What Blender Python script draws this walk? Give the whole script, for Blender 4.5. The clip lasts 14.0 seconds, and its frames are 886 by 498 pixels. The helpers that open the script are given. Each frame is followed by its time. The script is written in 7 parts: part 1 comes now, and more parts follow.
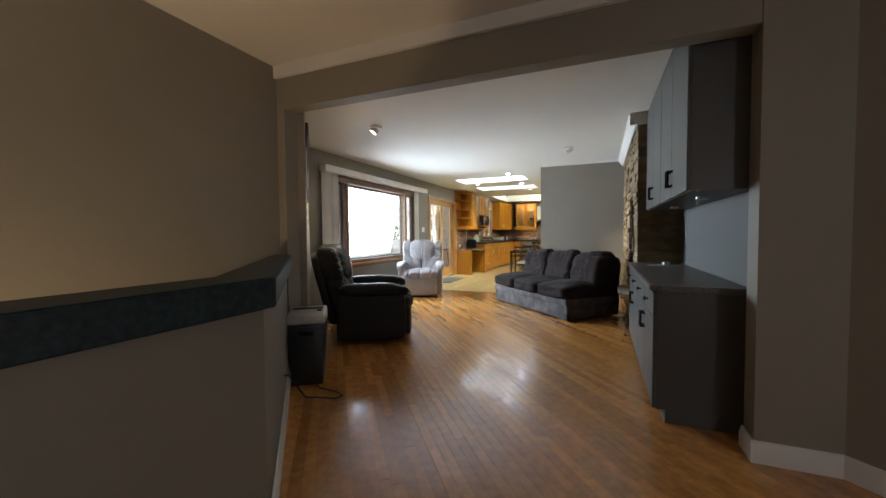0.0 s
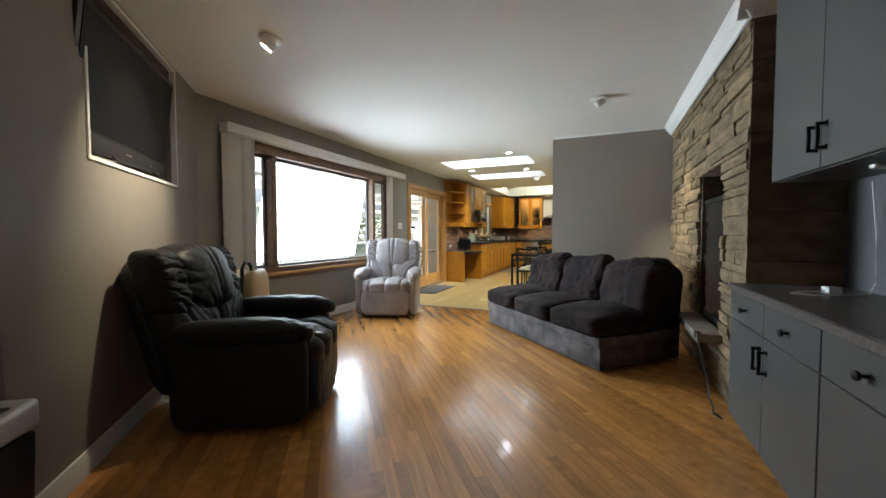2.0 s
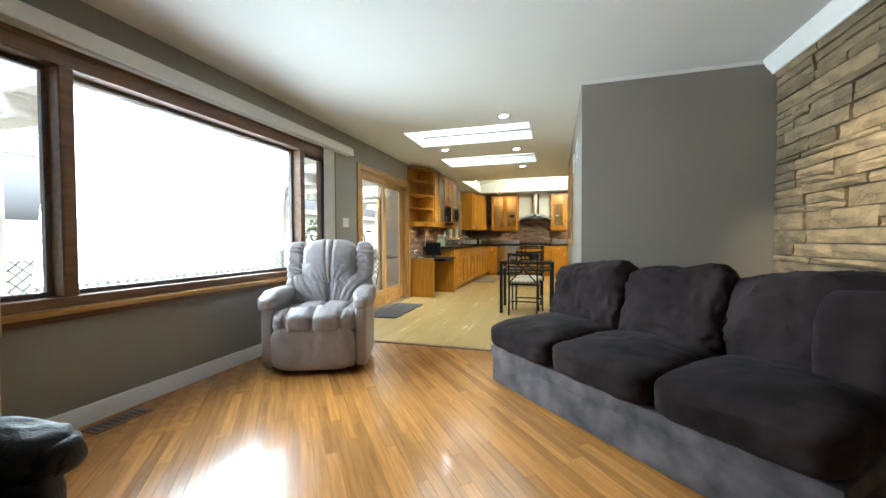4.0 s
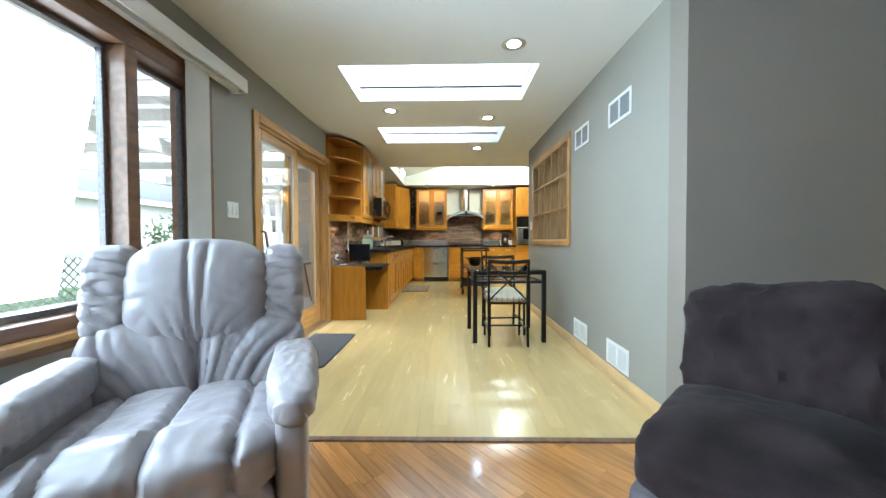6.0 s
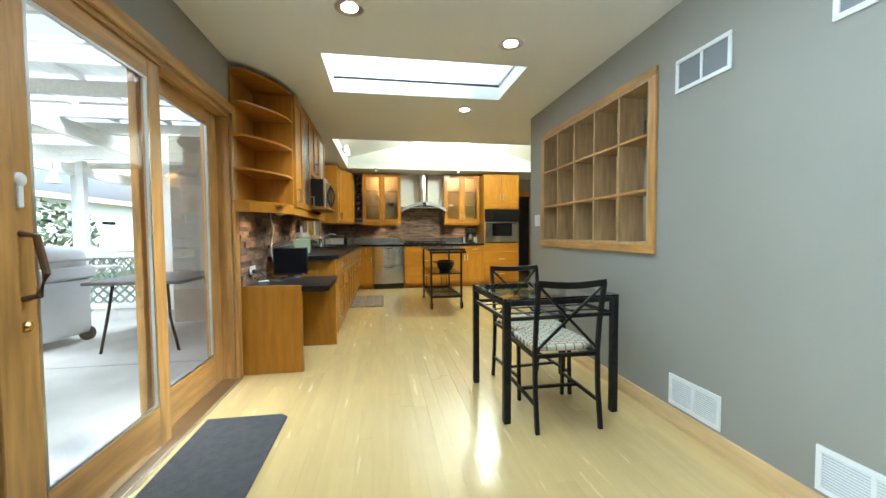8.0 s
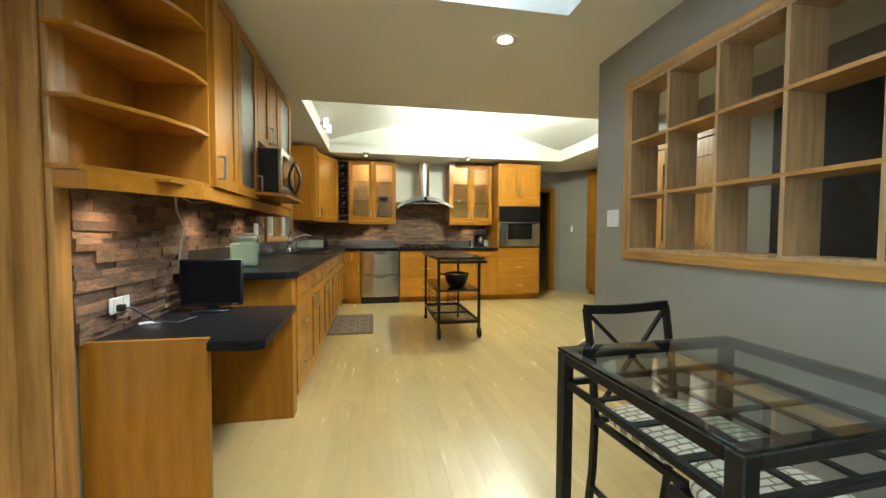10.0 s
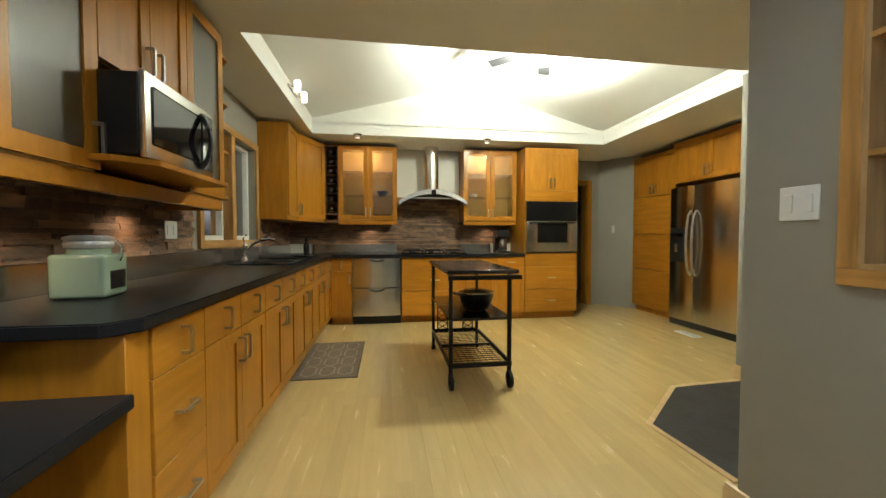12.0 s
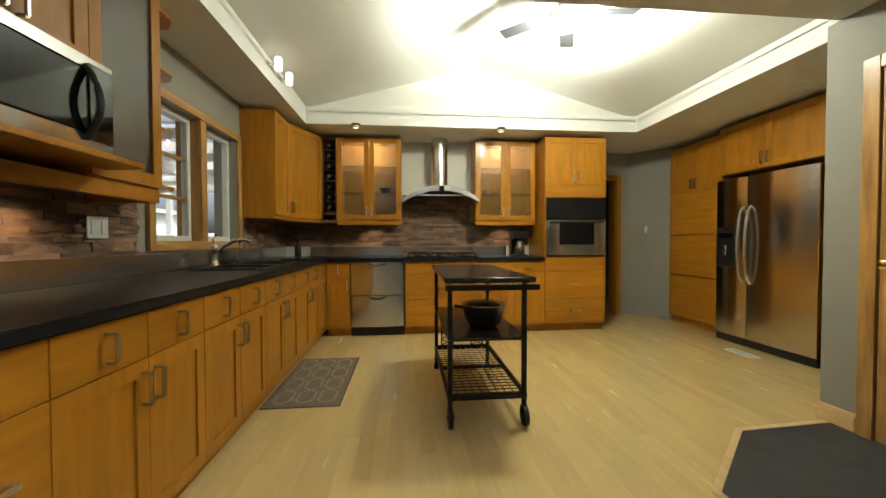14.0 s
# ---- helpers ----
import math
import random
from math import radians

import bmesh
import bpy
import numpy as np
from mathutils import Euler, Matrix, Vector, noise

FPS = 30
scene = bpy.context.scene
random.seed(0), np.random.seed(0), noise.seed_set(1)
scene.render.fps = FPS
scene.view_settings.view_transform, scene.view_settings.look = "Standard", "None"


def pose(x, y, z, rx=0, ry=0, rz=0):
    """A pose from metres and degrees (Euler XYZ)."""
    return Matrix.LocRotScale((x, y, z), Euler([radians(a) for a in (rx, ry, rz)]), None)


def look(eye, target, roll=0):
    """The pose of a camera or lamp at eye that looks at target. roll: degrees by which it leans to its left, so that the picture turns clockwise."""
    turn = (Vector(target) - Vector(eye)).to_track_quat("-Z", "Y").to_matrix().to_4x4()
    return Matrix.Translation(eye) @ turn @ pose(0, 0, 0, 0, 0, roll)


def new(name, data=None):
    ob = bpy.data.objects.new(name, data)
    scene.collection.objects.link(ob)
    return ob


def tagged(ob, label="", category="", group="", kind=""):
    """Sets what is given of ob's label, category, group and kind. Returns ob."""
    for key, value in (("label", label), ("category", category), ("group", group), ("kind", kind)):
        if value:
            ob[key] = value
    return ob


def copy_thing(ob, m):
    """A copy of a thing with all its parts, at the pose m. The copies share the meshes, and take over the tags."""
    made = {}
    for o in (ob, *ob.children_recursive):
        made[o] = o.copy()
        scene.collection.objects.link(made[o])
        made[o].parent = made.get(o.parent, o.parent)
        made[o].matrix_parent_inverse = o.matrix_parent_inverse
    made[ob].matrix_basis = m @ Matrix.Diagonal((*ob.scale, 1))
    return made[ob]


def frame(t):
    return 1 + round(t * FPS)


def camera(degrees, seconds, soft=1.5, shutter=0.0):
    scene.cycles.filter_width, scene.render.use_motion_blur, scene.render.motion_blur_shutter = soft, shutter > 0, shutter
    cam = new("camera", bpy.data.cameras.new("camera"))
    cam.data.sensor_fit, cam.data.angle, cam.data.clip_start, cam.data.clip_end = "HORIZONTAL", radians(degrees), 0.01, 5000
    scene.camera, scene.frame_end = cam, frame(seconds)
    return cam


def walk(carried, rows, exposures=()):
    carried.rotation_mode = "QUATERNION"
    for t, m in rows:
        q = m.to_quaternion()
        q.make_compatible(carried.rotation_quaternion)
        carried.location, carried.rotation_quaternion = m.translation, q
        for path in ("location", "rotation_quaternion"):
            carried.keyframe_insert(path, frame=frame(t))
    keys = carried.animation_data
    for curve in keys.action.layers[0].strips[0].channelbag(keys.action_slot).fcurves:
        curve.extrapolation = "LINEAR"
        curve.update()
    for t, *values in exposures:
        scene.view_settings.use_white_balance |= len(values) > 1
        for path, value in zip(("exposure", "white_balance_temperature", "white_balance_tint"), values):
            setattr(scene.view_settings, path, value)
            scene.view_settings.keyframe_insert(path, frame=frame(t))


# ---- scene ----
# camera and walk
PATH = [
    (0, (0.187, 0.421, 1.154), (-0.586, 2.264, 1.077), -0.5),
    (0.5, (0.108, 0.882, 1.170), (-0.666, 2.724, 1.088), -0.4),
    (1, (0.029, 1.35, 1.154), (-0.746, 3.191, 1.076), -0.4),
    (1.5, (-0.066, 1.827, 1.129), (-0.843, 3.668, 1.053), -0.2),
    (2, (-0.192, 2.322, 1.115), (-0.98, 4.158, 1.037), -0.1),
    (2.5, (-0.35, 2.806, 1.087), (-1.141, 4.642, 1.014), -0.1),
    (5, (-1.573, 4.856, 1.046), (-1.893, 6.829, 0.995), -0.1),
    (5.5, (-1.816, 5.231, 1.064), (-2.006, 7.221, 1.007), 0.1),
    (6, (-2.061, 5.64, 1.052), (-2.096, 7.639, 1.003), -0.2),
    (6.5, (-2.258, 6.057, 1.063), (-2.149, 8.054, 1.013), 0.0),
    (7, (-2.382, 6.482, 1.074), (-2.182, 8.471, 1.021), -0.0),
    (7.5, (-2.454, 6.95, 1.113), (-2.19, 8.931, 1.038), -0.4),
    (8, (-2.51, 7.363, 1.12), (-2.194, 9.337, 1.038), -0.4),
    (10.5, (-2.482, 9.197, 1.141), (-2.12, 11.162, 1.064), 0.2),
    (11, (-2.446, 9.518, 1.138), (-2.088, 11.484, 1.064), 0.0),
    (11.5, (-2.376, 9.839, 1.131), (-2.039, 11.81, 1.064), -0.1),
    (12, (-2.277, 10.125, 1.137), (-1.979, 12.102, 1.073), -0.0),
    (12.5, (-2.215, 10.295, 1.127), (-1.945, 12.276, 1.071), -0.0),
    (13, (-2.163, 10.42, 1.125), (-1.919, 12.405, 1.072), -0.0),
    (13.5, (-2.112, 10.534, 1.131), (-1.895, 12.521, 1.076), -0.0),
    (14, (-2.061, 10.647, 1.112), (-1.87, 12.637, 1.067), -0.1),
]
# stops, kelvin and tint: the clip's camera drifts cooler in the bright rooms
EXPOSURES = [(0, 1.4, 5750, 11), (1, 1.24, 5850, 11), (2.5, 1.1, 5850, 9), (5, 1.42, 5500, 6), (6.5, 1.42, 5120, 5), (8, 1.34, 5220, 3), (10.5, 1.0, 5600, 4), (12, 0.72, 5850, 7), (14, 0.48, 5950, 8)]
cam = camera(99.5, 14.0)
walk(cam, [(t, look(eye, target, roll)) for t, eye, target, roll in PATH], EXPOSURES)

# daylight: an overcast sky, a weak wide sun
world = bpy.data.worlds.new("sky")
scene.world = world
world.use_nodes = True
_n = world.node_tree.nodes
_sky = _n.new("ShaderNodeTexSky")
_sky.sky_type, _sky.sun_disc, _sky.sun_elevation, _sky.sun_rotation = "NISHITA", False, radians(55), radians(116)
_sky.air_density, _sky.dust_density = 1.0, 6.0
_pale = _n.new("ShaderNodeHueSaturation")
_pale.inputs["Saturation"].default_value, _pale.inputs["Value"].default_value = 0.3, 1.25
world.node_tree.links.new(_sky.outputs[0], _pale.inputs["Color"])
world.node_tree.links.new(_pale.outputs[0], _n["Background"].inputs[0])
_n["Background"].inputs[1].default_value = 0.15
sun = new("sun", bpy.data.lights.new("sun", "SUN"))
sun.data.energy, sun.data.angle, sun.data.color = 2.8, radians(20), (1.0, 0.97, 0.92)
sun.matrix_world = look((0, 0, 30), (-10, 5, 14))


def lamp(name, kind, place, energy, color, size=0.1, target=None, size_y=None, spot=None):
    ob = new(name, bpy.data.lights.new(name, kind))
    ob.data.energy, ob.data.color = energy * 0.29, color
    if kind == "AREA":
        ob.data.size = size
        if size_y:
            ob.data.shape, ob.data.size_y = "RECTANGLE", size_y
    else:
        ob.data.shadow_soft_size = size
    if spot:
        ob.data.spot_size, ob.data.spot_blend = radians(spot), 1.0
    ob.matrix_world = look(place, target or (place[0], place[1] + 0.001, place[2] - 1))
    return ob


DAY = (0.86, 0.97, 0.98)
WARM = (1.0, 0.83, 0.54)
# area lamp added behind the main pane in place of sky light
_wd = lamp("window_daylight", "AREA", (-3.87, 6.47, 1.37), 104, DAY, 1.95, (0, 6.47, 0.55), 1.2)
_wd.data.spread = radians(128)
# unseen strip lamp above the door head, added to the sky's light
lamp("door_sky_fill", "AREA", (-4.05, 9.5, 2.36), 26, DAY, 1.7, (-2.6, 9.5, 0.6), 0.35)
for _x, _y, _e, _w, _d in ((-2.145, 8.955, 27, 1.56, 0.74), (-2.1575, 10.555, 11, 1.535, 0.72)):
    _sl = lamp("skylight_daylight", "AREA", (_x, _y, 3.045), _e, DAY, _w, None, _d)
    _sl.data.spread = radians(165)
lamp("fan_light", "POINT", (-0.83, 13.48, 2.70), 200, (0.98, 0.95, 0.70), 0.09)
# extra upward spot, added to brighten the vault beyond the globe's own light
_up = lamp("vault_fill", "SPOT", (-0.83, 13.48, 2.695), 420, (0.96, 0.96, 0.82), 0.09, (-0.83, 13.481, 4.0), None, 172)
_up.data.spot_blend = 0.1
lamp("ceiling_spot_light", "SPOT", (-2.26, 4.18, 2.33), 300, WARM, 0.03, (-2.80, 3.66, 1.45), None, 66)
lamp("ceiling_spot_light", "SPOT", (-0.235, 6.26, 2.33), 260, WARM, 0.03, (0.60, 6.98, 0.95), None, 50)
lamp("stair_light", "POINT", (-1.7, 0.6, -0.2), 100, (1.0, 0.62, 0.32), 0.1)
# unseen point lamp, added to lift the half wall and the hall
lamp("hall_fill", "POINT", (2.2, -0.9, 1.35), 36, (1.0, 0.91, 0.84), 0.15)
for _x, _y in ((-1.61, 8.29), (-2.68, 9.61), (-1.63, 9.87), (-1.65, 11.25)):
    lamp("downlight", "SPOT", (_x, _y, 2.39), 26, (0.97, 1.0, 0.90), 0.05, None, None, 140)
for _x, _y in ((-3.47, 10.62), (-3.47, 11.45), (-3.47, 12.25), (-2.5, 15.5), (-0.8, 15.5)):
    lamp("under_cabinet_light", "SPOT", (_x, _y, 1.295), 11.0, (1.0, 0.72, 0.42), 0.03, (_x - (0.1 if _x < -3 else 0), _y + (0.1 if _x > -3 else 0), 0.9), None, 130)


# ---- materials ----
def mat(name, color, rough=0.5, metal=0.0, vary=0.1, scale=8.0, bump=0.0, bump_scale=60.0, stretch=(1, 1, 1), second=None,
        coat=0.0, coat_rough=0.15, sheen=0.0, piece=0.0, emit=None, spec=0.5, rough_vary=0.0, space="Object", crease=None):
    """A surface with two scales of variation, fine relief and, for pieces, a random tone of each piece."""
    m = bpy.data.materials.new(name)
    m.use_nodes = True
    nt, nodes = m.node_tree, m.node_tree.nodes
    b = nodes["Principled BSDF"]
    b.inputs["Roughness"].default_value, b.inputs["Metallic"].default_value = rough, metal
    b.inputs["Specular IOR Level"].default_value = spec
    b.inputs["Coat Weight"].default_value, b.inputs["Coat Roughness"].default_value = coat, coat_rough
    b.inputs["Sheen Weight"].default_value = sheen
    tc, mp = nodes.new("ShaderNodeTexCoord"), nodes.new("ShaderNodeMapping")
    mp.inputs["Scale"].default_value = stretch
    nt.links.new(tc.outputs[space], mp.inputs[0])
    big, fine = nodes.new("ShaderNodeTexNoise"), nodes.new("ShaderNodeTexNoise")
    big.inputs["Scale"].default_value, fine.inputs["Scale"].default_value = scale, bump_scale
    big.inputs["Detail"].default_value = 5
    fine.inputs["Detail"].default_value = 3
    vec = mp.outputs[0]
    if piece:
        info = nodes.new("ShaderNodeObjectInfo")
        add = nodes.new("ShaderNodeVectorMath")
        mul = nodes.new("ShaderNodeMath")
        mul.operation, mul.inputs[1].default_value = "MULTIPLY", 37.0
        nt.links.new(info.outputs["Random"], mul.inputs[0])
        nt.links.new(vec, add.inputs[0])
        nt.links.new(mul.outputs[0], add.inputs[1])
        vec = add.outputs[0]
    nt.links.new(vec, big.inputs["Vector"])
    nt.links.new(vec, fine.inputs["Vector"])
    ramp = nodes.new("ShaderNodeValToRGB")
    c2 = second or tuple(c * (1 - vary) for c in color)
    hi = tuple(min(1, c * (1 + vary * 0.6)) for c in color)
    ramp.color_ramp.elements[0].position, ramp.color_ramp.elements[1].position = 0.32, 0.68
    ramp.color_ramp.elements[0].color, ramp.color_ramp.elements[1].color = (*c2, 1), (*hi, 1)
    nt.links.new(big.outputs["Fac"], ramp.inputs[0])
    out = ramp.outputs[0]
    if piece:
        hsv = nodes.new("ShaderNodeHueSaturation")
        rng = nodes.new("ShaderNodeMapRange")
        rng.inputs["To Min"].default_value, rng.inputs["To Max"].default_value = 1 - piece, 1 + piece * 0.7
        geo = nodes.new("ShaderNodeNewGeometry")
        sm, fr = nodes.new("ShaderNodeMath"), nodes.new("ShaderNodeMath")
        fr.operation = "FRACT"
        nt.links.new(info.outputs["Random"], sm.inputs[0])
        nt.links.new(geo.outputs["Random Per Island"], sm.inputs[1])
        nt.links.new(sm.outputs[0], fr.inputs[0])
        nt.links.new(fr.outputs[0], rng.inputs[0])
        nt.links.new(rng.outputs[0], hsv.inputs["Value"])
        nt.links.new(out, hsv.inputs["Color"])
        out = hsv.outputs[0]
    nt.links.new(out, b.inputs["Base Color"])
    if bump:
        bp = nodes.new("ShaderNodeBump")
        bp.inputs["Strength"].default_value, bp.inputs["Distance"].default_value = bump, 0.01
        nt.links.new(fine.outputs["Fac"], bp.inputs["Height"])
        nt.links.new(bp.outputs[0], b.inputs["Normal"])
    if crease:
        rid = nodes.new("ShaderNodeTexNoise")
        rid.noise_type = "RIDGED_MULTIFRACTAL"
        rid.inputs["Scale"].default_value, rid.inputs["Detail"].default_value, rid.inputs["Distortion"].default_value = crease[0], 2.5, 0.6
        nt.links.new(vec, rid.inputs["Vector"])
        b2 = nodes.new("ShaderNodeBump")
        b2.inputs["Strength"].default_value, b2.inputs["Distance"].default_value = crease[1], 0.02
        nt.links.new(rid.outputs["Fac"], b2.inputs["Height"])
        if bump:
            nt.links.new(bp.outputs[0], b2.inputs["Normal"])
        nt.links.new(b2.outputs[0], b.inputs["Normal"])
    if rough_vary:
        rr = nodes.new("ShaderNodeMapRange")
        rr.inputs["To Min"].default_value, rr.inputs["To Max"].default_value = max(0.02, rough - rough_vary), rough + rough_vary
        nt.links.new(big.outputs["Fac"], rr.inputs[0])
        nt.links.new(rr.outputs[0], b.inputs["Roughness"])
    if emit:
        b.inputs["Emission Color"].default_value, b.inputs["Emission Strength"].default_value = (*emit[0], 1), emit[1]
    return m


def glass(name, tint=(1, 1, 1), rough=0.0):
    m = bpy.data.materials.new(name)
    m.use_nodes = True
    b = m.node_tree.nodes["Principled BSDF"]
    b.inputs["Base Color"].default_value = (*tint, 1)
    b.inputs["Transmission Weight"].default_value, b.inputs["Roughness"].default_value, b.inputs["IOR"].default_value = 1.0, rough, 1.45
    return m


M = {}
M["wall"] = mat("wall_paint_taupe_grey", (0.285, 0.270, 0.230), 0.62, vary=0.04, scale=1.5, bump=0.06, bump_scale=220, space="Object")
# sofa and television walls: darker and warmer than M["wall"]
M["wall_living"] = mat("wall_darker_taupe", (0.236, 0.207, 0.174), 0.62, vary=0.05, scale=1.5, bump=0.06, bump_scale=220)
# alcove wall: a darker, more neutral grey than M["wall"]
M["wall_alcove"] = mat("wall_alcove_dark_grey", (0.118, 0.120, 0.120), 0.62, vary=0.04, scale=1.5, bump=0.06, bump_scale=220)
M["ceiling"] = mat("ceiling_paint", (0.78, 0.78, 0.75), 0.75, vary=0.02, scale=1.2, bump=0.08, bump_scale=160)
M["white"] = mat("white_trim_paint", (0.78, 0.77, 0.74), 0.35, vary=0.03, scale=4, bump=0.03)
M["vault"] = mat("vault_paint", (0.80, 0.79, 0.74), 0.7, vary=0.02, scale=2, bump=0.06, bump_scale=160)
M["oak_floor"] = mat("oak_strip_floor", (0.56, 0.255, 0.062), 0.24, vary=0.22, scale=3.5, bump=0.05, bump_scale=55, stretch=(1, 14, 14), piece=0.26, rough_vary=0.06, coat=0.55, coat_rough=0.10, spec=0.6)
M["maple_floor"] = mat("maple_strip_floor", (0.63, 0.465, 0.195), 0.27, vary=0.05, scale=3.0, bump=0.002, bump_scale=30, stretch=(1, 8, 8), piece=0.065, rough_vary=0.01, coat=0.45, coat_rough=0.07)
M["seam"] = mat("floor_seam", (0.22, 0.105, 0.035), 0.6, vary=0.2, scale=20)
M["seam_maple"] = mat("maple_floor_seam", (0.58, 0.43, 0.18), 0.6, vary=0.2, scale=20)
M["maple_trim"] = mat("maple_trim", (0.62, 0.42, 0.19), 0.35, vary=0.15, scale=3, stretch=(8, 1, 8), bump=0.05)
M["cab"] = mat("honey_maple_cabinet", (0.40, 0.170, 0.012), 0.30, vary=0.16, scale=3.0, bump=0.02, bump_scale=40, stretch=(9, 9, 1), coat=0.05, piece=0.07, spec=0.28)
M["cab_h"] = mat("honey_maple_cabinet_cross_grain", (0.39, 0.164, 0.011), 0.30, vary=0.16, scale=3.0, bump=0.02, bump_scale=40, stretch=(1, 9, 9), coat=0.05, piece=0.07, spec=0.28)
M["oakwood"] = mat("golden_oak_trim", (0.46, 0.245, 0.065), 0.35, vary=0.32, scale=3.0, bump=0.08, bump_scale=40, stretch=(10, 10, 1), coat=0.2)
M["oakwood_h"] = mat("golden_oak_trim_level", (0.46, 0.245, 0.065), 0.35, vary=0.32, scale=3.0, bump=0.08, bump_scale=40, stretch=(10, 1, 10), coat=0.2)
M["brownwood"] = mat("brown_window_wood", (0.19, 0.098, 0.048), 0.4, vary=0.3, scale=3.0, bump=0.06, bump_scale=40, stretch=(10, 1, 10))
M["black_counter"] = mat("black_speckled_counter", (0.007, 0.007, 0.007), 0.30, vary=0.7, scale=160, second=(0.016, 0.016, 0.017), spec=0.10)
M["steel"] = mat("brushed_steel", (0.66, 0.65, 0.63), 0.20, 1.0, vary=0.01, scale=2, rough_vary=0.01)
M["steel_h"] = mat("brushed_steel_level", (0.66, 0.65, 0.63), 0.20, 1.0, vary=0.01, scale=2, rough_vary=0.01)
for _k in ("steel", "steel_h"):
    _b = M[_k].node_tree.nodes["Principled BSDF"]
    _b.inputs["Anisotropic"].default_value, _b.inputs["Anisotropic Rotation"].default_value = 0.7, 0.25
M["chrome"] = mat("chrome", (0.75, 0.75, 0.74), 0.08, 1.0, vary=0.03)
M["nickel"] = mat("satin_nickel", (0.58, 0.56, 0.52), 0.3, 1.0, vary=0.05)
M["black"] = mat("black_plastic", (0.012, 0.012, 0.013), 0.35, vary=0.2, scale=20, bump=0.02, bump_scale=200)
M["black_gloss"] = mat("black_glass", (0.006, 0.006, 0.007), 0.06, vary=0.1)
M["screen"] = mat("dark_matte_screen", (0.005, 0.005, 0.006), 0.32, vary=0.1, spec=0.12)
M["black_iron"] = mat("black_iron", (0.018, 0.017, 0.016), 0.45, 0.6, vary=0.3, scale=30, bump=0.05, bump_scale=150)
M["black_leather"] = mat("black_leather", (0.0075, 0.0078, 0.008), 0.46, vary=0.25, scale=6, bump=0.25, bump_scale=140, crease=(9, 0.12), spec=0.35)
M["grey_leather"] = mat("grey_leather", (0.325, 0.296, 0.300), 0.31, vary=0.12, scale=5, bump=0.12, bump_scale=170, crease=(9, 0.12), stretch=(1.6, 1.6, 0.8))
M["velvet"] = mat("charcoal_brown_velvet", (0.026, 0.0178, 0.0182), 0.75, vary=0.6, scale=4, bump=0.15, bump_scale=120, sheen=0.03, crease=(7, 0.32), spec=0.06)
M["velvet_base"] = mat("grey_brushed_velvet", (0.085, 0.072, 0.076), 0.75, vary=0.7, scale=7, bump=0.15, bump_scale=120, sheen=0.08)
M["stone"] = mat("sandstone_ledge", (0.205, 0.145, 0.076), 0.8, vary=0.38, scale=7, bump=0.7, bump_scale=24, stretch=(1, 1, 2), piece=0.30)
M["ledge_stone"] = mat("grey_brown_ledge_stone", (0.26, 0.215, 0.165), 0.75, vary=0.3, scale=9, bump=0.3, bump_scale=50)
M["mortar"] = mat("dark_mortar", (0.10, 0.075, 0.05), 0.9, vary=0.3, scale=20, bump=0.4)
M["slate_strip"] = mat("rust_slate_ledger", (0.22, 0.122, 0.066), 0.7, vary=0.5, scale=9, bump=0.8, bump_scale=30, stretch=(1, 1, 2), piece=0.5, second=(0.105, 0.072, 0.052))
M["slate_floor"] = mat("charcoal_slate_tile", (0.035, 0.035, 0.036), 0.5, vary=0.3, scale=6, bump=0.2, bump_scale=30)
M["grey_cab"] = mat("grey_painted_cabinet", (0.076, 0.078, 0.077), 0.4, vary=0.05, scale=3, bump=0.03, bump_scale=120)
M["bar_top"] = mat("grey_brown_laminate_top", (0.13, 0.11, 0.10), 0.35, vary=0.4, scale=70, bump=0.02)
M["cap"] = mat("teal_speckled_laminate", (0.022, 0.042, 0.050), 0.55, vary=0.75, scale=45, bump=0.05, second=(0.012, 0.022, 0.026))
M["mat_grey"] = mat("charcoal_rubber_mat", (0.055, 0.055, 0.055), 0.75, vary=0.2, scale=25, bump=0.3, bump_scale=120)
M["blind"] = mat("white_fabric_blind", (0.62, 0.61, 0.58), 0.7, vary=0.06, scale=5, bump=0.06, bump_scale=200)
M["plastic_white"] = mat("white_plastic", (0.74, 0.73, 0.70), 0.35, vary=0.03)
M["glass"] = glass("clear_glass")
M["frosted"] = glass("frosted_glass", (0.95, 0.95, 0.90), 0.10)
M["bulb"] = mat("lit_lamp", (1, 1, 1), 0.4, vary=0.0, emit=((1.0, 0.88, 0.68), 22.0))
M["shade_lit"] = mat("lit_shade_glass", (0.9, 0.88, 0.8), 0.3, vary=0.0, emit=((1.0, 0.85, 0.62), 1.6))
M["pot_lens"] = mat("lit_downlight_lens", (1, 1, 1), 0.4, vary=0.0, emit=((0.92, 0.97, 1.0), 30.0))
M["concrete"] = mat("pale_patio_concrete", (0.62, 0.60, 0.55), 0.85, vary=0.12, scale=3, bump=0.2, bump_scale=60)
M["grass"] = mat("grass_ground", (0.09, 0.12, 0.045), 0.9, vary=0.4, scale=3, bump=0.5, bump_scale=40)
M["white_wood"] = mat("weathered_white_wood", (0.80, 0.78, 0.72), 0.6, vary=0.1, scale=6, bump=0.08, stretch=(6, 1, 6))
# dark grey with the unlit back room's dimness put into the colour
M["dark"] = mat("dim_grey", (0.20, 0.19, 0.18), 0.7, vary=0.05, scale=2)
M["silver"] = mat("silver_plastic", (0.55, 0.55, 0.54), 0.35, 0.3, vary=0.04)
M["tan"] = mat("tan_moulded_plastic", (0.55, 0.40, 0.20), 0.4, vary=0.08, scale=6)
M["brass"] = mat("brass", (0.60, 0.42, 0.15), 0.25, 1.0, vary=0.05)
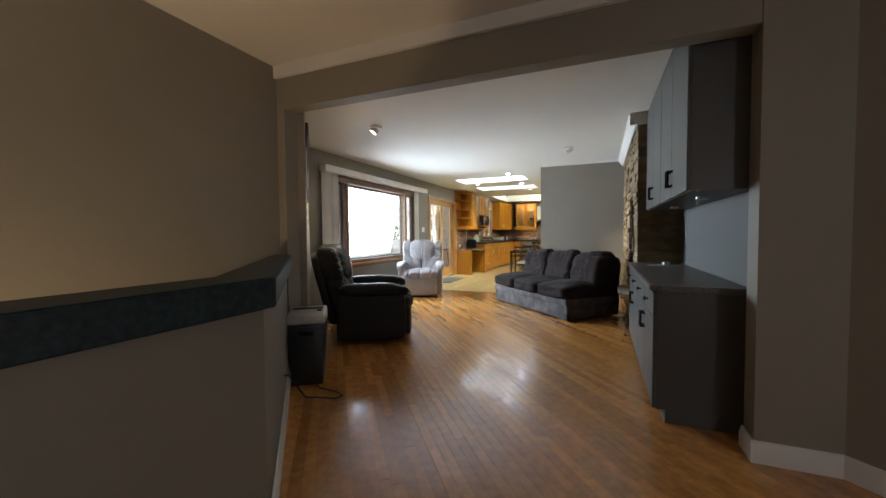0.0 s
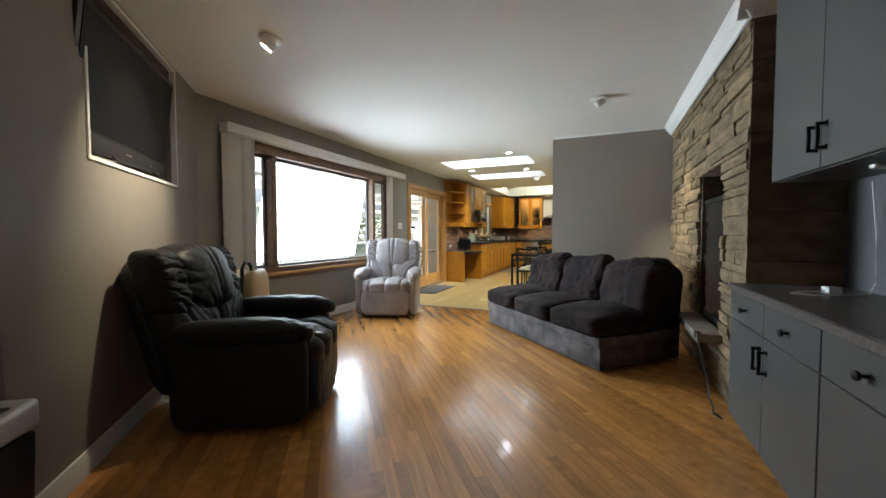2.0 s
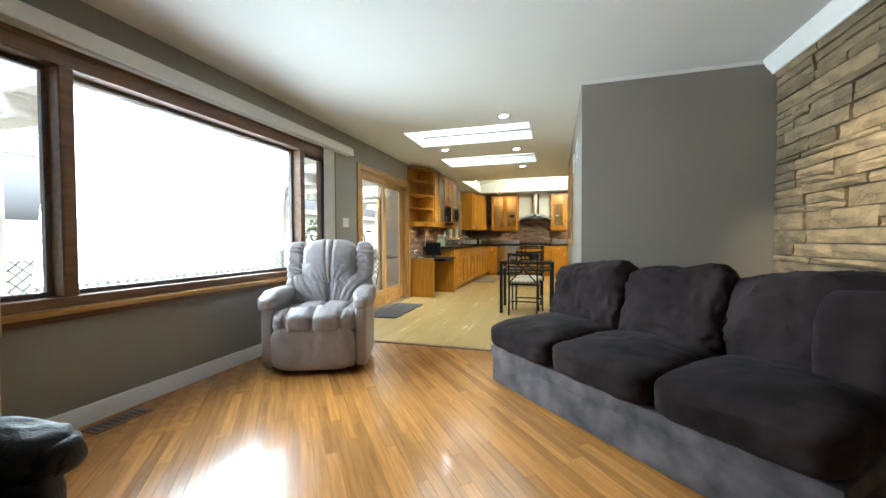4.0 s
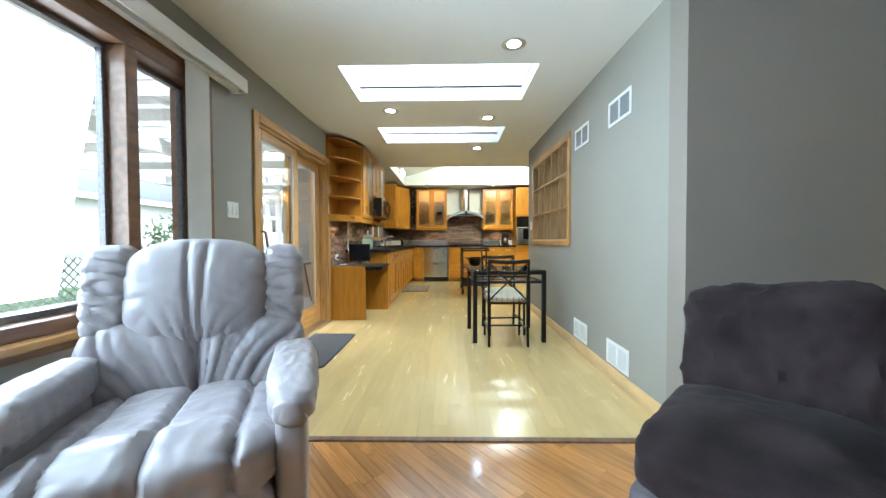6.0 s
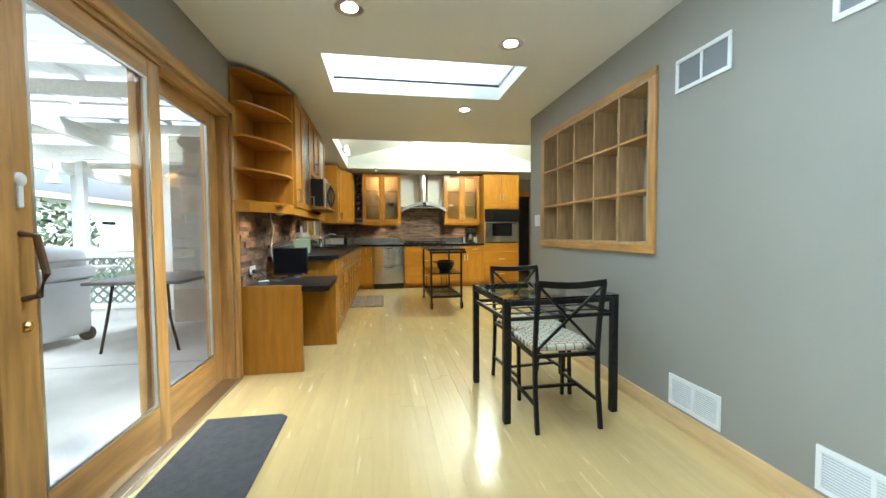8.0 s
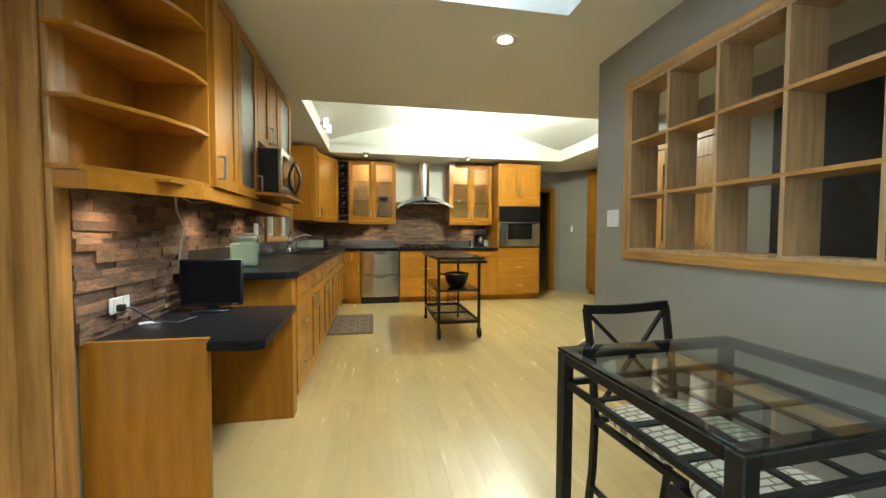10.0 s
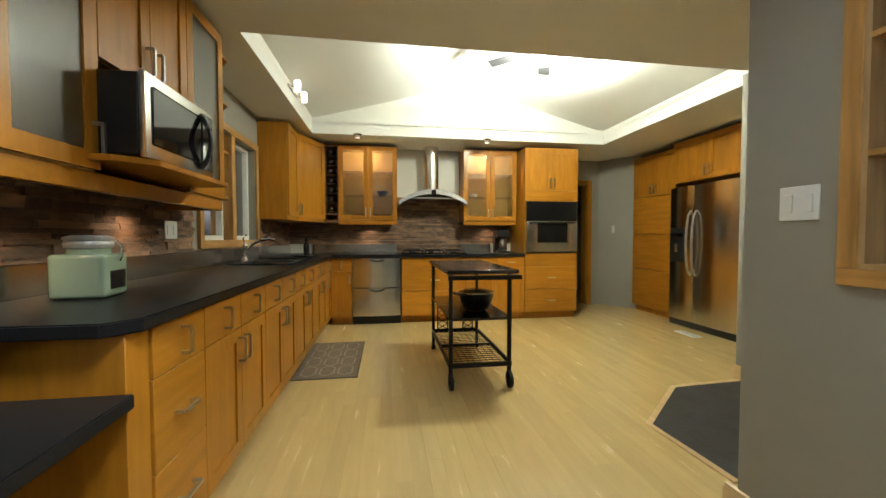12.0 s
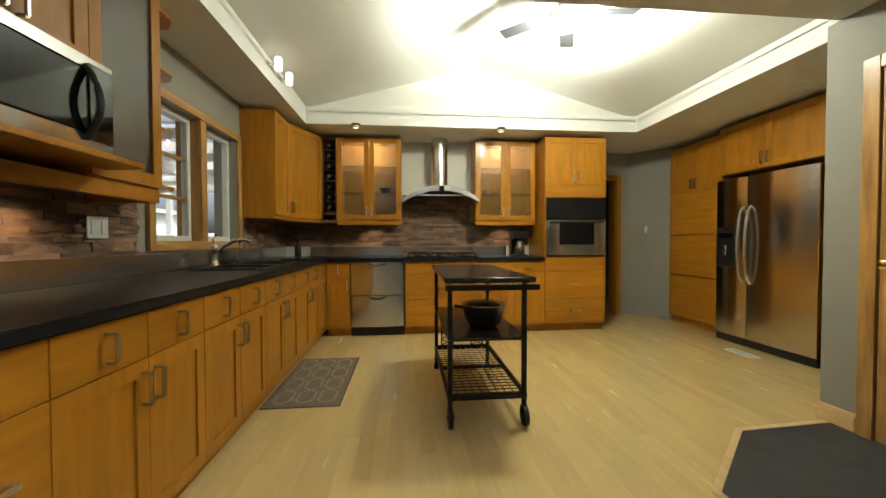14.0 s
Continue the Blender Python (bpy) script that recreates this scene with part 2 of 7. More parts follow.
M["pale_oak"] = mat("pale_oak_board", (0.45, 0.29, 0.13), 0.45, vary=0.25, scale=4, stretch=(10, 10, 1), bump=0.05, piece=0.10)
M["vent_grey"] = mat("vent_shadow_grey", (0.22, 0.225, 0.23), 0.6, vary=0.05)
M["vent_slat"] = mat("grey_vent_slat", (0.24, 0.245, 0.25), 0.5, vary=0.05)
M["vent_back"] = mat("pale_vent_back", (0.52, 0.53, 0.54), 0.6, vary=0.05)
M["table_glass"] = glass("smoky_table_glass", (0.72, 0.80, 0.78))
M["cart_top"] = mat("dark_brown_gloss_board", (0.030, 0.022, 0.017), 0.16, vary=0.3, scale=5, stretch=(6, 1, 6), coat=0.3)
M["rug_brown"] = mat("rug_brown_pile", (0.16, 0.115, 0.075), 0.95, vary=0.25, scale=60, bump=0.4, bump_scale=300)
M["rug_dark"] = mat("rug_dark_binding", (0.06, 0.045, 0.035), 0.95, vary=0.25, scale=60, bump=0.3, bump_scale=300)
M["rug_pale"] = mat("rug_pale_yarn", (0.27, 0.22, 0.155), 0.95, vary=0.2, scale=60, bump=0.3, bump_scale=300)
M["mint"] = mat("mint_glazed_ceramic", (0.36, 0.47, 0.34), 0.2, vary=0.05, scale=5, coat=0.3)
M["fan_grey"] = mat("grey_fan_blade", (0.045, 0.045, 0.045), 0.4, vary=0.15, scale=5)


def net_cloth(name):
    m = mat(name, (0.62, 0.56, 0.44), 0.9, vary=0.1, scale=30, bump=0.2, bump_scale=300)
    nt, nodes = m.node_tree, m.node_tree.nodes
    br = nodes.new("ShaderNodeTexBrick")
    br.inputs["Scale"].default_value, br.inputs["Mortar Size"].default_value = 9.0, 0.035
    br.inputs["Color1"].default_value = br.inputs["Color2"].default_value = (0.66, 0.60, 0.47, 1)
    br.inputs["Color2"].default_value, br.inputs["Mortar"].default_value = (0.58, 0.52, 0.40, 1), (0.22, 0.17, 0.11, 1)
    tc = nodes.new("ShaderNodeTexCoord")
    nt.links.new(tc.outputs["Object"], br.inputs["Vector"])
    nt.links.new(br.outputs["Color"], nodes["Principled BSDF"].inputs["Base Color"])
    return m


M["cushion"] = net_cloth("cream_net_cloth")
M["lattice_green"] = mat("grey_green_lattice_paint", (0.22, 0.28, 0.22), 0.6, vary=0.1, scale=8)
# the same boards where they are joined into one sheet: grain turned along the boards
M["oak_floor_flat"] = mat("oak_strip_floor_joined", (0.56, 0.255, 0.062), 0.24, vary=0.22, scale=3.5, bump=0.05, bump_scale=55, stretch=(5, 5, 5), piece=0.26, rough_vary=0.06, coat=0.55, coat_rough=0.10, spec=0.6)
M["maple_floor_flat"] = mat("maple_strip_floor_joined", (0.63, 0.465, 0.195), 0.27, vary=0.05, scale=3.0, bump=0.002, bump_scale=30, stretch=(8, 1, 8), piece=0.065, rough_vary=0.01, coat=0.45, coat_rough=0.07)
M["cab_inside"] = mat("pale_cabinet_lining", (0.58, 0.38, 0.13), 0.5, vary=0.05, scale=4)
M["siding"] = mat("tan_lap_siding_paint", (0.38, 0.33, 0.26), 0.6, vary=0.08, scale=4, bump=0.05)
M["leaf"] = mat("green_leaf", (0.09, 0.13, 0.05), 0.6, vary=0.4, scale=3)


# ---- building helpers ----
def mesh_of(name, bm):
    bmesh.ops.recalc_face_normals(bm, faces=bm.faces[:])
    me = bpy.data.meshes.new(name)
    bm.to_mesh(me)
    bm.free()
    return me


def smooth(me):
    me.polygons.foreach_set("use_smooth", [True] * len(me.polygons))
    me.set_sharp_from_angle(angle=radians(38))
    return me


def part(name, bm, material, parent=None, label="", flat=False):
    me = bm if isinstance(bm, bpy.types.Mesh) else mesh_of(name, bm)
    if not me.materials:
        me.materials.append(M[material])
    if not flat:
        smooth(me)
    ob = new(name, me)
    if parent:
        ob.parent = parent
    if label:
        ob["label"] = label
    return ob


def thing(name, label, category, place=(0, 0, 0), turn=0.0, group="", kind=""):
    ob = new(name)
    ob.empty_display_size = 0.1
    ob.matrix_basis = pose(*place, 0, 0, turn)
    return tagged(ob, label, category, group, kind)


def box(bm, x0, x1, y0, y1, z0, z1, bevel=0.0, seg=1):
    vs = [bm.verts.new(p) for p in ((x0, y0, z0), (x1, y0, z0), (x1, y1, z0), (x0, y1, z0), (x0, y0, z1), (x1, y0, z1), (x1, y1, z1), (x0, y1, z1))]
    fs = [bm.faces.new([vs[i] for i in q]) for q in ((0, 3, 2, 1), (4, 5, 6, 7), (0, 1, 5, 4), (1, 2, 6, 5), (2, 3, 7, 6), (3, 0, 4, 7))]
    if bevel:
        es = list({e for f in fs for e in f.edges})
        bmesh.ops.bevel(bm, geom=es, offset=bevel, segments=seg, affect="EDGES", profile=0.6)
    return bm


def bx(*a, **k):
    return box(bmesh.new(), *a, **k)


def prism(bm, pts, z0, z1, bevel=0.0):
    lo = [bm.verts.new((x, y, z0)) for x, y in pts]
    hi = [bm.verts.new((x, y, z1)) for x, y in pts]
    n = len(pts)
    fs = [bm.faces.new(lo[::-1]), bm.faces.new(hi)] + [bm.faces.new((lo[i], lo[(i + 1) % n], hi[(i + 1) % n], hi[i])) for i in range(n)]
    if bevel:
        bmesh.ops.bevel(bm, geom=list({e for f in fs for e in f.edges}), offset=bevel, segments=2, affect="EDGES")
    return bm


def tube(bm, pts, r, n=8, flat=None):
    """A round (or flat: half width, half height) bar along a line of points."""
    pts = [Vector(p) for p in pts]
    rings = []
    up = Vector((0, 0, 1))
    for i, p in enumerate(pts):
        d = (pts[min(i + 1, len(pts) - 1)] - pts[max(i - 1, 0)]).normalized()
        ref = up if abs(d.z) < 0.95 else Vector((1, 0, 0))
        a = d.cross(ref).normalized()
        b = a.cross(d).normalized()
        if flat:
            ring = [p + a * flat[0] * sx + b * flat[1] * sy for sx, sy in ((-1, -1), (1, -1), (1, 1), (-1, 1))]
        else:
            ring = [p + (a * math.cos(t) + b * math.sin(t)) * r for t in [2 * math.pi * k / n for k in range(n)]]
        rings.append([bm.verts.new(v) for v in ring])
    m = len(rings[0])
    for r0, r1 in zip(rings, rings[1:]):
        for k in range(m):
            bm.faces.new((r0[k], r0[(k + 1) % m], r1[(k + 1) % m], r1[k]))
    bm.faces.new(rings[0][::-1])
    bm.faces.new(rings[-1])
    return bm


def lathe(bm, profile, n=24, centre=(0, 0, 0), axis="z"):
    """A turned shape from (radius, height) pairs; ends are closed."""
    def at(r, h, t):
        c, s = r * math.cos(t), r * math.sin(t)
        p = {"z": (c, s, h), "y": (c, h, s), "x": (h, c, s)}[axis]
        return [a + b for a, b in zip(p, centre)]
    rings = [[bm.verts.new(at(max(r, 1e-4), h, 2 * math.pi * k / n)) for k in range(n)] for r, h in profile]
    for r0, r1 in zip(rings, rings[1:]):
        for k in range(n):
            bm.faces.new((r0[k], r0[(k + 1) % n], r1[(k + 1) % n], r1[k]))
    bm.faces.new(rings[0][::-1])
    bm.faces.new(rings[-1])
    return bm


def cells(us, vs, solid, place, depth):
    """A slab over the grid us x vs, with holes where solid(u, v) is false. place(u, v, w) gives the point; w runs from 0 to depth."""
    bm = bmesh.new()
    cache = {}

    def vert(i, j, w):
        if (i, j, w) not in cache:
            cache[i, j, w] = bm.verts.new(place(us[i], vs[j], depth * w))
        return cache[i, j, w]
    full = {(i, j) for i in range(len(us) - 1) for j in range(len(vs) - 1) if solid((us[i] + us[i + 1]) / 2, (vs[j] + vs[j + 1]) / 2)}
    for i, j in full:
        for w in (0, 1):
            bm.faces.new([vert(a, b, w) for a, b in ((i, j), (i + 1, j), (i + 1, j + 1), (i, j + 1))])
        for (di, dj), (p, q) in {(-1, 0): ((i, j), (i, j + 1)), (1, 0): ((i + 1, j), (i + 1, j + 1)), (0, -1): ((i, j), (i + 1, j)), (0, 1): ((i, j + 1), (i + 1, j + 1))}.items():
            if (i + di, j + dj) not in full:
                bm.faces.new((vert(*p, 0), vert(*q, 0), vert(*q, 1), vert(*p, 1)))
    return bm


def slab(name, material, lo, hi, holes, place, depth, label, category="wall"):
    """A wall or ceiling from lo to hi (u, v) with rectangular holes (u0, u1, v0, v1)."""
    us = sorted({lo[0], hi[0], *[h[0] for h in holes], *[h[1] for h in holes]})
    vs = sorted({lo[1], hi[1], *[h[2] for h in holes], *[h[3] for h in holes]})
    bm = cells(us, vs, lambda u, v: not any(h[0] < u < h[1] and h[2] < v < h[3] for h in holes), place, depth)
    return tagged(part(name, bm, material, flat=True), label, category, kind="structure")


def wall_line(name, a, b, z0, z1, depth, label, holes=(), material="wall"):
    """A wall whose face runs from a to b on the plan, its thickness to the left of that way."""
    a, b = Vector(a), Vector(b)
    d = (b - a).normalized()
    n = Vector((-d.y, d.x))
    return slab(name, material, (0, z0), ((b - a).length, z1), list(holes), lambda u, v, w: (*(a + d * u + n * w), v), depth, label)


def run_bar(name, a, b, profile, material, label, category, kind="structure"):
    """A moulding from a to b; profile: (out, z) pairs, out to the right of the way."""
    a, b = Vector(a), Vector(b)
    d = (b - a).normalized()
    n = Vector((d.y, -d.x))
    bm = bmesh.new()
    ends = [[bm.verts.new((*(p + n * o), z)) for o, z in profile] for p in (a, b)]
    k = len(profile)
    for i in range(k):
        bm.faces.new((ends[0][i], ends[0][(i + 1) % k], ends[1][(i + 1) % k], ends[1][i]))
    bm.faces.new(ends[0])
    bm.faces.new(ends[1][::-1])
    return tagged(part(name, bm, material), label, category, kind=kind)


# ---- the setting ----
XW, XD, CEIL = -3.63, -0.84, 2.41
YB = 15.66
G = "grey taupe painted plaster wall"
# long outer wall with the picture window, the patio door and the kitchen window
slab("wall_west", "wall", (4.3, 0.0), (16.2, 2.55), [(5.12, 8.02, 0.68, 2.08), (8.69, 10.41, 0.02, 2.02), (13.13, 14.29, 1.11, 2.03)],
     lambda u, v, w: (XW - w, u, v), 0.2, "grey taupe painted wall with window and patio door")
TVA, TVB = (-2.05, 2.84), (-3.63, 4.62)
TVS = (-2.103, 2.90)
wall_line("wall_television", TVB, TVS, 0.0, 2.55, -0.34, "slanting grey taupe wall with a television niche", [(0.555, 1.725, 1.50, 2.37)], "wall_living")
tagged(part("wall_television_back", prism(bmesh.new(), [(-4.05, 4.55), (-2.46, 2.76), (-2.52, 2.76), (-4.1, 4.5)], 0, 2.55), "wall"), "plaster back of the television niche", "wall", kind="structure")
wall_line("wall_divider", (XD, 7.76), (XD, 11.45), 0.0, 2.41, -0.16, "grey painted wall with a wooden cubby opening", [(1.74, 3.305, 1.04, 2.08)])
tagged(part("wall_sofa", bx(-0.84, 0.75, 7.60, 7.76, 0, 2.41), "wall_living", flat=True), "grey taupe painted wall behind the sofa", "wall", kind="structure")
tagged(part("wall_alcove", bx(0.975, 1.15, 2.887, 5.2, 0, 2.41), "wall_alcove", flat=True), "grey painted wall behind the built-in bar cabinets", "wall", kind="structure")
tagged(part("wall_jamb", bx(0.91, 1.4, 2.73, 2.885, 0, 2.6), "wall", flat=True), "grey painted pier beside the wide opening", "wall", kind="structure")
tagged(part("header_beam", bx(-2.3, 0.91, 2.73, 2.85, 2.165, 2.6), "wall", flat=True), "grey painted header beam over the wide opening", "beam", kind="structure")
tagged(part("wall_column", bx(-2.3, -2.145, 2.73, 2.90, 0, 2.165), "wall", flat=True), "grey painted stub wall under the header", "wall", kind="structure")
wall_line("wall_hall_slant", (2.6, 1.35), (1.24, 2.73), 0, 2.6, -0.15, "slanting grey painted hall wall")
tagged(part("wall_hall_face", bx(0.905, 1.26, 2.722, 2.735, 0, 2.6), "wall", flat=True), "grey painted face of the hall pier", "wall", kind="structure")
tagged(part("wall_stair", bx(-2.42, -2.22, -2.2, 2.73, -1.3, 2.6), "wall", flat=True), "taupe painted stairwell wall", "wall", kind="structure")
tagged(part("wall_hall_back", bx(-2.4, 2.8, -2.3, -2.15, -1.3, 2.6), "wall", flat=True), "grey painted wall at the end of the hall", "wall", kind="structure")
tagged(part("wall_hall_side", bx(2.55, 2.7, -2.2, 1.45, 0, 2.6), "wall", flat=True), "grey painted hall side wall", "wall", kind="structure")
tagged(part("ceiling_hall", bx(-2.4, 2.8, -2.3, 2.74, 2.5, 2.6), "ceiling", flat=True), "white painted hall ceiling", "ceiling", kind="structure")
# half wall along the stairs with its speckled cap
HW = [(-0.99, -2.15), (-0.99, 1.46), (-2.15, 2.72), (-2.22, 2.62), (-1.11, 1.40), (-1.11, -2.15)]
tagged(part("half_wall", prism(bmesh.new(), HW, -1.3, 0.885), "wall", flat=True), "grey painted half wall along the stairs", "half wall", kind="structure")
CAP = [(-0.94, -2.15), (-0.94, 1.475), (-2.09, 2.715), (-2.22, 2.715), (-2.22, 2.64), (-1.16, 1.40), (-1.16, -2.15)]
tagged(part("half_wall_cap", prism(bmesh.new(), CAP, 0.885, 1.0, 0.006), "cap"), "dark teal speckled laminate cap on the half wall", "ledge", kind="structure")
tagged(part("stair_floor", bx(-2.3, -1.0, -2.2, 2.9, -1.4, -1.3), "dark", flat=True), "floor at the foot of the stairs", "floor", kind="structure")
# stone chimney breast core, foyer, kitchen ends
slab("wall_chimney", "mortar", (4.98, 0.0), (7.60, 2.41), [(5.50, 6.16, 0.42, 1.60)], lambda u, v, w: (0.58 + w, u, v), 0.5, "chimney breast core behind the stone facing")
tagged(part("firebox_back", bx(0.85, 0.9, 5.4, 6.3, 0.3, 1.7), "black", flat=True), "black back of the fireplace opening", "fireplace", kind="structure")
tagged(part("wall_foyer_east", bx(0.50, 0.66, 7.7, 12.60, 0, 2.41), "wall", flat=True), "grey painted foyer wall", "wall", kind="structure")
tagged(part("wall_foyer_end", bx(0.50, 2.3, 12.60, 12.73, 0, 2.41), "wall", flat=True), "grey painted wall beside the refrigerator", "wall", kind="structure")
tagged(part("wall_kitchen_east", bx(2.16, 2.3, 12.8, 16.2, 0, 2.41), "wall", flat=True), "grey painted wall behind the refrigerator", "wall", kind="structure")
wall_line("wall_kitchen_slant", (1.66, 15.48), (1.26, 16.02), 0, 2.41, -0.5, "slanting grey painted wall beside the doorway")
slab("wall_kitchen_north", "wall", (-3.7, 0), (0.37, 2.41), [], lambda u, v, w: (u, YB + w, v), 0.6, "cream painted kitchen wall")
M["wall_cream"] = mat("cream_wall_paint", (0.62, 0.60, 0.53), 0.6, vary=0.04, scale=1.5, bump=0.06, bump_scale=220)
bpy.data.objects["wall_kitchen_north"].data.materials[0] = M["wall_cream"]
slab("wall_doorway", "wall", (0.37, 0), (1.3, 2.41), [(0.36, 1.06, 0.0, 2.0)], lambda u, v, w: (u, 16.02 + w, v), 0.14, "grey painted wall with a cased doorway")
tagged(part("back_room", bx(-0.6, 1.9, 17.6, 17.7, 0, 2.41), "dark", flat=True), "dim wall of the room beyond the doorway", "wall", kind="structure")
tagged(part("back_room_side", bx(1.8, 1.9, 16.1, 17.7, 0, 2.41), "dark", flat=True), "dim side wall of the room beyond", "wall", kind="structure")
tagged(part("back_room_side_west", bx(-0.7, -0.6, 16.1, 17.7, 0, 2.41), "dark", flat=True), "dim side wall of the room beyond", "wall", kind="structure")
# ceiling with two skylight shafts and the vaulted tray
S1, S2, TR = (-2.93, -1.36, 8.58, 9.33), (-2.93, -1.385, 10.19, 10.92), (-3.17, 0.69, 12.66, 14.95)
slab("ceiling", "ceiling", (-3.7, 2.7), (2.4, 17.8), [S1, S2, TR], lambda u, v, w: (u, v, CEIL + w), 0.14, "white painted ceiling with skylight openings", "ceiling")


def shaft(name, s, top, label):
    x0, x1, y0, y1 = s
    bm = bmesh.new()
    t = 0.04
    box(bm, x0 - t, x0, y0 - t, y1 + t, CEIL + 0.12, top)
    box(bm, x1, x1 + t, y0 - t, y1 + t, CEIL + 0.12, top)
    box(bm, x0, x1, y0 - t, y0, CEIL + 0.12, top)
    box(bm, x0, x1, y1, y1 + t, CEIL + 0.12, top)
    tagged(part(name, bm, "vault", flat=True), label, "skylight", kind="structure")


shaft("skylight_shaft_1", S1, 3.05, "white painted skylight shaft")
shaft("skylight_shaft_2", S2, 3.05, "white painted skylight shaft")
# gabled vault over the tray: an upright lip, a ledge, two slopes up to a ridge
bm = bmesh.new()
x0, x1, y0, y1 = TR
ZL, RX, RZ, OUT = CEIL + 0.19, -1.24, 3.16, 0.16
loops = []
for out, z in ((0.0, CEIL + 0.13), (0.0, ZL), (OUT, ZL + 0.002)):
    loops.append([bm.verts.new(p) for p in ((x0 - out, y0 - out, z), (x1 + out, y0 - out, z), (x1 + out, y1 + out, z), (x0 - out, y1 + out, z))])
for a, b in zip(loops, loops[1:]):
    for k in range(4):
        bm.faces.new((a[k], a[(k + 1) % 4], b[(k + 1) % 4], b[k]))
r0, r1 = bm.verts.new((RX, y0 - OUT, RZ)), bm.verts.new((RX, y1 + OUT, RZ))
sw, se, ne, nw = loops[-1]
for f in ((sw, se, r0), (se, ne, r1, r0), (ne, nw, r1), (nw, sw, r0, r1)):
    bm.faces.new(f)
tagged(part("ceiling_vault", bm, "vault", flat=True), "white gabled ceiling vault over the kitchen", "ceiling", kind="structure")
tagged(part("roof_cover", bx(-4.0, 2.6, 11.9, 16.4, 3.3, 3.4), "dark", flat=True), "roof deck over the kitchen vault", "roof", kind="structure")
# sub-floors
tagged(part("floor_living", prism(bmesh.new(), [(-3.75, 4.2), (-2.2, 2.6), (-1.05, 1.4), (-1.05, -2.3), (2.8, -2.3), (2.8, 7.585), (-3.75, 7.585)], -0.12, -0.004), "seam", flat=True), "narrow oak strip floor laid on the diagonal", "floor", kind="structure")
tagged(part("floor_kitchen", bx(-3.75, 2.4, 7.585, 17.8, -0.12, -0.004), "seam_maple", flat=True), "pale maple strip floor", "floor", kind="structure")


# ---- kitchen ----
def handle(parent, x, z, y, length, upright):
    """A squared bow pull standing off the face at y (front is -y)."""
    h = length / 2
    a, b = ((x, 0, z - h), (x, 0, z + h)) if upright else ((x - h, 0, z), (x + h, 0, z))
    pts = [(a[0], y, a[2]), (a[0], y - 0.032, a[2]), (b[0], y - 0.032, b[2]), (b[0], y, b[2])]
    bm = bmesh.new()
    for p, q in zip(pts, pts[1:]):
        tube(bm, [p, q], 0, flat=(0.0055, 0.0055))
    return part("handle", bm, "nickel", parent, "squared satin nickel pull")


def framed(x0, x1, z0, z1, y, rail=0.06, t=0.02):
    """The frame of a frame-and-panel front between x0..x1, z0..z1, its back at y, facing -y."""
    return cells([x0, x0 + rail, x1 - rail, x1], [z0, z0 + rail, z1 - rail, z1],
                 lambda u, v: not (x0 + rail < u < x1 - rail and z0 + rail < v < z1 - rail), lambda u, v, w: (u, y - t + w, v), t)


def panel_of(x0, x1, z0, z1, y, rail=0.06, t=0.02):
    return bx(x0 + rail - 0.001, x1 - rail + 0.001, y - t + 0.009, y - 0.002, z0 + rail - 0.001, z1 - rail + 0.001)


def unit(name, label, place, turn, w, depth, z0, z1, fronts, kick=0.0, group="", back_glass=False):
    """A cabinet: its front centre line starts at local (0, 0), width to +x, depth to +y. fronts: (kind, x0, x1, z0, z1, handle)."""
    th = thing(name, label, "cabinet", place, turn, group)
    bm = bmesh.new()
    if back_glass:
        t = 0.018
        for a in ((0, t, 0.001, depth, z0, z1), (w - t, w, 0.001, depth, z0, z1)):
            part("side", bx(*a), "cab_inside", th)
        for a in ((t, w - t, 0.001, depth, z0, z0 + t), (t, w - t, 0.001, depth, z1 - t, z1)):
            part("deck", bx(*a), "cab_inside", th)
        part("back", bx(t, w - t, depth - 0.01, depth, z0 + t, z1 - t), "cab_inside", th)
        bm.free()
    else:
        box(bm, 0, w, 0.001, depth, z0 + kick, z1)
        if kick:
            box(bm, 0.0, w, 0.055, depth, z0, z0 + kick)
    if not back_glass:
        part("body", bm, "cab", th)
    else:
        for sx in (-0.001, w - 0.002):
            part("side_panel", bx(sx, sx + 0.003, 0.0, depth, z0 - 0.0005, z1 + 0.0005), "cab", th)
    for kind, a, b, c, d, hd in fronts:
        g = 0.0015
        a, b, c, d = a + g, b - g, c + g, d - g
        if kind == "drawer":
            p = part("drawer_front", bx(a, b, -0.02, 0.0, c, d, bevel=0.002), "cab_h", th)
        elif kind == "door":
            p = part("door", framed(a, b, c, d, 0.0), "cab", th, flat=True)
            part("panel", panel_of(a, b, c, d, 0.0), "cab", p)
        else:
            p = part("door", framed(a, b, c, d, 0.0), "cab", th, flat=True)
            part("glass_pane", bx(a + 0.055, b - 0.055, -0.012, -0.008, c + 0.055, d - 0.055), "frosted" if kind == "frosted" else "reeded", p, "hazy ribbed glass")
        if hd == "v":
            handle(p, (a + b) / 2, (c + d) / 2, -0.02, 0.09, True)
        elif hd == "h":
            handle(p, (a + b) / 2, (c + d) / 2, -0.02, 0.10, False)
        elif hd:
            side, end = hd
            handle(p, a + 0.03 if side == "l" else b - 0.03, c + 0.10 if end == "b" else (d - 0.10 if end == "t" else (c + d) / 2), -0.02, 0.11, True)
    return th


M["reeded"] = glass("ribbed_glass", (0.80, 0.82, 0.78), 0.28)
CG = "honey maple base cabinets"
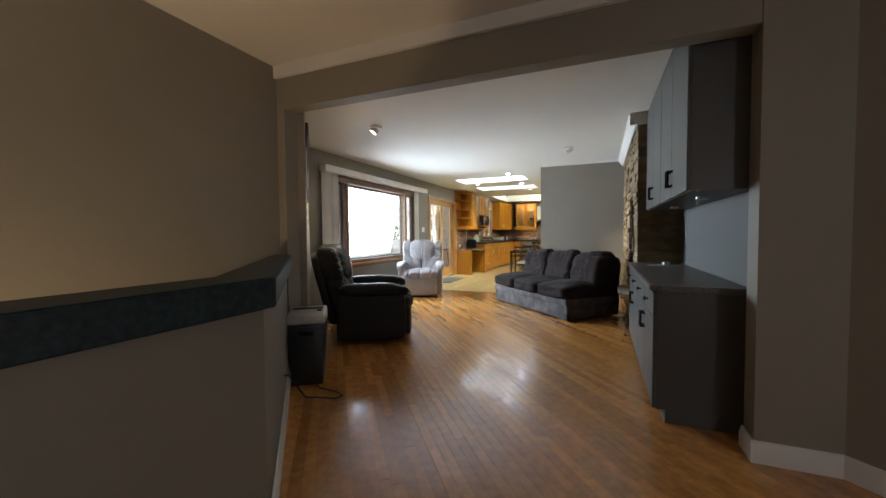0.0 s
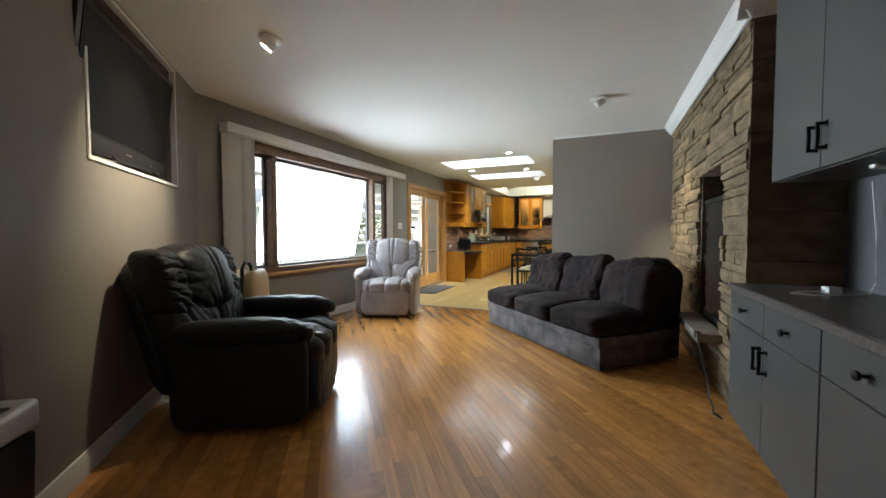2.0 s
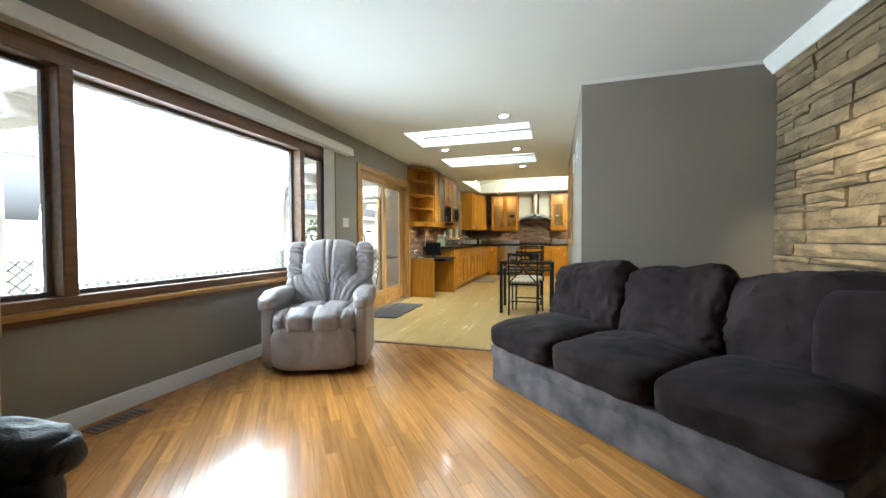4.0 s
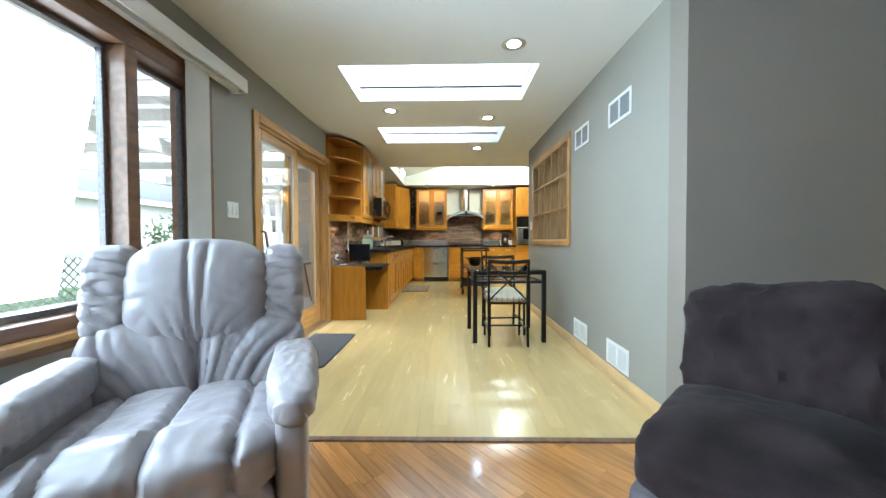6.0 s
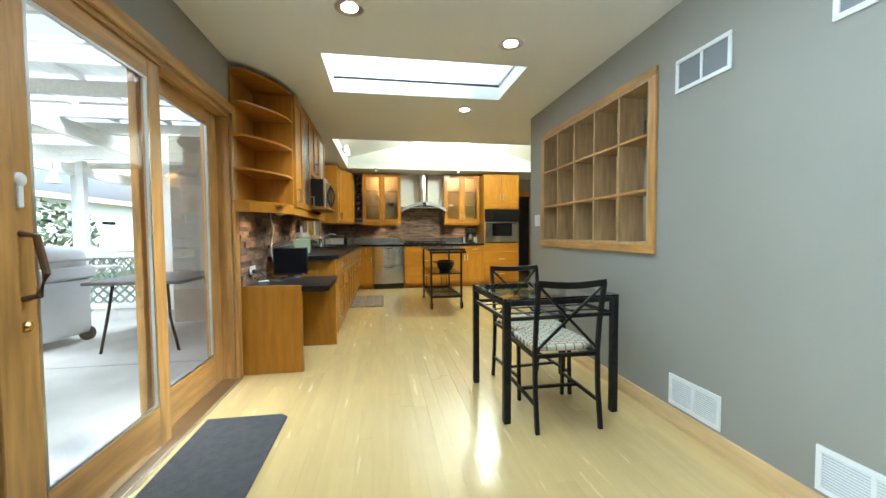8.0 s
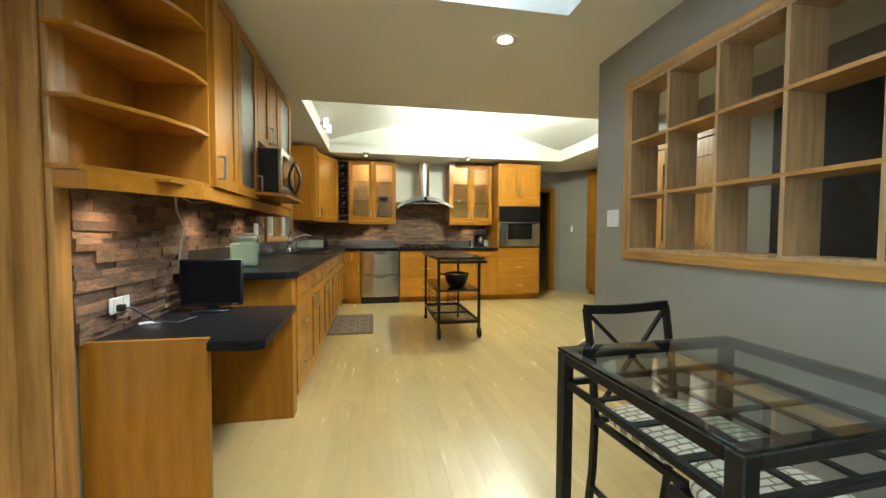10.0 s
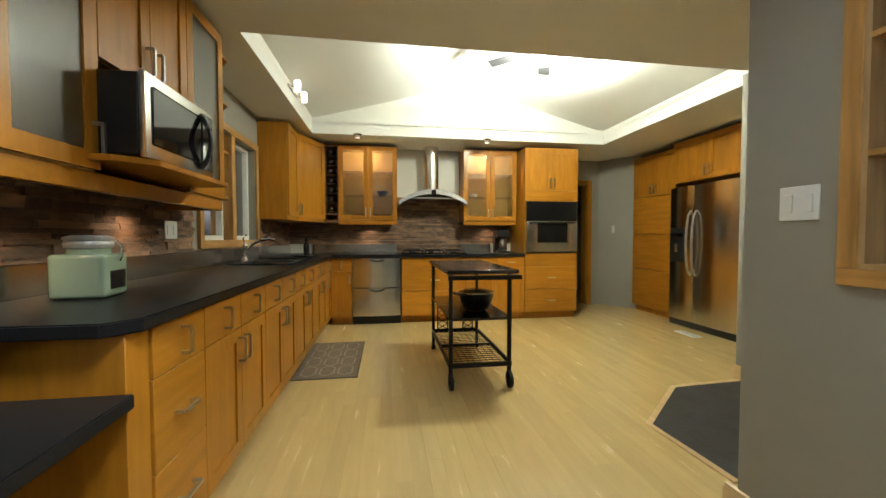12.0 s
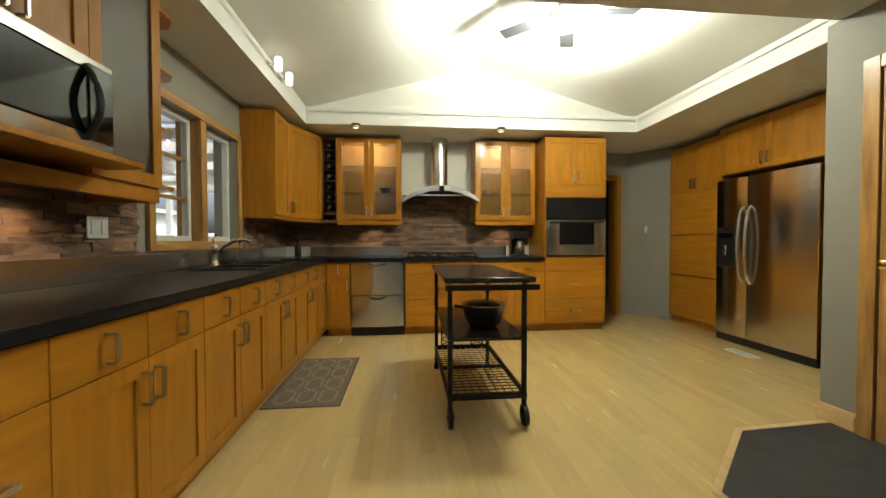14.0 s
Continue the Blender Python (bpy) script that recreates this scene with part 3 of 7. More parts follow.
# the run under the window: fronts face +x
for y0, y1, kind in ((11.37, 11.70, "d"), (11.70, 12.44, "p"), (12.44, 13.18, "p"), (13.18, 13.92, "p"), (13.92, 14.66, "p")):
    w = y1 - y0
    if kind == "d":
        fr = [("drawer", 0, w, 0.70, 0.865, "v"), ("drawer", 0, w, 0.40, 0.70, "h"), ("drawer", 0, w, 0.10, 0.40, "h")]
    else:
        fr = [("drawer", 0, w / 2, 0.70, 0.865, "v"), ("drawer", w / 2, w, 0.70, 0.865, "v"), ("door", 0, w / 2, 0.10, 0.70, ("r", "t")), ("door", w / 2, w, 0.10, 0.70, ("l", "t"))]
    unit("base_cabinet", "honey maple base cabinet with drawers above doors" if kind == "p" else "honey maple base cabinet with three drawers beside the desk", (-3.0, y0, 0), 90, w, 0.62, 0, 0.868, fr, 0.10, CG)
unit("corner_cabinet", "honey maple corner base cabinet filler", (-3.0, 14.66, 0), 90, 1.0, 0.62, 0, 0.868, [("drawer", 0, 0.36, 0.70, 0.865, "v"), ("door", 0, 0.36, 0.10, 0.70, ("l", "t"))], 0.10, CG)
# the run on the far wall: fronts face -y
BY = 15.06
unit("base_cabinet", "narrow honey maple base cabinet beside the dishwasher", (-2.98, BY, 0), 0, 0.265, 0.59, 0, 0.868, [("drawer", 0, 0.265, 0.70, 0.865, "v"), ("door", 0, 0.265, 0.10, 0.70, ("r", "t"))], 0.10, CG)
unit("base_cabinet", "wide honey maple drawer cabinet under the cooktop", (-2.085, BY, 0), 0, 0.885, 0.59, 0, 0.868,
     [("drawer", 0, 0.885, 0.72, 0.865, ""), ("drawer", 0, 0.885, 0.42, 0.72, "h"), ("drawer", 0, 0.885, 0.10, 0.42, "h")], 0.10, CG)
unit("base_cabinet", "honey maple base cabinet with two doors", (-1.195, BY, 0), 0, 0.79, 0.59, 0, 0.868,
     [("drawer", 0, 0.4, 0.72, 0.865, "h"), ("drawer", 0.4, 0.79, 0.72, 0.865, "h"), ("door", 0, 0.4, 0.10, 0.72, ("r", "t")), ("door", 0.4, 0.79, 0.10, 0.72, ("l", "t"))], 0.10, CG)
ov = unit("oven_tower", "tall honey maple cabinet around the wall oven", (-0.40, BY, 0), 0, 0.765, 0.595, 0, 2.36,
          [("door", 0, 0.382, 1.78, 2.35, ("r", "b")), ("door", 0.382, 0.765, 1.78, 2.35, ("l", "b")), ("drawer", 0, 0.765, 1.63, 1.78, ""),
           ("drawer", 0, 0.765, 0.73, 0.905, ""), ("drawer", 0, 0.765, 0.42, 0.73, "h"), ("drawer", 0, 0.765, 0.10, 0.42, "h")], 0.10)
oven = thing("wall_oven", "stainless steel wall oven with black control panel", "oven", (-0.40, BY, 0))
part("body", bx(0.02, 0.745, -0.018, 0.0, 0.915, 1.625, bevel=0.003), "black", oven)
part("control_panel", bx(0.012, 0.753, -0.035, -0.018, 1.37, 1.622, bevel=0.004), "black_gloss", oven)
od = part("door", bx(0.012, 0.753, -0.045, -0.018, 0.935, 1.355, bevel=0.006, seg=2), "steel_h", oven)
part("window", bx(0.17, 0.60, -0.049, -0.044, 1.06, 1.325, bevel=0.012, seg=3), "black_gloss", od)
bm = bmesh.new()
tube(bm, [(0.06, -0.045, 1.335), (0.06, -0.085, 1.335), (0.70, -0.085, 1.335), (0.70, -0.045, 1.335)], 0.009)
part("handle", bm, "black", od)
dw = thing("dishwasher", "stainless steel two-drawer dishwasher", "dishwasher", (-2.71, BY, 0))
part("body", bx(0.005, 0.615, 0.0, 0.58, 0.10, 0.868), "black", dw)
part("toe_kick", bx(0.0, 0.62, 0.03, 0.06, 0.0, 0.10), "black", dw)
for c, d in ((0.115, 0.475), (0.482, 0.862)):
    bm = bmesh.new()
    n = 14
    prof = [(0.006 + (0.608 - 0.006) * i / n, -0.026 - 0.026 * math.sin(math.pi * i / n)) for i in range(n + 1)]
    vs = [[bm.verts.new((x, y, z)) for x, y in prof] for z in (c, d)] + [[bm.verts.new((x, 0.0, z)) for x, y in prof] for z in (d, c)]
    for i in range(4):
        for k in range(n):
            bm.faces.new((vs[i][k], vs[i][k + 1], vs[(i + 1) % 4][k + 1], vs[(i + 1) % 4][k]))
    f = part("drawer", bm, "steel", dw)
    bm = bmesh.new()
    pts = [(0.22 + 0.18 * i / 10, -0.058, d - 0.014 - 0.022 * math.sin(math.pi * i / 10)) for i in range(11)]
    tube(bm, pts, 0.009, 6)
    part("handle_recess", bm, "black", f, "dark smile-shaped grip")
# counters
ct = thing("countertop", "black speckled laminate countertop, L-shaped", "countertop")
part("top", prism(bmesh.new(), [(-3.625, 11.22), (-3.02, 11.22), (-2.955, 11.285), (-2.955, 15.015), (-0.405, 15.015), (-0.405, 15.655), (-3.625, 15.655)], 0.870, 0.910, 0.004), "black_counter", ct)
part("upstand", bx(-3.625, -3.607, 11.40, 15.64, 0.910, 1.035, bevel=0.002), "steel_h", ct, "brushed metal upstand")
for a, b in ((-3.3, -2.12), (-1.17, -0.72)):
    part("upstand", bx(a, b, 15.636, 15.652, 0.910, 1.035, bevel=0.002), "steel_h", ct, "brushed metal upstand")
dk = thing("desk", "black speckled laminate desk ledge below the counter", "desk")
part("top", prism(bmesh.new(), [(-3.625, 10.553), (-3.160, 10.553), (-3.160, 10.492), (-2.985, 10.468), (-2.94, 10.50), (-2.965, 11.262), (-3.625, 11.262)], 0.665, 0.705, 0.004), "black_counter", dk)
part("end_panel", bx(-3.625, -3.165, 10.525, 10.55, 0.0, 0.712, bevel=0.002), "cab", dk, "honey maple end panel")
part("side_panel", bx(-3.622, -2.988, 11.264, 11.367, 0.0, 0.867, bevel=0.002), "cab", dk, "honey maple cabinet side")
# wall cabinets on the window wall
UG = "honey maple wall cabinets"
UX, UT = -3.29, 2.365
sh = thing("corner_shelf", "open honey maple corner shelf unit, empty", "shelf")
OUTL = [(-3.625, 10.40), (-3.52, 10.40), (-3.37, 10.62), (-3.305, 10.78), (-3.295, 10.915), (-3.625, 10.915)]
for i, z in enumerate((1.365, 1.612, 1.86, 2.108, 2.347)):
    part("shelf", prism(bmesh.new(), OUTL, z, z + 0.018, 0.002), "cab_h", sh)
part("back", bx(-3.625, -3.615, 10.41, 10.90, 1.383, 2.347), "cab", sh)
part("side", bx(-3.615, -3.295, 10.90, 10.915, 1.383, 2.347), "cab", sh)
unit("wall_cabinet", "honey maple wall cabinet with one door", (UX, 10.918, 0), 90, 0.322, 0.33, 1.365, UT, [("door", 0, 0.322, 1.37, UT, ("l", "b"))], 0, UG)
unit("wall_cabinet", "honey maple wall cabinet with ribbed glass door", (UX, 11.242, 0), 90, 0.378, 0.33, 1.365, UT, [("reeded", 0, 0.378, 1.37, UT, ("r", "b"))], 0, UG, back_glass=True)
unit("wall_cabinet", "honey maple cabinet above the microwave", (UX, 11.622, 0), 90, 0.60, 0.33, 1.765, UT, [("door", 0, 0.30, 1.77, UT, ("r", "b")), ("door", 0.30, 0.60, 1.77, UT, ("l", "b"))], 0, UG)
unit("wall_cabinet", "honey maple wall cabinet with ribbed glass door", (UX, 12.224, 0), 90, 0.42, 0.33, 1.365, UT, [("reeded", 0, 0.42, 1.37, UT, "")], 0, UG, back_glass=True)
mws = thing("microwave_shelf", "honey maple shelf that carries the microwave", "shelf")
part("shelf", prism(bmesh.new(), [(-3.625, 11.56), (-3.20, 11.56), (-3.10, 11.66), (-3.10, 12.26), (-3.285, 12.30), (-3.285, 12.222), (-3.625, 12.222)], 1.398, 1.420, 0.002), "cab_h", mws)
part("backboard", bx(-3.625, -3.61, 11.625, 12.22, 1.42, 1.765), "cab", mws)
rl = thing("light_rail", "honey maple light rail under the wall cabinets", "trim")
part("front_rail", bx(-3.31, -3.285, 10.80, 12.645, 1.298, 1.364, bevel=0.003), "cab_h", rl)
part("end_rail", bx(-3.625, -3.31, 12.62, 12.645, 1.298, 1.364), "cab_h", rl)
part("soffit_board", bx(-3.60, -3.32, 10.60, 12.61, 1.352, 1.363), "cab_h", rl)
bm = bmesh.new()
tube(bm, [(-3.615, 10.42, 1.331), (-3.51, 10.42, 1.331), (-3.375, 10.63, 1.331), (-3.297, 10.80, 1.331)], 0, flat=(0.011, 0.033))
part("corner_rail", bm, "cab_h", rl)
es = thing("end_shelf", "small honey maple quarter shelves beside the window", "shelf")
for z in (1.38, 1.675, 1.985, 2.275):
    part("shelf", prism(bmesh.new(), [(-3.625, 12.646), (-3.298, 12.646), (-3.298, 12.79), (-3.36, 12.87), (-3.625, 12.93)], z, z + 0.018, 0.002), "cab_h", es)
part("back", bx(-3.628, -3.62, 12.646, 12.93, 1.38, 2.29), "cab", es)
mw = thing("microwave", "stainless steel microwave oven with black door", "microwave", (-3.13, 11.61, 1.422), 90)
part("body", bx(0.0, 0.515, 0.012, 0.40, 0.008, 0.300, bevel=0.004), "black", mw)
fr = part("front", bx(0, 0.515, -0.012, 0.012, 0.0, 0.306, bevel=0.005, seg=2), "steel_h", mw)
part("window", bx(0.035, 0.40, -0.016, -0.011, 0.05, 0.262, bevel=0.006), "black_gloss", fr)
part("control_panel", bx(0.405, 0.508, -0.017, -0.011, 0.03, 0.285, bevel=0.004), "black_gloss", fr)
bm = bmesh.new()
tube(bm, [(0.392, -0.012, 0.03 + 0.24 * i / 10) if i in (0, 10) else (0.392 + 0.004, -0.018 - 0.04 * math.sin(math.pi * i / 10), 0.03 + 0.24 * i / 10) for i in range(11)], 0.011, 8)
part("handle", bm, "black", fr)
for x in (0.04, 0.47):
    part("foot", bx(x, x + 0.03, 0.05, 0.08, -0.002, 0.008), "black", mw)
# wall cabinets in the far corner and on the far wall
unit("wall_cabinet", "honey maple wall cabinet beside the kitchen window", (-3.33, 14.38, 0), 90, 0.44, 0.295, 1.33, UT, [("door", 0, 0.44, 1.37, UT, ("r", "b"))], 0, UG)
d0, d1 = Vector((-3.33, 14.822)), Vector((-3.10, 15.325))
dg = thing("corner_wall_cabinet", "honey maple corner wall cabinet with a slanting door", "cabinet", (0, 0, 0), 0, UG)
part("body", prism(bmesh.new(), [(-3.625, 14.822), tuple(d0), tuple(d1), (-3.10, 15.655), (-3.625, 15.655)], 1.33, UT), "cab", dg)
L = (d1 - d0).length
dd = part("door", framed(0.004, L - 0.004, 1.37, UT, 0.0), "cab", dg)
part("panel", panel_of(0.004, L - 0.004, 1.37, UT, 0.0), "cab", dd)
dd.matrix_local = pose(d0.x, d0.y, 0, 0, 0, math.degrees(math.atan2(d1.y - d0.y, d1.x - d0.x)))
handle(dd, 0.035, 1.47, -0.02, 0.11, True)
WY = 15.33
wr = thing("wine_rack", "narrow dark wine rack filled with bottles", "wine rack", (-3.098, WY, 0))
bm = bmesh.new()
for a in ((0, 0.014, 0, 0.32, 1.33, UT), (0.174, 0.188, 0, 0.32, 1.33, UT), (0.014, 0.174, 0, 0.32, 1.33, 1.365), (0.014, 0.174, 0, 0.32, 1.435, 1.45), (0.014, 0.174, 0, 0.32, 2.345, UT), (0.014, 0.174, 0.30, 0.32, 1.45, 2.345)):
    box(bm, *a)
part("case", bm, "brownwood", wr)
for i in range(7):
    part("ledge", bx(0.014, 0.174, 0.06, 0.30, 1.475 + 0.125 * i, 1.481 + 0.125 * i), "brownwood", wr)
for i in range(7):
    b = thing("wine_bottle", "dark wine bottle lying in the rack", "bottle", (-3.004, WY, 1.521 + 0.125 * i), 0, "wine bottles in the rack")
    part("glass_body", lathe(bmesh.new(), [(0.02, 0.30), (0.037, 0.29), (0.037, 0.13), (0.03, 0.10), (0.0145, 0.07), (0.0145, 0.015), (0.016, 0.012), (0.016, 0.0)], 14, axis="y"), "black_gloss", b)
    part("cap", lathe(bmesh.new(), [(0.017, 0.03), (0.0175, -0.002), (0.010, -0.005)], 12, axis="y"), "bar_top", b)


def glass_cabinet(x0, w, label):
    th = unit("glass_cabinet", label, (x0, WY, 0), 0, w, 0.32, 1.365, UT, [("frosted", 0, w / 2, 1.37, UT, ("r", "b")), ("frosted", w / 2, w, 1.37, UT, ("l", "b"))], 0, UG, back_glass=True)
    for z in (1.70, 2.02):
        part("glass_shelf", bx(0.02, w - 0.02, 0.03, 0.30, z, z + 0.006), "glass", th)
    part("light_rail", bx(0, w, 0.0, 0.03, 1.305, 1.364, bevel=0.003), "cab_h", th)
    return th


glass_cabinet(-2.908, 0.778, "lit honey maple cabinet with frosted glass doors")
glass_cabinet(-1.20, 0.77, "lit honey maple cabinet with frosted glass doors")


def bowl(place, r, h, material, label):
    th = thing("bowl", label, "bowl", place)
    part("shell", lathe(bmesh.new(), [(r * 0.4, 0), (r * 0.75, h * 0.4), (r, h), (r * 0.96, h), (r * 0.7, h * 0.42), (r * 0.3, 0.012)], 20), material, th)
    return th


bowl((-2.33, 15.48, 1.706), 0.08, 0.07, "black", "dark bowl on the glass shelf")
bowl((-2.35, 15.46, 1.384), 0.11, 0.06, "black", "dark wide bowl in the glass cabinet")
bowl((-2.66, 15.46, 1.384), 0.09, 0.06, "black", "dark bowl in the glass cabinet")
bowl((-1.02, 15.48, 1.706), 0.06, 0.05, "plastic_white", "small white bowl on the glass shelf")
bowl((-0.93, 15.47, 1.384), 0.08, 0.06, "steel_h", "small metal bowl in the glass cabinet")
for x in (-2.52, -0.82):
    lamp("cabinet_light", "POINT", (x, 15.45, 2.30), 9, (1.0, 0.75, 0.45), 0.03)
# range hood and cooktop
hd = thing("range_hood", "stainless steel chimney hood with arched canopy", "range hood", (-1.64, 15.655, 0))
part("chimney", lathe(bmesh.new(), [(0.108, 1.80), (0.108, 2.405)], 28, (0, -0.17, 0)), "steel", hd)
bm = bmesh.new()
n, lo, hi_ = 24, [], []
for i in range(n + 1):
    u = -1 + 2 * i / n
    x, za = 0.465 * u, 1.605 + 0.17 * (math.cos(u * math.pi / 2) ** 0.8)
    lo.append((x, za - 0.035 - (0.02 * (1 - u * u))))
    hi_.append((x, za + 0.012))
prof = hi_ + lo[::-1]
f0, f1 = [bm.verts.new((x, -0.47, z)) for x, z in prof], [bm.verts.new((x, -0.02, z)) for x, z in prof]
k = len(prof)
for i in range(k):
    bm.faces.new((f0[i], f0[(i + 1) % k], f1[(i + 1) % k], f1[i]))
for i in range(n):
    for f in (f0, f1):
        bm.faces.new((f[i], f[i + 1], f[k - 2 - i], f[k - 1 - i]))
part("canopy", bm, "steel_h", hd)
part("control_panel", bx(-0.03, 0.03, -0.482, -0.47, 1.70, 1.775), "black_gloss", hd)
part("filter", bx(-0.30, 0.30, -0.42, -0.06, 1.66, 1.675), "steel", hd)
ck = thing("cooktop", "black gas cooktop with iron grates", "cooktop", (-1.64, 15.34, 0.910))
part("plate", bx(-0.44, 0.44, -0.25, 0.25, 0, 0.014, bevel=0.004), "black_gloss", ck)
for x in (-0.28, 0.0, 0.28):
    g = bmesh.new()
    for y in (-0.21, 0.0, 0.21):
        tube(g, [(x - 0.125, y, 0.045), (x + 0.125, y, 0.045)], 0, flat=(0.007, 0.006))
    for dx in (-0.125, 0.125):
        tube(g, [(x + dx, -0.21, 0.045), (x + dx, 0.21, 0.045)], 0, flat=(0.007, 0.006))
        for y in (-0.21, 0.21):
            tube(g, [(x + dx, y, 0.014), (x + dx, y, 0.046)], 0, flat=(0.006, 0.006))
    part("grate", g, "black_iron", ck)
    for y in (-0.11, 0.11):
        part("burner", lathe(bmesh.new(), [(0.045, 0.014), (0.045, 0.024), (0.03, 0.032)], 16, (x, y, 0)), "black_iron", ck)
for i in range(5):
    part("knob", lathe(bmesh.new(), [(0.018, 0.014), (0.016, 0.034), (0.012, 0.036)], 12, (-0.2 + 0.1 * i, -0.232, 0)), "steel", ck)
# sink and tap
sk = thing("sink", "black double-bowl drop-in sink", "sink", (-3.30, 13.78, 0.910))
bm = bmesh.new()
box(bm, -0.25, 0.25, -0.42, -0.395, 0, 0.012, 0.003)
box(bm, -0.25, 0.25, 0.395, 0.42, 0, 0.012, 0.003)
box(bm, 0.215, 0.25, -0.395, 0.395, 0, 0.012, 0.003)
box(bm, -0.25, -0.17, -0.395, 0.395, 0, 0.012, 0.003)
box(bm, -0.17, 0.215, -0.02, 0.02, 0, 0.012, 0.003)
part("rim", bm, "black", sk)
for y in (-0.208, 0.208):
    part("basin_floor", bx(-0.17, 0.215, y - 0.187, y + 0.187, 0.0005, 0.003), "black_gloss", sk)
tp = thing("faucet", "chrome kitchen faucet with a pull-out spout", "faucet", (-3.50, 13.62, 0.922))
part("base", lathe(bmesh.new(), [(0.032, 0), (0.030, 0.02), (0.024, 0.03), (0.024, 0.11), (0.027, 0.12), (0.025, 0.15), (0.012, 0.165)], 20), "chrome", tp)
bm = bmesh.new()
tube(bm, [(0.0, 0.0, 0.09), (0.05, 0.02, 0.15), (0.12, 0.04, 0.19), (0.19, 0.06, 0.20), (0.23, 0.07, 0.185)], 0.015, 10)
part("spout", bm, "chrome", tp)
bm = bmesh.new()
tube(bm, [(0, 0, 0.155), (-0.01, -0.01, 0.20), (0.02, -0.015, 0.235)], 0.008, 8)
part("lever", bm, "chrome", tp)
sp = thing("soap_sprayer", "chrome side sprayer beside the sink", "sprayer", (-3.49, 13.98, 0.922))
bm = bmesh.new()
tube(bm, [(0, 0, 0), (0, 0, 0.12), (0.02, 0, 0.19), (0.06, 0, 0.225), (0.10, 0, 0.20)], 0.011, 8)
part("neck", bm, "chrome", sp)
# refrigerator wall: fronts face -x
fg = thing("refrigerator", "stainless steel side-by-side refrigerator", "refrigerator", (1.45, 14.60, 0), -90)
part("body", bx(0.01, 1.06, 0.04, 0.66, 0.02, 1.775, bevel=0.004), "black", fg)
for a, b in ((0.005, 0.385), (0.39, 1.065)):
    bm = bmesh.new()
    n = 10
    prof = [(a + (b - a) * i / n, -0.005 - 0.02 * math.sin(math.pi * i / n)) for i in range(n + 1)]
    vs = [[bm.verts.new((x, y, z)) for x, y in prof] for z in (0.085, 1.77)] + [[bm.verts.new((x, 0.04, z)) for x, y in prof] for z in (1.77, 0.085)]
    for i in range(4):
        for k in range(n):
            bm.faces.new((vs[i][k], vs[i][k + 1], vs[(i + 1) % 4][k + 1], vs[(i + 1) % 4][k]))
    for e in (0, n):
        bm.faces.new([vs[i][e] for i in range(4)])
    d = part("door", bm, "steel", fg)
    hx = b - 0.04 if a < 0.1 else a + 0.04
    bm = bmesh.new()
    tube(bm, [(hx, -0.02 - 0.055 * math.sin(math.pi * min(1, max(0, i / 14)) ) ** 0.5 if 0 < i < 14 else -0.01, 0.66 + 0.80 * i / 14) for i in range(15)], 0.013, 8)
    part("handle", bm, "nickel", d)
    if a < 0.1:
        dp = part("dispenser", bx(a + 0.02, 0.275, -0.032, -0.01, 0.82, 1.25, bevel=0.006), "black", d)
        part("control_strip", bx(a + 0.05, 0.245, -0.036, -0.032, 1.14, 1.19), "black_gloss", dp)
        part("lever", bx(a + 0.11, a + 0.16, -0.042, -0.032, 0.95, 1.05, bevel=0.004), "steel", dp)
part("toe_grille", bx(0.005, 1.065, 0.0, 0.05, 0.0, 0.08, bevel=0.004), "black", fg)
unit("wall_cabinet", "honey maple cabinet above the refrigerator", (1.50, 14.61, 0), -90, 1.09, 0.62, 1.83, 2.365, [("door", 0, 0.545, 1.835, 2.36, ("r", "b")), ("door", 0.545, 1.09, 1.835, 2.36, ("l", "b"))], 0, "refrigerator wall")
unit("pantry_cabinet", "tall honey maple pantry cabinet with doors and pull-out fronts", (1.55, 15.48, 0), -90, 0.865, 0.58, 0, 2.33,
     [("door", 0, 0.43, 1.72, 2.325, ("r", "b")), ("door", 0.43, 0.865, 1.72, 2.325, ("l", "b")), ("drawer", 0, 0.865, 1.18, 1.715, ""), ("drawer", 0, 0.865, 0.66, 1.17, ""), ("drawer", 0, 0.865, 0.10, 0.65, "")], 0.10, "refrigerator wall")
unit("end_panel_cabinet", "narrow honey maple end panel beside the refrigerator", (1.50, 13.515, 0), -90, 0.10, 0.62, 0, 2.365, [("drawer", 0, 0.10, 0.0, 1.82, ""), ("drawer", 0, 0.10, 1.835, 2.36, "")], 0, "refrigerator wall")


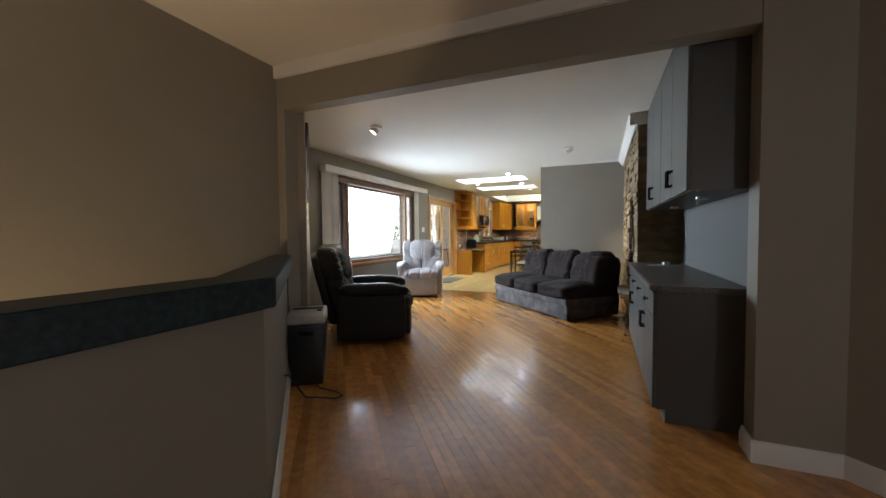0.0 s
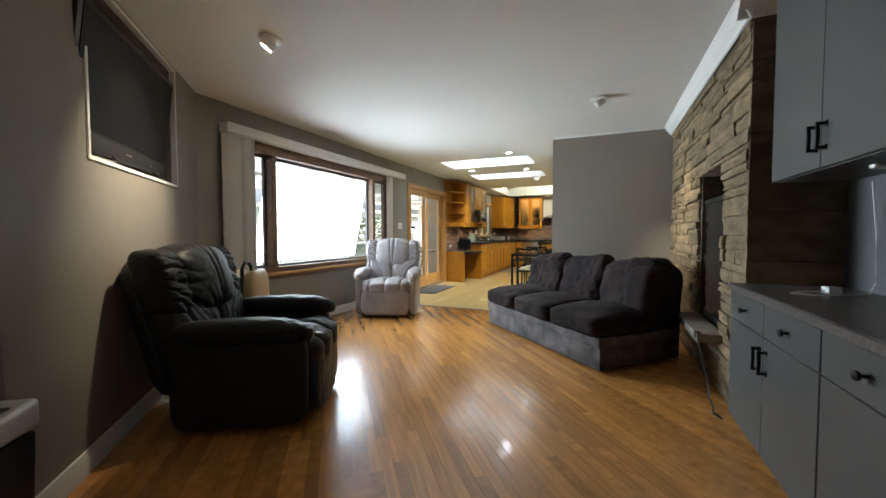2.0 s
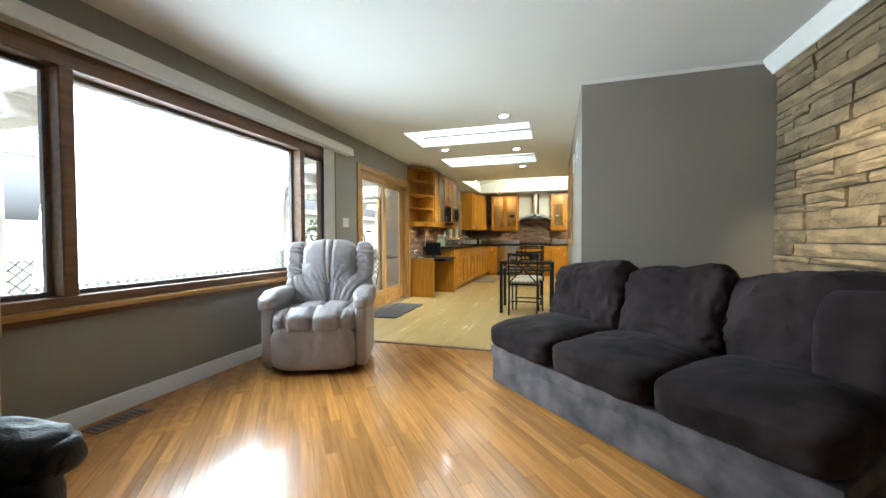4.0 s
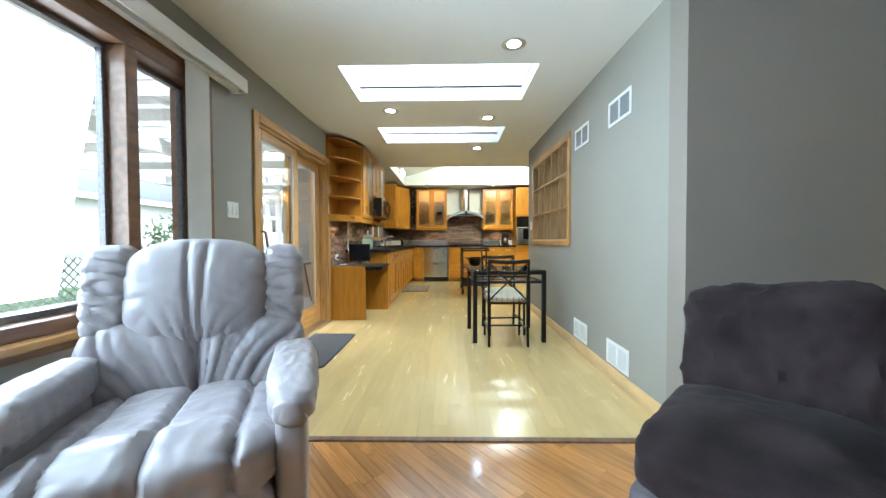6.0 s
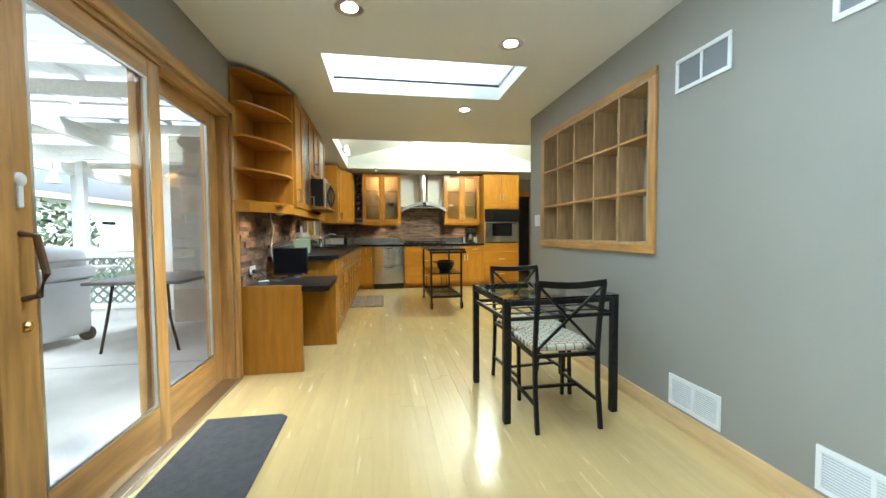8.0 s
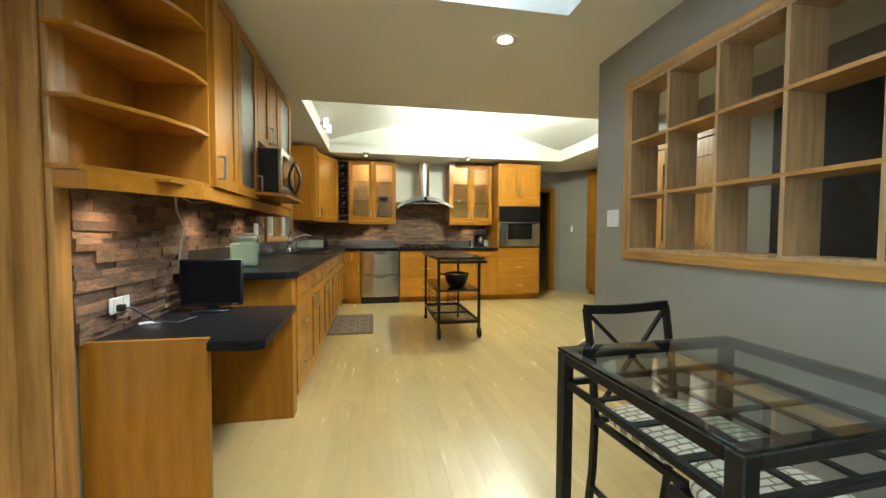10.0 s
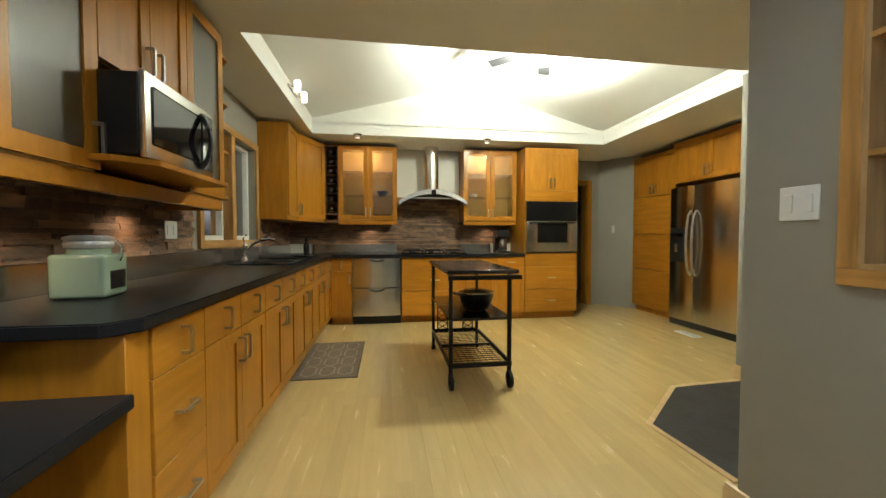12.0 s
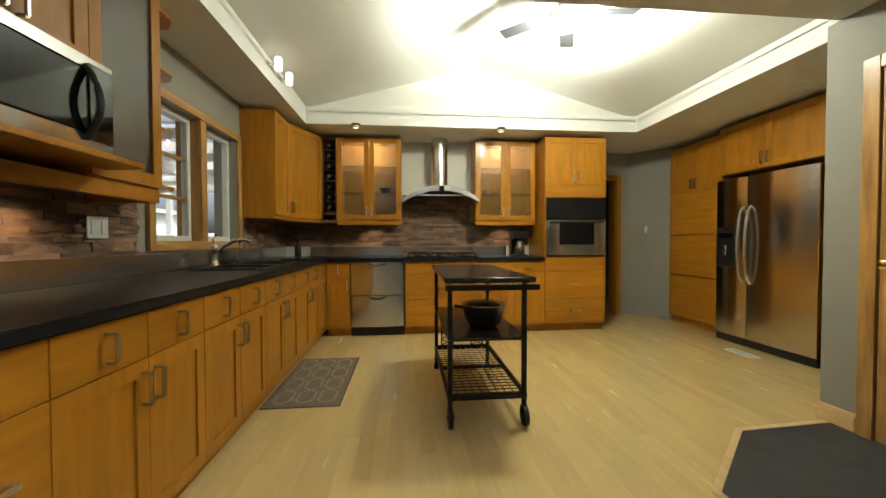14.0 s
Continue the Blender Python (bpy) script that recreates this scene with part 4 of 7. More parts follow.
# ---- living room ----
def soft(bm, c, half, k=4.0, n=12, wrinkle=0.0, freq=6.0, seed=0, shape=None):
    """A stuffed form: a rounded block of the half sizes round c, with folds; shape(u, v, w) may move a point (all from -1 to 1)."""
    cache = {}

    def vert(u, v, w):
        key = (round(u, 5), round(v, 5), round(w, 5))
        if key not in cache:
            r = (abs(u) ** k + abs(v) ** k + abs(w) ** k) ** (1 / k)
            q = Vector((u / r, v / r, w / r))
            p = Vector((q.x * half[0], q.y * half[1], q.z * half[2]))
            if wrinkle:
                s = Vector((p.x, p.y, p.z)) * freq + Vector((seed * 7.3, seed * 3.1, seed * 1.7))
                d = noise.noise(s) * 0.6 - abs(noise.noise(s * 1.9)) * 0.9 + noise.noise(s * 4.3) * 0.25
                p += q.normalized() * wrinkle * d
            if shape:
                p = Vector(shape(p.copy(), q))
            cache[key] = bm.verts.new(p + Vector(c))
        return cache[key]
    g = [-1 + 2 * i / n for i in range(n + 1)]
    for ax in range(3):
        for s in (-1, 1):
            for i in range(n):
                for j in range(n):
                    q = []
                    for a, b in ((i, j), (i + 1, j), (i + 1, j + 1), (i, j + 1)):
                        t = [0, 0, 0]
                        t[ax], t[(ax + 1) % 3], t[(ax + 2) % 3] = s, g[a], g[b]
                        q.append(vert(*t))
                    bm.faces.new(q if s > 0 else q[::-1])
    return bm


def sf(*a, **kw):
    return soft(bmesh.new(), *a, **kw)


def recliner(name, label, place, turn, leather, wood=False, lean=0.16):
    """A padded recliner; the front faces -y. Width 0.9, depth 0.95, height 1.02."""
    th = thing(name, label, "recliner", place, turn)
    part("base", bx(-0.33, 0.33, -0.30, 0.36, 0.02, 0.30, bevel=0.03, seg=2), leather, th)
    part("underframe", bx(-0.28, 0.28, -0.24, 0.32, 0.0, 0.05), "black", th)

    def gather(p, q):
        wob = noise.noise(p * 6)
        p.y -= 0.02 * (1 - q.x * q.x) - 0.022 * (1 - abs(math.sin(q.x * 7 + 2.5 * wob + 0.6 * q.z)) ** 0.7) * (0.35 + 0.65 * max(0, q.z)) * math.exp(-(q.x / 0.7) ** 2)
        return p
    part("footrest", sf((0, -0.39, 0.215), (0.355, 0.055, 0.175), 5, 36, 0.008, 9, 1, gather), leather, th)

    def lobes(p, q):
        x = abs(q.x)
        groove = math.exp(-((x - 0.62) / 0.045) ** 2) + math.exp(-(q.x / 0.045) ** 2)
        near = math.exp(-((x - 0.62) / 0.16) ** 2) + math.exp(-(q.x / 0.16) ** 2)
        wob = noise.noise(p * 7)
        fold = 0.012 * near * (1 - abs(math.sin(p.y * 30 + q.x * 4 + 4 * wob)) ** 0.7)
        p.z -= (0.030 * groove + fold) * max(0, q.z)
        p.y += (0.034 * groove + fold) * max(0, -q.y)
        p.z += 0.022 * math.exp(-((q.y + 0.62) / 0.22) ** 2) * max(0, q.z)
        p.z += 0.02 * max(0, q.z) * (1 - q.x * q.x)
        return p
    part("seat", sf((0, -0.10, 0.405), (0.375, 0.375, 0.085), 4.5, 48, 0.010, 8, 2, lobes), leather, th)
    for s in (-1, 1):
        part("arm_side", sf((s * 0.40, -0.02, 0.29), (0.055, 0.36, 0.26), 7, 12, 0.006, 6, 3 + s), leather, th)

        def pad(p, q):
            p.z -= 0.03 * max(0, -q.y) ** 3
            wob = noise.noise(p * 9)
            end = max(0, -q.y - 0.35)
            p.x -= q.x * 0.05 * end * (1 - abs(math.sin(p.y * 42 + p.z * 18 + 3 * wob)) ** 0.6)
            p.z -= max(0, q.z) * 0.026 * end * (1 - abs(math.sin(p.y * 38 + p.x * 14 + 3 * wob)) ** 0.6)
            return p
        part("arm_pad", sf((s * 0.405, -0.05, 0.575), (0.092, 0.37, 0.072), 3.2, 36, 0.010, 9, 5 + s, pad), leather, th)

    def tilt(p, q):
        p.y += lean * (p.z + 0.3)
        return p

    def ridge(v, sharp=0.7):
        return 1 - abs(math.sin(v)) ** sharp

    def lower(s):
        def f(p, q):
            # folds fan out from the pinch at the foot of the middle seam
            ax, az = p.x * s + 0.21, p.z + 0.33
            ang, far = math.atan2(ax, az), math.hypot(ax, az)
            front = max(0, -q.y) ** 0.5
            wob = noise.noise(p * 5 + Vector((s * 3, 0, 0)))
            p.y += (0.024 * ridge(ang * 9 + 1.3 * wob) * min(1, far * 1.6) + 0.014 * ridge(ang * 23 + 3 * wob)) * front * (0.75 + 0.5 * wob)
            p.y += 0.028 * front * math.exp(-((q.x * s + 1) / 0.16) ** 2)
            return tilt(p, q)
        return f
    for s in (-1, 1):
        part("back_cushion", sf((s * 0.212, 0.255, 0.555), (0.232, 0.115, 0.185), 4.2, 48, 0.008, 9, 9 + s, lower(s)), leather, th)

        def wing(p, q):
            wob = noise.noise(p * 8)
            fold = (0.020 * ridge(p.z * 48 + q.x * 1.5 + 2 * wob) + 0.010 * ridge(p.z * 97 + 3 * wob)) * (1 - 0.5 * abs(q.z))
            p.y += fold * max(0, -q.y) ** 0.5
            p.x -= (0.05 if wood else 0.45) * fold * (1 if q.x > 0 else -1) * abs(q.x) ** 1.5
            return tilt(p, q)
        part("head_wing", sf((s * 0.345, 0.33, 0.845), (0.098, 0.115, 0.19), 3.8, 40, 0.005, 11, 12 + s, wing), leather, th)

    def head(p, q):
        front = max(0, -q.y) ** 0.5
        wob = noise.noise(p * 6)
        taper = 0.5 + 0.5 * q.z
        for s in (-1, 1):
            p.y += 0.016 * math.exp(-((p.x - s * (0.012 + 0.028 * taper)) / 0.013) ** 2) * front
        low = max(0.0, -q.z)
        p.y += 0.017 * ridge(math.atan2(p.x, p.z + 0.30) * 14 + 2 * wob) * low * front
        p.y += 0.020 * ridge(p.z * 34 + 3 * wob) * abs(q.x) ** 3 * front
        p.y -= 0.03 * (1 - q.x * q.x) * (1 - q.z * q.z) * front
        p.z += 0.03 * max(0, q.z) * (1 - q.x * q.x)
        return tilt(p, q)
    part("headrest", sf((0, 0.315, 0.835), (0.288, 0.125, 0.195), 4.2, 56, 0.006, 7, 15, head), leather, th)
    part("back_shell", sf((0, 0.40, 0.58), (0.41, 0.055, 0.40), 6, 10, 0.004, 5, 17, tilt), leather, th)
    if wood:
        bm = bmesh.new()
        tube(bm, [(0.465, -0.16, 0.30), (0.475, -0.17, 0.34), (0.475, -0.20, 0.37), (0.47, -0.24, 0.375)], 0.013, 8)
        part("lever", bm, "oakwood", th, "curved wooden recline lever")
    return th


gr = recliner("recliner", "pale grey leather recliner with tufted back by the window", (-2.985, 6.90, 0), 21, "grey_leather")
gr.scale = (0.90, 0.86, 1.0)
recliner("recliner", "black leather recliner near the television wall", (-2.28, 4.12, 0), 121, "black_leather", True, 0.25)

# the sofa stands on the diagonal
so = thing("sofa", "charcoal velvet three-seat sectional sofa on a grey base", "sofa", (-0.865, 6.148, 0), -45)
part("base", bx(-0.91, 0.91, 0.015, 0.93, 0.02, 0.20, bevel=0.018, seg=2), "velvet_base", so, "paler grey brushed velvet base")
part("base_band", bx(-0.915, 0.915, 0.0, 0.92, 0.20, 0.285, bevel=0.02, seg=2), "velvet_base", so)
for x in (-0.80, 0.80):
    for y in (0.10, 0.84):
        part("foot", bx(x - 0.03, x + 0.03, y - 0.03, y + 0.03, 0.0, 0.025), "black", so)


def crown(p, q):
    p.z += 0.035 * max(0, q.z) * (1 - q.x ** 2) * (1 - q.y ** 2)
    p.z -= 0.02 * max(0, -q.y) * max(0, q.z)
    return p


for i, x in enumerate((-0.61, 0.0, 0.61)):
    part("seat_cushion", sf((x, 0.315, 0.375), (0.310, 0.365, 0.095), 6.5, 24, 0.014, 6, 20 + i, crown), "velvet", so)
    tw = random.Random(40 + i).uniform(-0.06, 0.06)

    def slump(p, q, tw=tw):
        p.y += 0.26 * (p.z + 0.2) + 0.03 * q.x * tw * 10
        p.z += 0.02 * math.sin(q.x * 2.4 + tw * 30) * max(0, q.z)
        return p
    part("back_cushion", sf((x, 0.66, 0.64), (0.318, 0.14, 0.25), 4.4, 30, 0.034, 6.5, 30 + i, slump), "velvet", so)
part("back_frame", bx(-0.90, 0.91, 0.80, 0.95, 0.10, 0.70, bevel=0.04, seg=3), "velvet", so)


def swell(p, q):
    p.y += 0.10 * (p.z + 0.2)
    return p


part("end_bolster", sf((0.80, 0.70, 0.55), (0.15, 0.24, 0.29), 4, 18, 0.014, 4, 44, swell), "velvet", so)

# picture window: brown wooden frame, three lights, sill
WIN = tagged(new("window_1"), "wide wooden picture window with three panes", "window", kind="structure")
bm = bmesh.new()
X0, X1 = -3.80, -3.615
for a in ((5.12, 8.02, 2.00, 2.08), (5.12, 8.02, 0.68, 0.745), (5.12, 5.17, 0.745, 2.00), (7.96, 8.02, 0.745, 2.00)):
    box(bm, X0, X1, a[0], a[1], a[2], a[3], 0.004)
part("window_frame", bm, "brownwood", WIN)
for y in (5.445, 7.435):
    part("mullion", bx(-3.76, X1 + 0.004, y, y + 0.07, 0.746, 1.999, bevel=0.006), "brownwood", WIN)
for a, b in ((5.17, 5.445), (5.515, 7.435), (7.505, 7.96)):
    bm = bmesh.new()
    for c in ((a, b, 1.975, 2.0), (a, b, 0.745, 0.772), (a, a + 0.022, 0.772, 1.975), (b - 0.022, b, 0.772, 1.975)):
        box(bm, -3.75, -3.71, c[0], c[1], c[2], c[3], 0.003)
    part("sash", bm, "bar_top", WIN, "dark sash bead")
    p = part("pane", bx(-3.733, -3.727, a + 0.02, b - 0.02, 0.77, 1.978), "glass", WIN)
    p.visible_shadow = False
part("window_sill", bx(-3.64, -3.565, 5.05, 8.08, 0.655, 0.690, bevel=0.006), "oakwood_h", WIN)
part("apron", bx(-3.629, -3.612, 5.08, 8.05, 0.615, 0.655, bevel=0.003), "brownwood", WIN)
part("casing", bx(-3.629, -3.608, 5.03, 5.12, 0.69, 2.13, bevel=0.004), "brownwood", WIN)
part("casing", bx(-3.629, -3.608, 8.02, 8.09, 0.69, 2.13, bevel=0.004), "brownwood", WIN)
part("casing", bx(-3.629, -3.608, 5.12, 8.02, 2.08, 2.13, bevel=0.004), "brownwood", WIN)
vl = thing("blind_valance", "white valance of the vertical blinds over the window", "blind")
part("board", bx(-3.52, -3.505, 4.84, 8.335, 2.105, 2.20, bevel=0.003), "white", vl)
part("board_end", bx(-3.625, -3.52, 4.84, 4.855, 2.105, 2.20), "white", vl)
part("board_end", bx(-3.625, -3.52, 8.32, 8.335, 2.105, 2.20), "white", vl)
part("head_rail", bx(-3.59, -3.55, 4.87, 8.30, 2.10, 2.135), "plastic_white", vl)


def slats(name, ys, label):
    th = thing(name, label, "blind")
    rnd = random.Random(5)
    for y in ys:
        bm = bmesh.new()
        prof = [(-0.044 + 0.022 * i, 0.006 * math.cos(i * 0.8)) for i in range(5)]
        lo = [bm.verts.new((u, v, 0.60)) for u, v in prof] + [bm.verts.new((u, v + 0.002, 0.60)) for u, v in prof[::-1]]
        hi = [bm.verts.new((v.co.x, v.co.y, 2.10)) for v in lo]
        for i in range(10):
            bm.faces.new((lo[i], lo[(i + 1) % 10], hi[(i + 1) % 10], hi[i]))
        bm.faces.new(lo)
        bm.faces.new(hi)
        p = part("slat", bm, "blind", th)
        p.matrix_local = pose(-3.57, y, 0, 0, 0, 78 + rnd.uniform(-14, 14) if "window" in label else 0)
    return th


slats("vertical_blind", [4.87 + 0.024 * i for i in range(12)], "drawn-back white vertical blind slats beside the window")
slats("vertical_blind", [7.845 + 0.02 * i for i in range(6)], "gathered white vertical blind slats beyond the window")

# television in its niche
d = (Vector(TVB) - Vector(TVA)).normalized()
ang = math.degrees(math.atan2(d.y, d.x))
tv = thing("television", "black flat-screen television mounted in a wall niche", "television", (TVA[0], TVA[1], 0), ang)
TILT = Matrix.Translation((1.15, 0.045, 1.895)) @ Matrix.Rotation(math.radians(6.5), 4, "X")


def tilted(bm):
    bm.transform(TILT)
    return bm


part("body", tilted(bx(-0.575, 0.575, 0.0, 0.055, -0.34, 0.34, bevel=0.012, seg=2)), "black", tv)
part("bezel", tilted(bx(-0.585, 0.585, -0.035, 0.0, -0.35, 0.35, bevel=0.010, seg=2)), "black", tv, "glossy black bezel")
part("screen", tilted(bx(-0.55, 0.55, -0.039, -0.034, -0.245, 0.318)), "screen", tv)
part("speaker_bar", tilted(bx(-0.575, 0.575, -0.045, -0.02, -0.345, -0.265, bevel=0.010, seg=2)), "black", tv, "satin lower bezel strip")
part("badge", tilted(bx(-0.035, 0.035, -0.047, -0.044, -0.303, -0.295)), "nickel", tv)
part("lamp_dot", tilted(bx(0.30, 0.33, -0.047, -0.044, -0.31, -0.304)), "nickel", tv)
part("mount", bx(0.95, 1.25, 0.10, 0.33, 1.72, 2.12, bevel=0.004), "black_iron", tv)
nt_ = tagged(thing("niche_trim", "white painted trim round the television niche", "trim", (TVA[0], TVA[1], 0), ang), kind="structure")
for a in ((0.635, 1.845, 1.480, 1.502), (0.635, 0.657, 1.502, 2.37), (1.823, 1.845, 1.502, 2.37), (0.635, 1.845, 2.368, 2.39)):
    part("trim", bx(a[0], a[1], -0.008, 0.10 if a[3] < 1.51 else 0.03, a[2], a[3], bevel=0.002), "white", nt_)
cb = thing("television_cable", "black cables hanging under the television", "cable", (TVA[0], TVA[1], 0), ang)
for k, x in enumerate((0.95, 1.50, 1.62)):
    bm = bmesh.new()
    tube(bm, [(x, 0.06, 1.60), (x + 0.02, 0.03, 1.54), (x - 0.03, 0.0, 1.515), (x - 0.08, 0.02, 1.512), (x - 0.14, 0.05, 1.515)], 0.005, 6)
    part("cord", bm, "black", cb)

# eyeball lamps on the ceiling
for x, y, tx, ty in ((-2.235, 4.20, -0.5, -0.35), (-0.26, 6.235, 0.55, 0.5)):
    el = thing("ceiling_spotlight", "lit eyeball spotlight on the ceiling", "spotlight", (x, y, CEIL), 0, "eyeball spotlights")
    part("ring", lathe(bmesh.new(), [(0.068, 0.0), (0.075, -0.006), (0.07, -0.018), (0.052, -0.022)], 24), "plastic_white", el)
    bm = bmesh.new()
    m_ = look((0, 0, -0.018), (tx, ty, -0.9))
    lathe(bm, [(0.05, 0.0), (0.05, 0.03), (0.047, 0.055), (0.042, 0.055), (0.038, 0.03)], 20)
    bm.transform(m_ @ Matrix.Rotation(math.pi, 4, "X"))
    part("eyeball", bm, "plastic_white", el)
    bm = bmesh.new()
    lathe(bm, [(0.0385, 0.031), (0.02, 0.036)], 16)
    bm.transform(m_ @ Matrix.Rotation(math.pi, 4, "X"))
    part("bulb", bm, "bulb", el)

# crown moulding on the stone, white and maple base boards
CROWN = [(0, 2.30), (0.012, 2.305), (0.02, 2.325), (0.03, 2.335), (0.055, 2.365), (0.06, 2.385), (0.075, 2.40), (0.075, 2.409), (0, 2.409)]
run_bar("crown_moulding_1", (0.535, 7.60), (0.535, 4.90), [(o, z) for o, z in CROWN], "white", "white crown moulding along the stone wall", "moulding")
run_bar("crown_moulding_2", (0.47, 4.935), (0.66, 4.935), CROWN, "white", "white crown moulding return", "moulding")
run_bar("cove_trim_1", (-0.84, 7.60), (0.50, 7.60), [(0, 2.385), (0.012, 2.39), (0.02, 2.409), (0, 2.409)], "white", "thin white ceiling bead", "moulding")
BASE = [(0, 0.0), (0.016, 0.0), (0.016, 0.075), (0.010, 0.088), (0.008, 0.105), (0, 0.11)]
run_bar("baseboard_1", (XW, 4.66), (XW, 8.60), BASE, "white", "white painted baseboard", "baseboard")
run_bar("baseboard_2", TVB, TVS, [(-o, z) for o, z in BASE], "white", "white painted baseboard", "baseboard")
run_bar("baseboard_3", (-0.99, 1.47), (-2.13, 2.70), BASE, "white", "white painted baseboard of the half wall", "baseboard")
run_bar("baseboard_4", (-0.99, -2.1), (-0.99, 1.46), BASE, "white", "white painted baseboard of the half wall", "baseboard")
run_bar("baseboard_5", (0.905, 2.885), (0.905, 2.722), BASE, "white", "white painted baseboard of the pier", "baseboard")
run_bar("baseboard_6", (0.89, 2.722), (1.25, 2.722), BASE, "white", "white painted baseboard of the pier", "baseboard")
run_bar("baseboard_7", (1.24, 2.727), (2.6, 1.345), BASE, "white", "white painted baseboard of the slanting wall", "baseboard")
run_bar("baseboard_8", (XD, 11.50), (XD, 7.62), [(o * 1.3, z * 0.85) for o, z in BASE], "maple_trim", "pale maple baseboard", "baseboard")
run_bar("baseboard_9", (0.50, 12.735), (0.50, 12.54), BASE, "maple_trim", "pale maple baseboard", "baseboard")
run_bar("threshold_strip", (-3.6, 7.585), (-0.80, 7.585), [(-0.02, 0.0), (0.025, 0.0), (0.02, 0.008), (-0.015, 0.010)], "brownwood", "dark wooden threshold strip", "threshold")

# built-in bar: grey painted base and wall cabinets
def black_pull(parent, x, y, z):
    bm = bmesh.new()
    for dz in (-0.048, 0.048):
        tube(bm, [(x, y, z + dz), (x, y - 0.028, z + dz)], 0, flat=(0.006, 0.006))
        tube(bm, [(x - 0.012, y - 0.001, z + dz), (x + 0.012, y - 0.001, z + dz)], 0, flat=(0.004, 0.01))
    tube(bm, [(x, y - 0.028, z - 0.055), (x, y - 0.026, z), (x, y - 0.028, z + 0.055)], 0, flat=(0.006, 0.005))
    part("handle", bm, "black_iron", parent, "black iron pull")


def grey_unit(name, label, place, w, depth, z0, z1, drawer, kick):
    th = thing(name, label, "cabinet", place, -90, "grey built-in bar cabinets")
    bm = bmesh.new()
    box(bm, 0, w, 0.0, depth, z0 + kick, z1)
    if kick:
        box(bm, 0, w, 0.05, depth, z0, z0 + kick)
    part("body", bm, "grey_cab", th)
    top = z1 - (0.155 if drawer else 0.006)
    for a, b, s in ((0.003, w / 2 - 0.0015, 1), (w / 2 + 0.0015, w - 0.003, -1)):
        p = part("door", bx(a, b, -0.019, 0.0, z0 + kick + 0.004, top - 0.003, bevel=0.0025), "grey_cab", th)
        black_pull(p, (b - 0.035) if s > 0 else (a + 0.035), -0.019, top - 0.11 if drawer else z0 + 0.13)
        if drawer:
            q = part("drawer_front", bx(a, b, -0.019, 0.0, top, z1 - 0.004, bevel=0.0025), "grey_cab", th)
            part("knob", lathe(bmesh.new(), [(0.006, -0.019), (0.006, -0.034), (0.014, -0.038), (0.015, -0.047), (0.008, -0.052)], 14, ((a + b) / 2, 0, (top + z1) / 2), "y"), "black_iron", q, "black round knob")
    return th


for y1 in (4.955, 3.975):
    grey_unit("bar_base_cabinet", "grey painted bar base cabinet with iron pulls", (0.505, y1, 0), 0.977, 0.465, 0, 0.795, True, 0.08)
for y1 in (4.88, 3.885):
    grey_unit("bar_wall_cabinet", "grey painted bar wall cabinet with iron pulls", (0.648, y1, 0), 0.993, 0.322, 1.385, 2.40, False, 0)
bt = thing("bar_counter", "speckled grey-brown laminate bar top with clipped corner", "countertop")
part("top", prism(bmesh.new(), [(0.972, 2.985), (0.53, 2.985), (0.475, 3.04), (0.475, 4.962), (0.972, 4.962)], 0.797, 0.835, 0.004), "bar_top", bt)
part("front_edge", bx(0.469, 0.4745, 3.045, 4.96, 0.799, 0.833, bevel=0.002), "bar_top", bt)
gd = thing("charger", "small white charger lying on the bar top", "charger", (0.78, 4.62, 0.836), 20)
part("plug", bx(-0.03, 0.03, -0.022, 0.022, 0, 0.035, bevel=0.008, seg=2), "plastic_white", gd)
bm = bmesh.new()
tube(bm, [(-0.03, 0, 0.012), (-0.10, 0.04, 0.004), (-0.18, 0.0, 0.004), (-0.13, -0.06, 0.004), (0.02, -0.07, 0.004), (0.10, -0.06, 0.004), (0.17, -0.02, 0.05), (0.183, 0.0, 0.3), (0.18, 0.02, 0.52)], 0.0035, 6)
part("cord", bm, "plastic_white", gd)
for y in (3.35, 4.35):
    pk = thing("puck_light", "small round light under the wall cabinet", "lamp", (0.80, y, 1.385))
    part("disc", lathe(bmesh.new(), [(0.035, 0.0), (0.035, -0.012), (0.025, -0.016)], 20), "nickel", pk)

# fireplace insert, its ledge and cord
fp = thing("fireplace_insert", "black electric fireplace insert in the stone wall", "fireplace", (0.60, 5.83, 0))
part("frame", bx(0.0, 0.12, -0.32, 0.32, 0.425, 1.40, bevel=0.006), "black", fp)
part("front_glass", bx(-0.012, 0.0, -0.27, 0.27, 0.48, 1.36, bevel=0.003), "black_gloss", fp)
part("vent_bar", bx(-0.008, 0.001, -0.30, 0.30, 1.365, 1.395), "black_iron", fp)
hl = thing("hearth_ledge", "grey stone ledge under the fireplace opening", "ledge", (0.50, 5.83, 0))
part("slab", bx(-0.09, 0.14, -0.42, 0.40, 0.355, 0.42, bevel=0.012, seg=2), "ledge_stone", hl)
pc = thing("power_cord", "black power cord hanging from the fireplace ledge", "cable")
part("plug", bx(0.40, 0.44, 5.42, 5.46, 0.385, 0.43, bevel=0.006), "black", pc)
bm = bmesh.new()
tube(bm, [(0.42, 5.42, 0.39), (0.44, 5.36, 0.26), (0.46, 5.32, 0.14), (0.455, 5.24, 0.05), (0.46, 5.14, 0.012), (0.44, 5.06, 0.01), (0.47, 5.0, 0.012), (0.44, 5.02, 0.03)], 0.006, 6)
part("cord", bm, "black", pc)

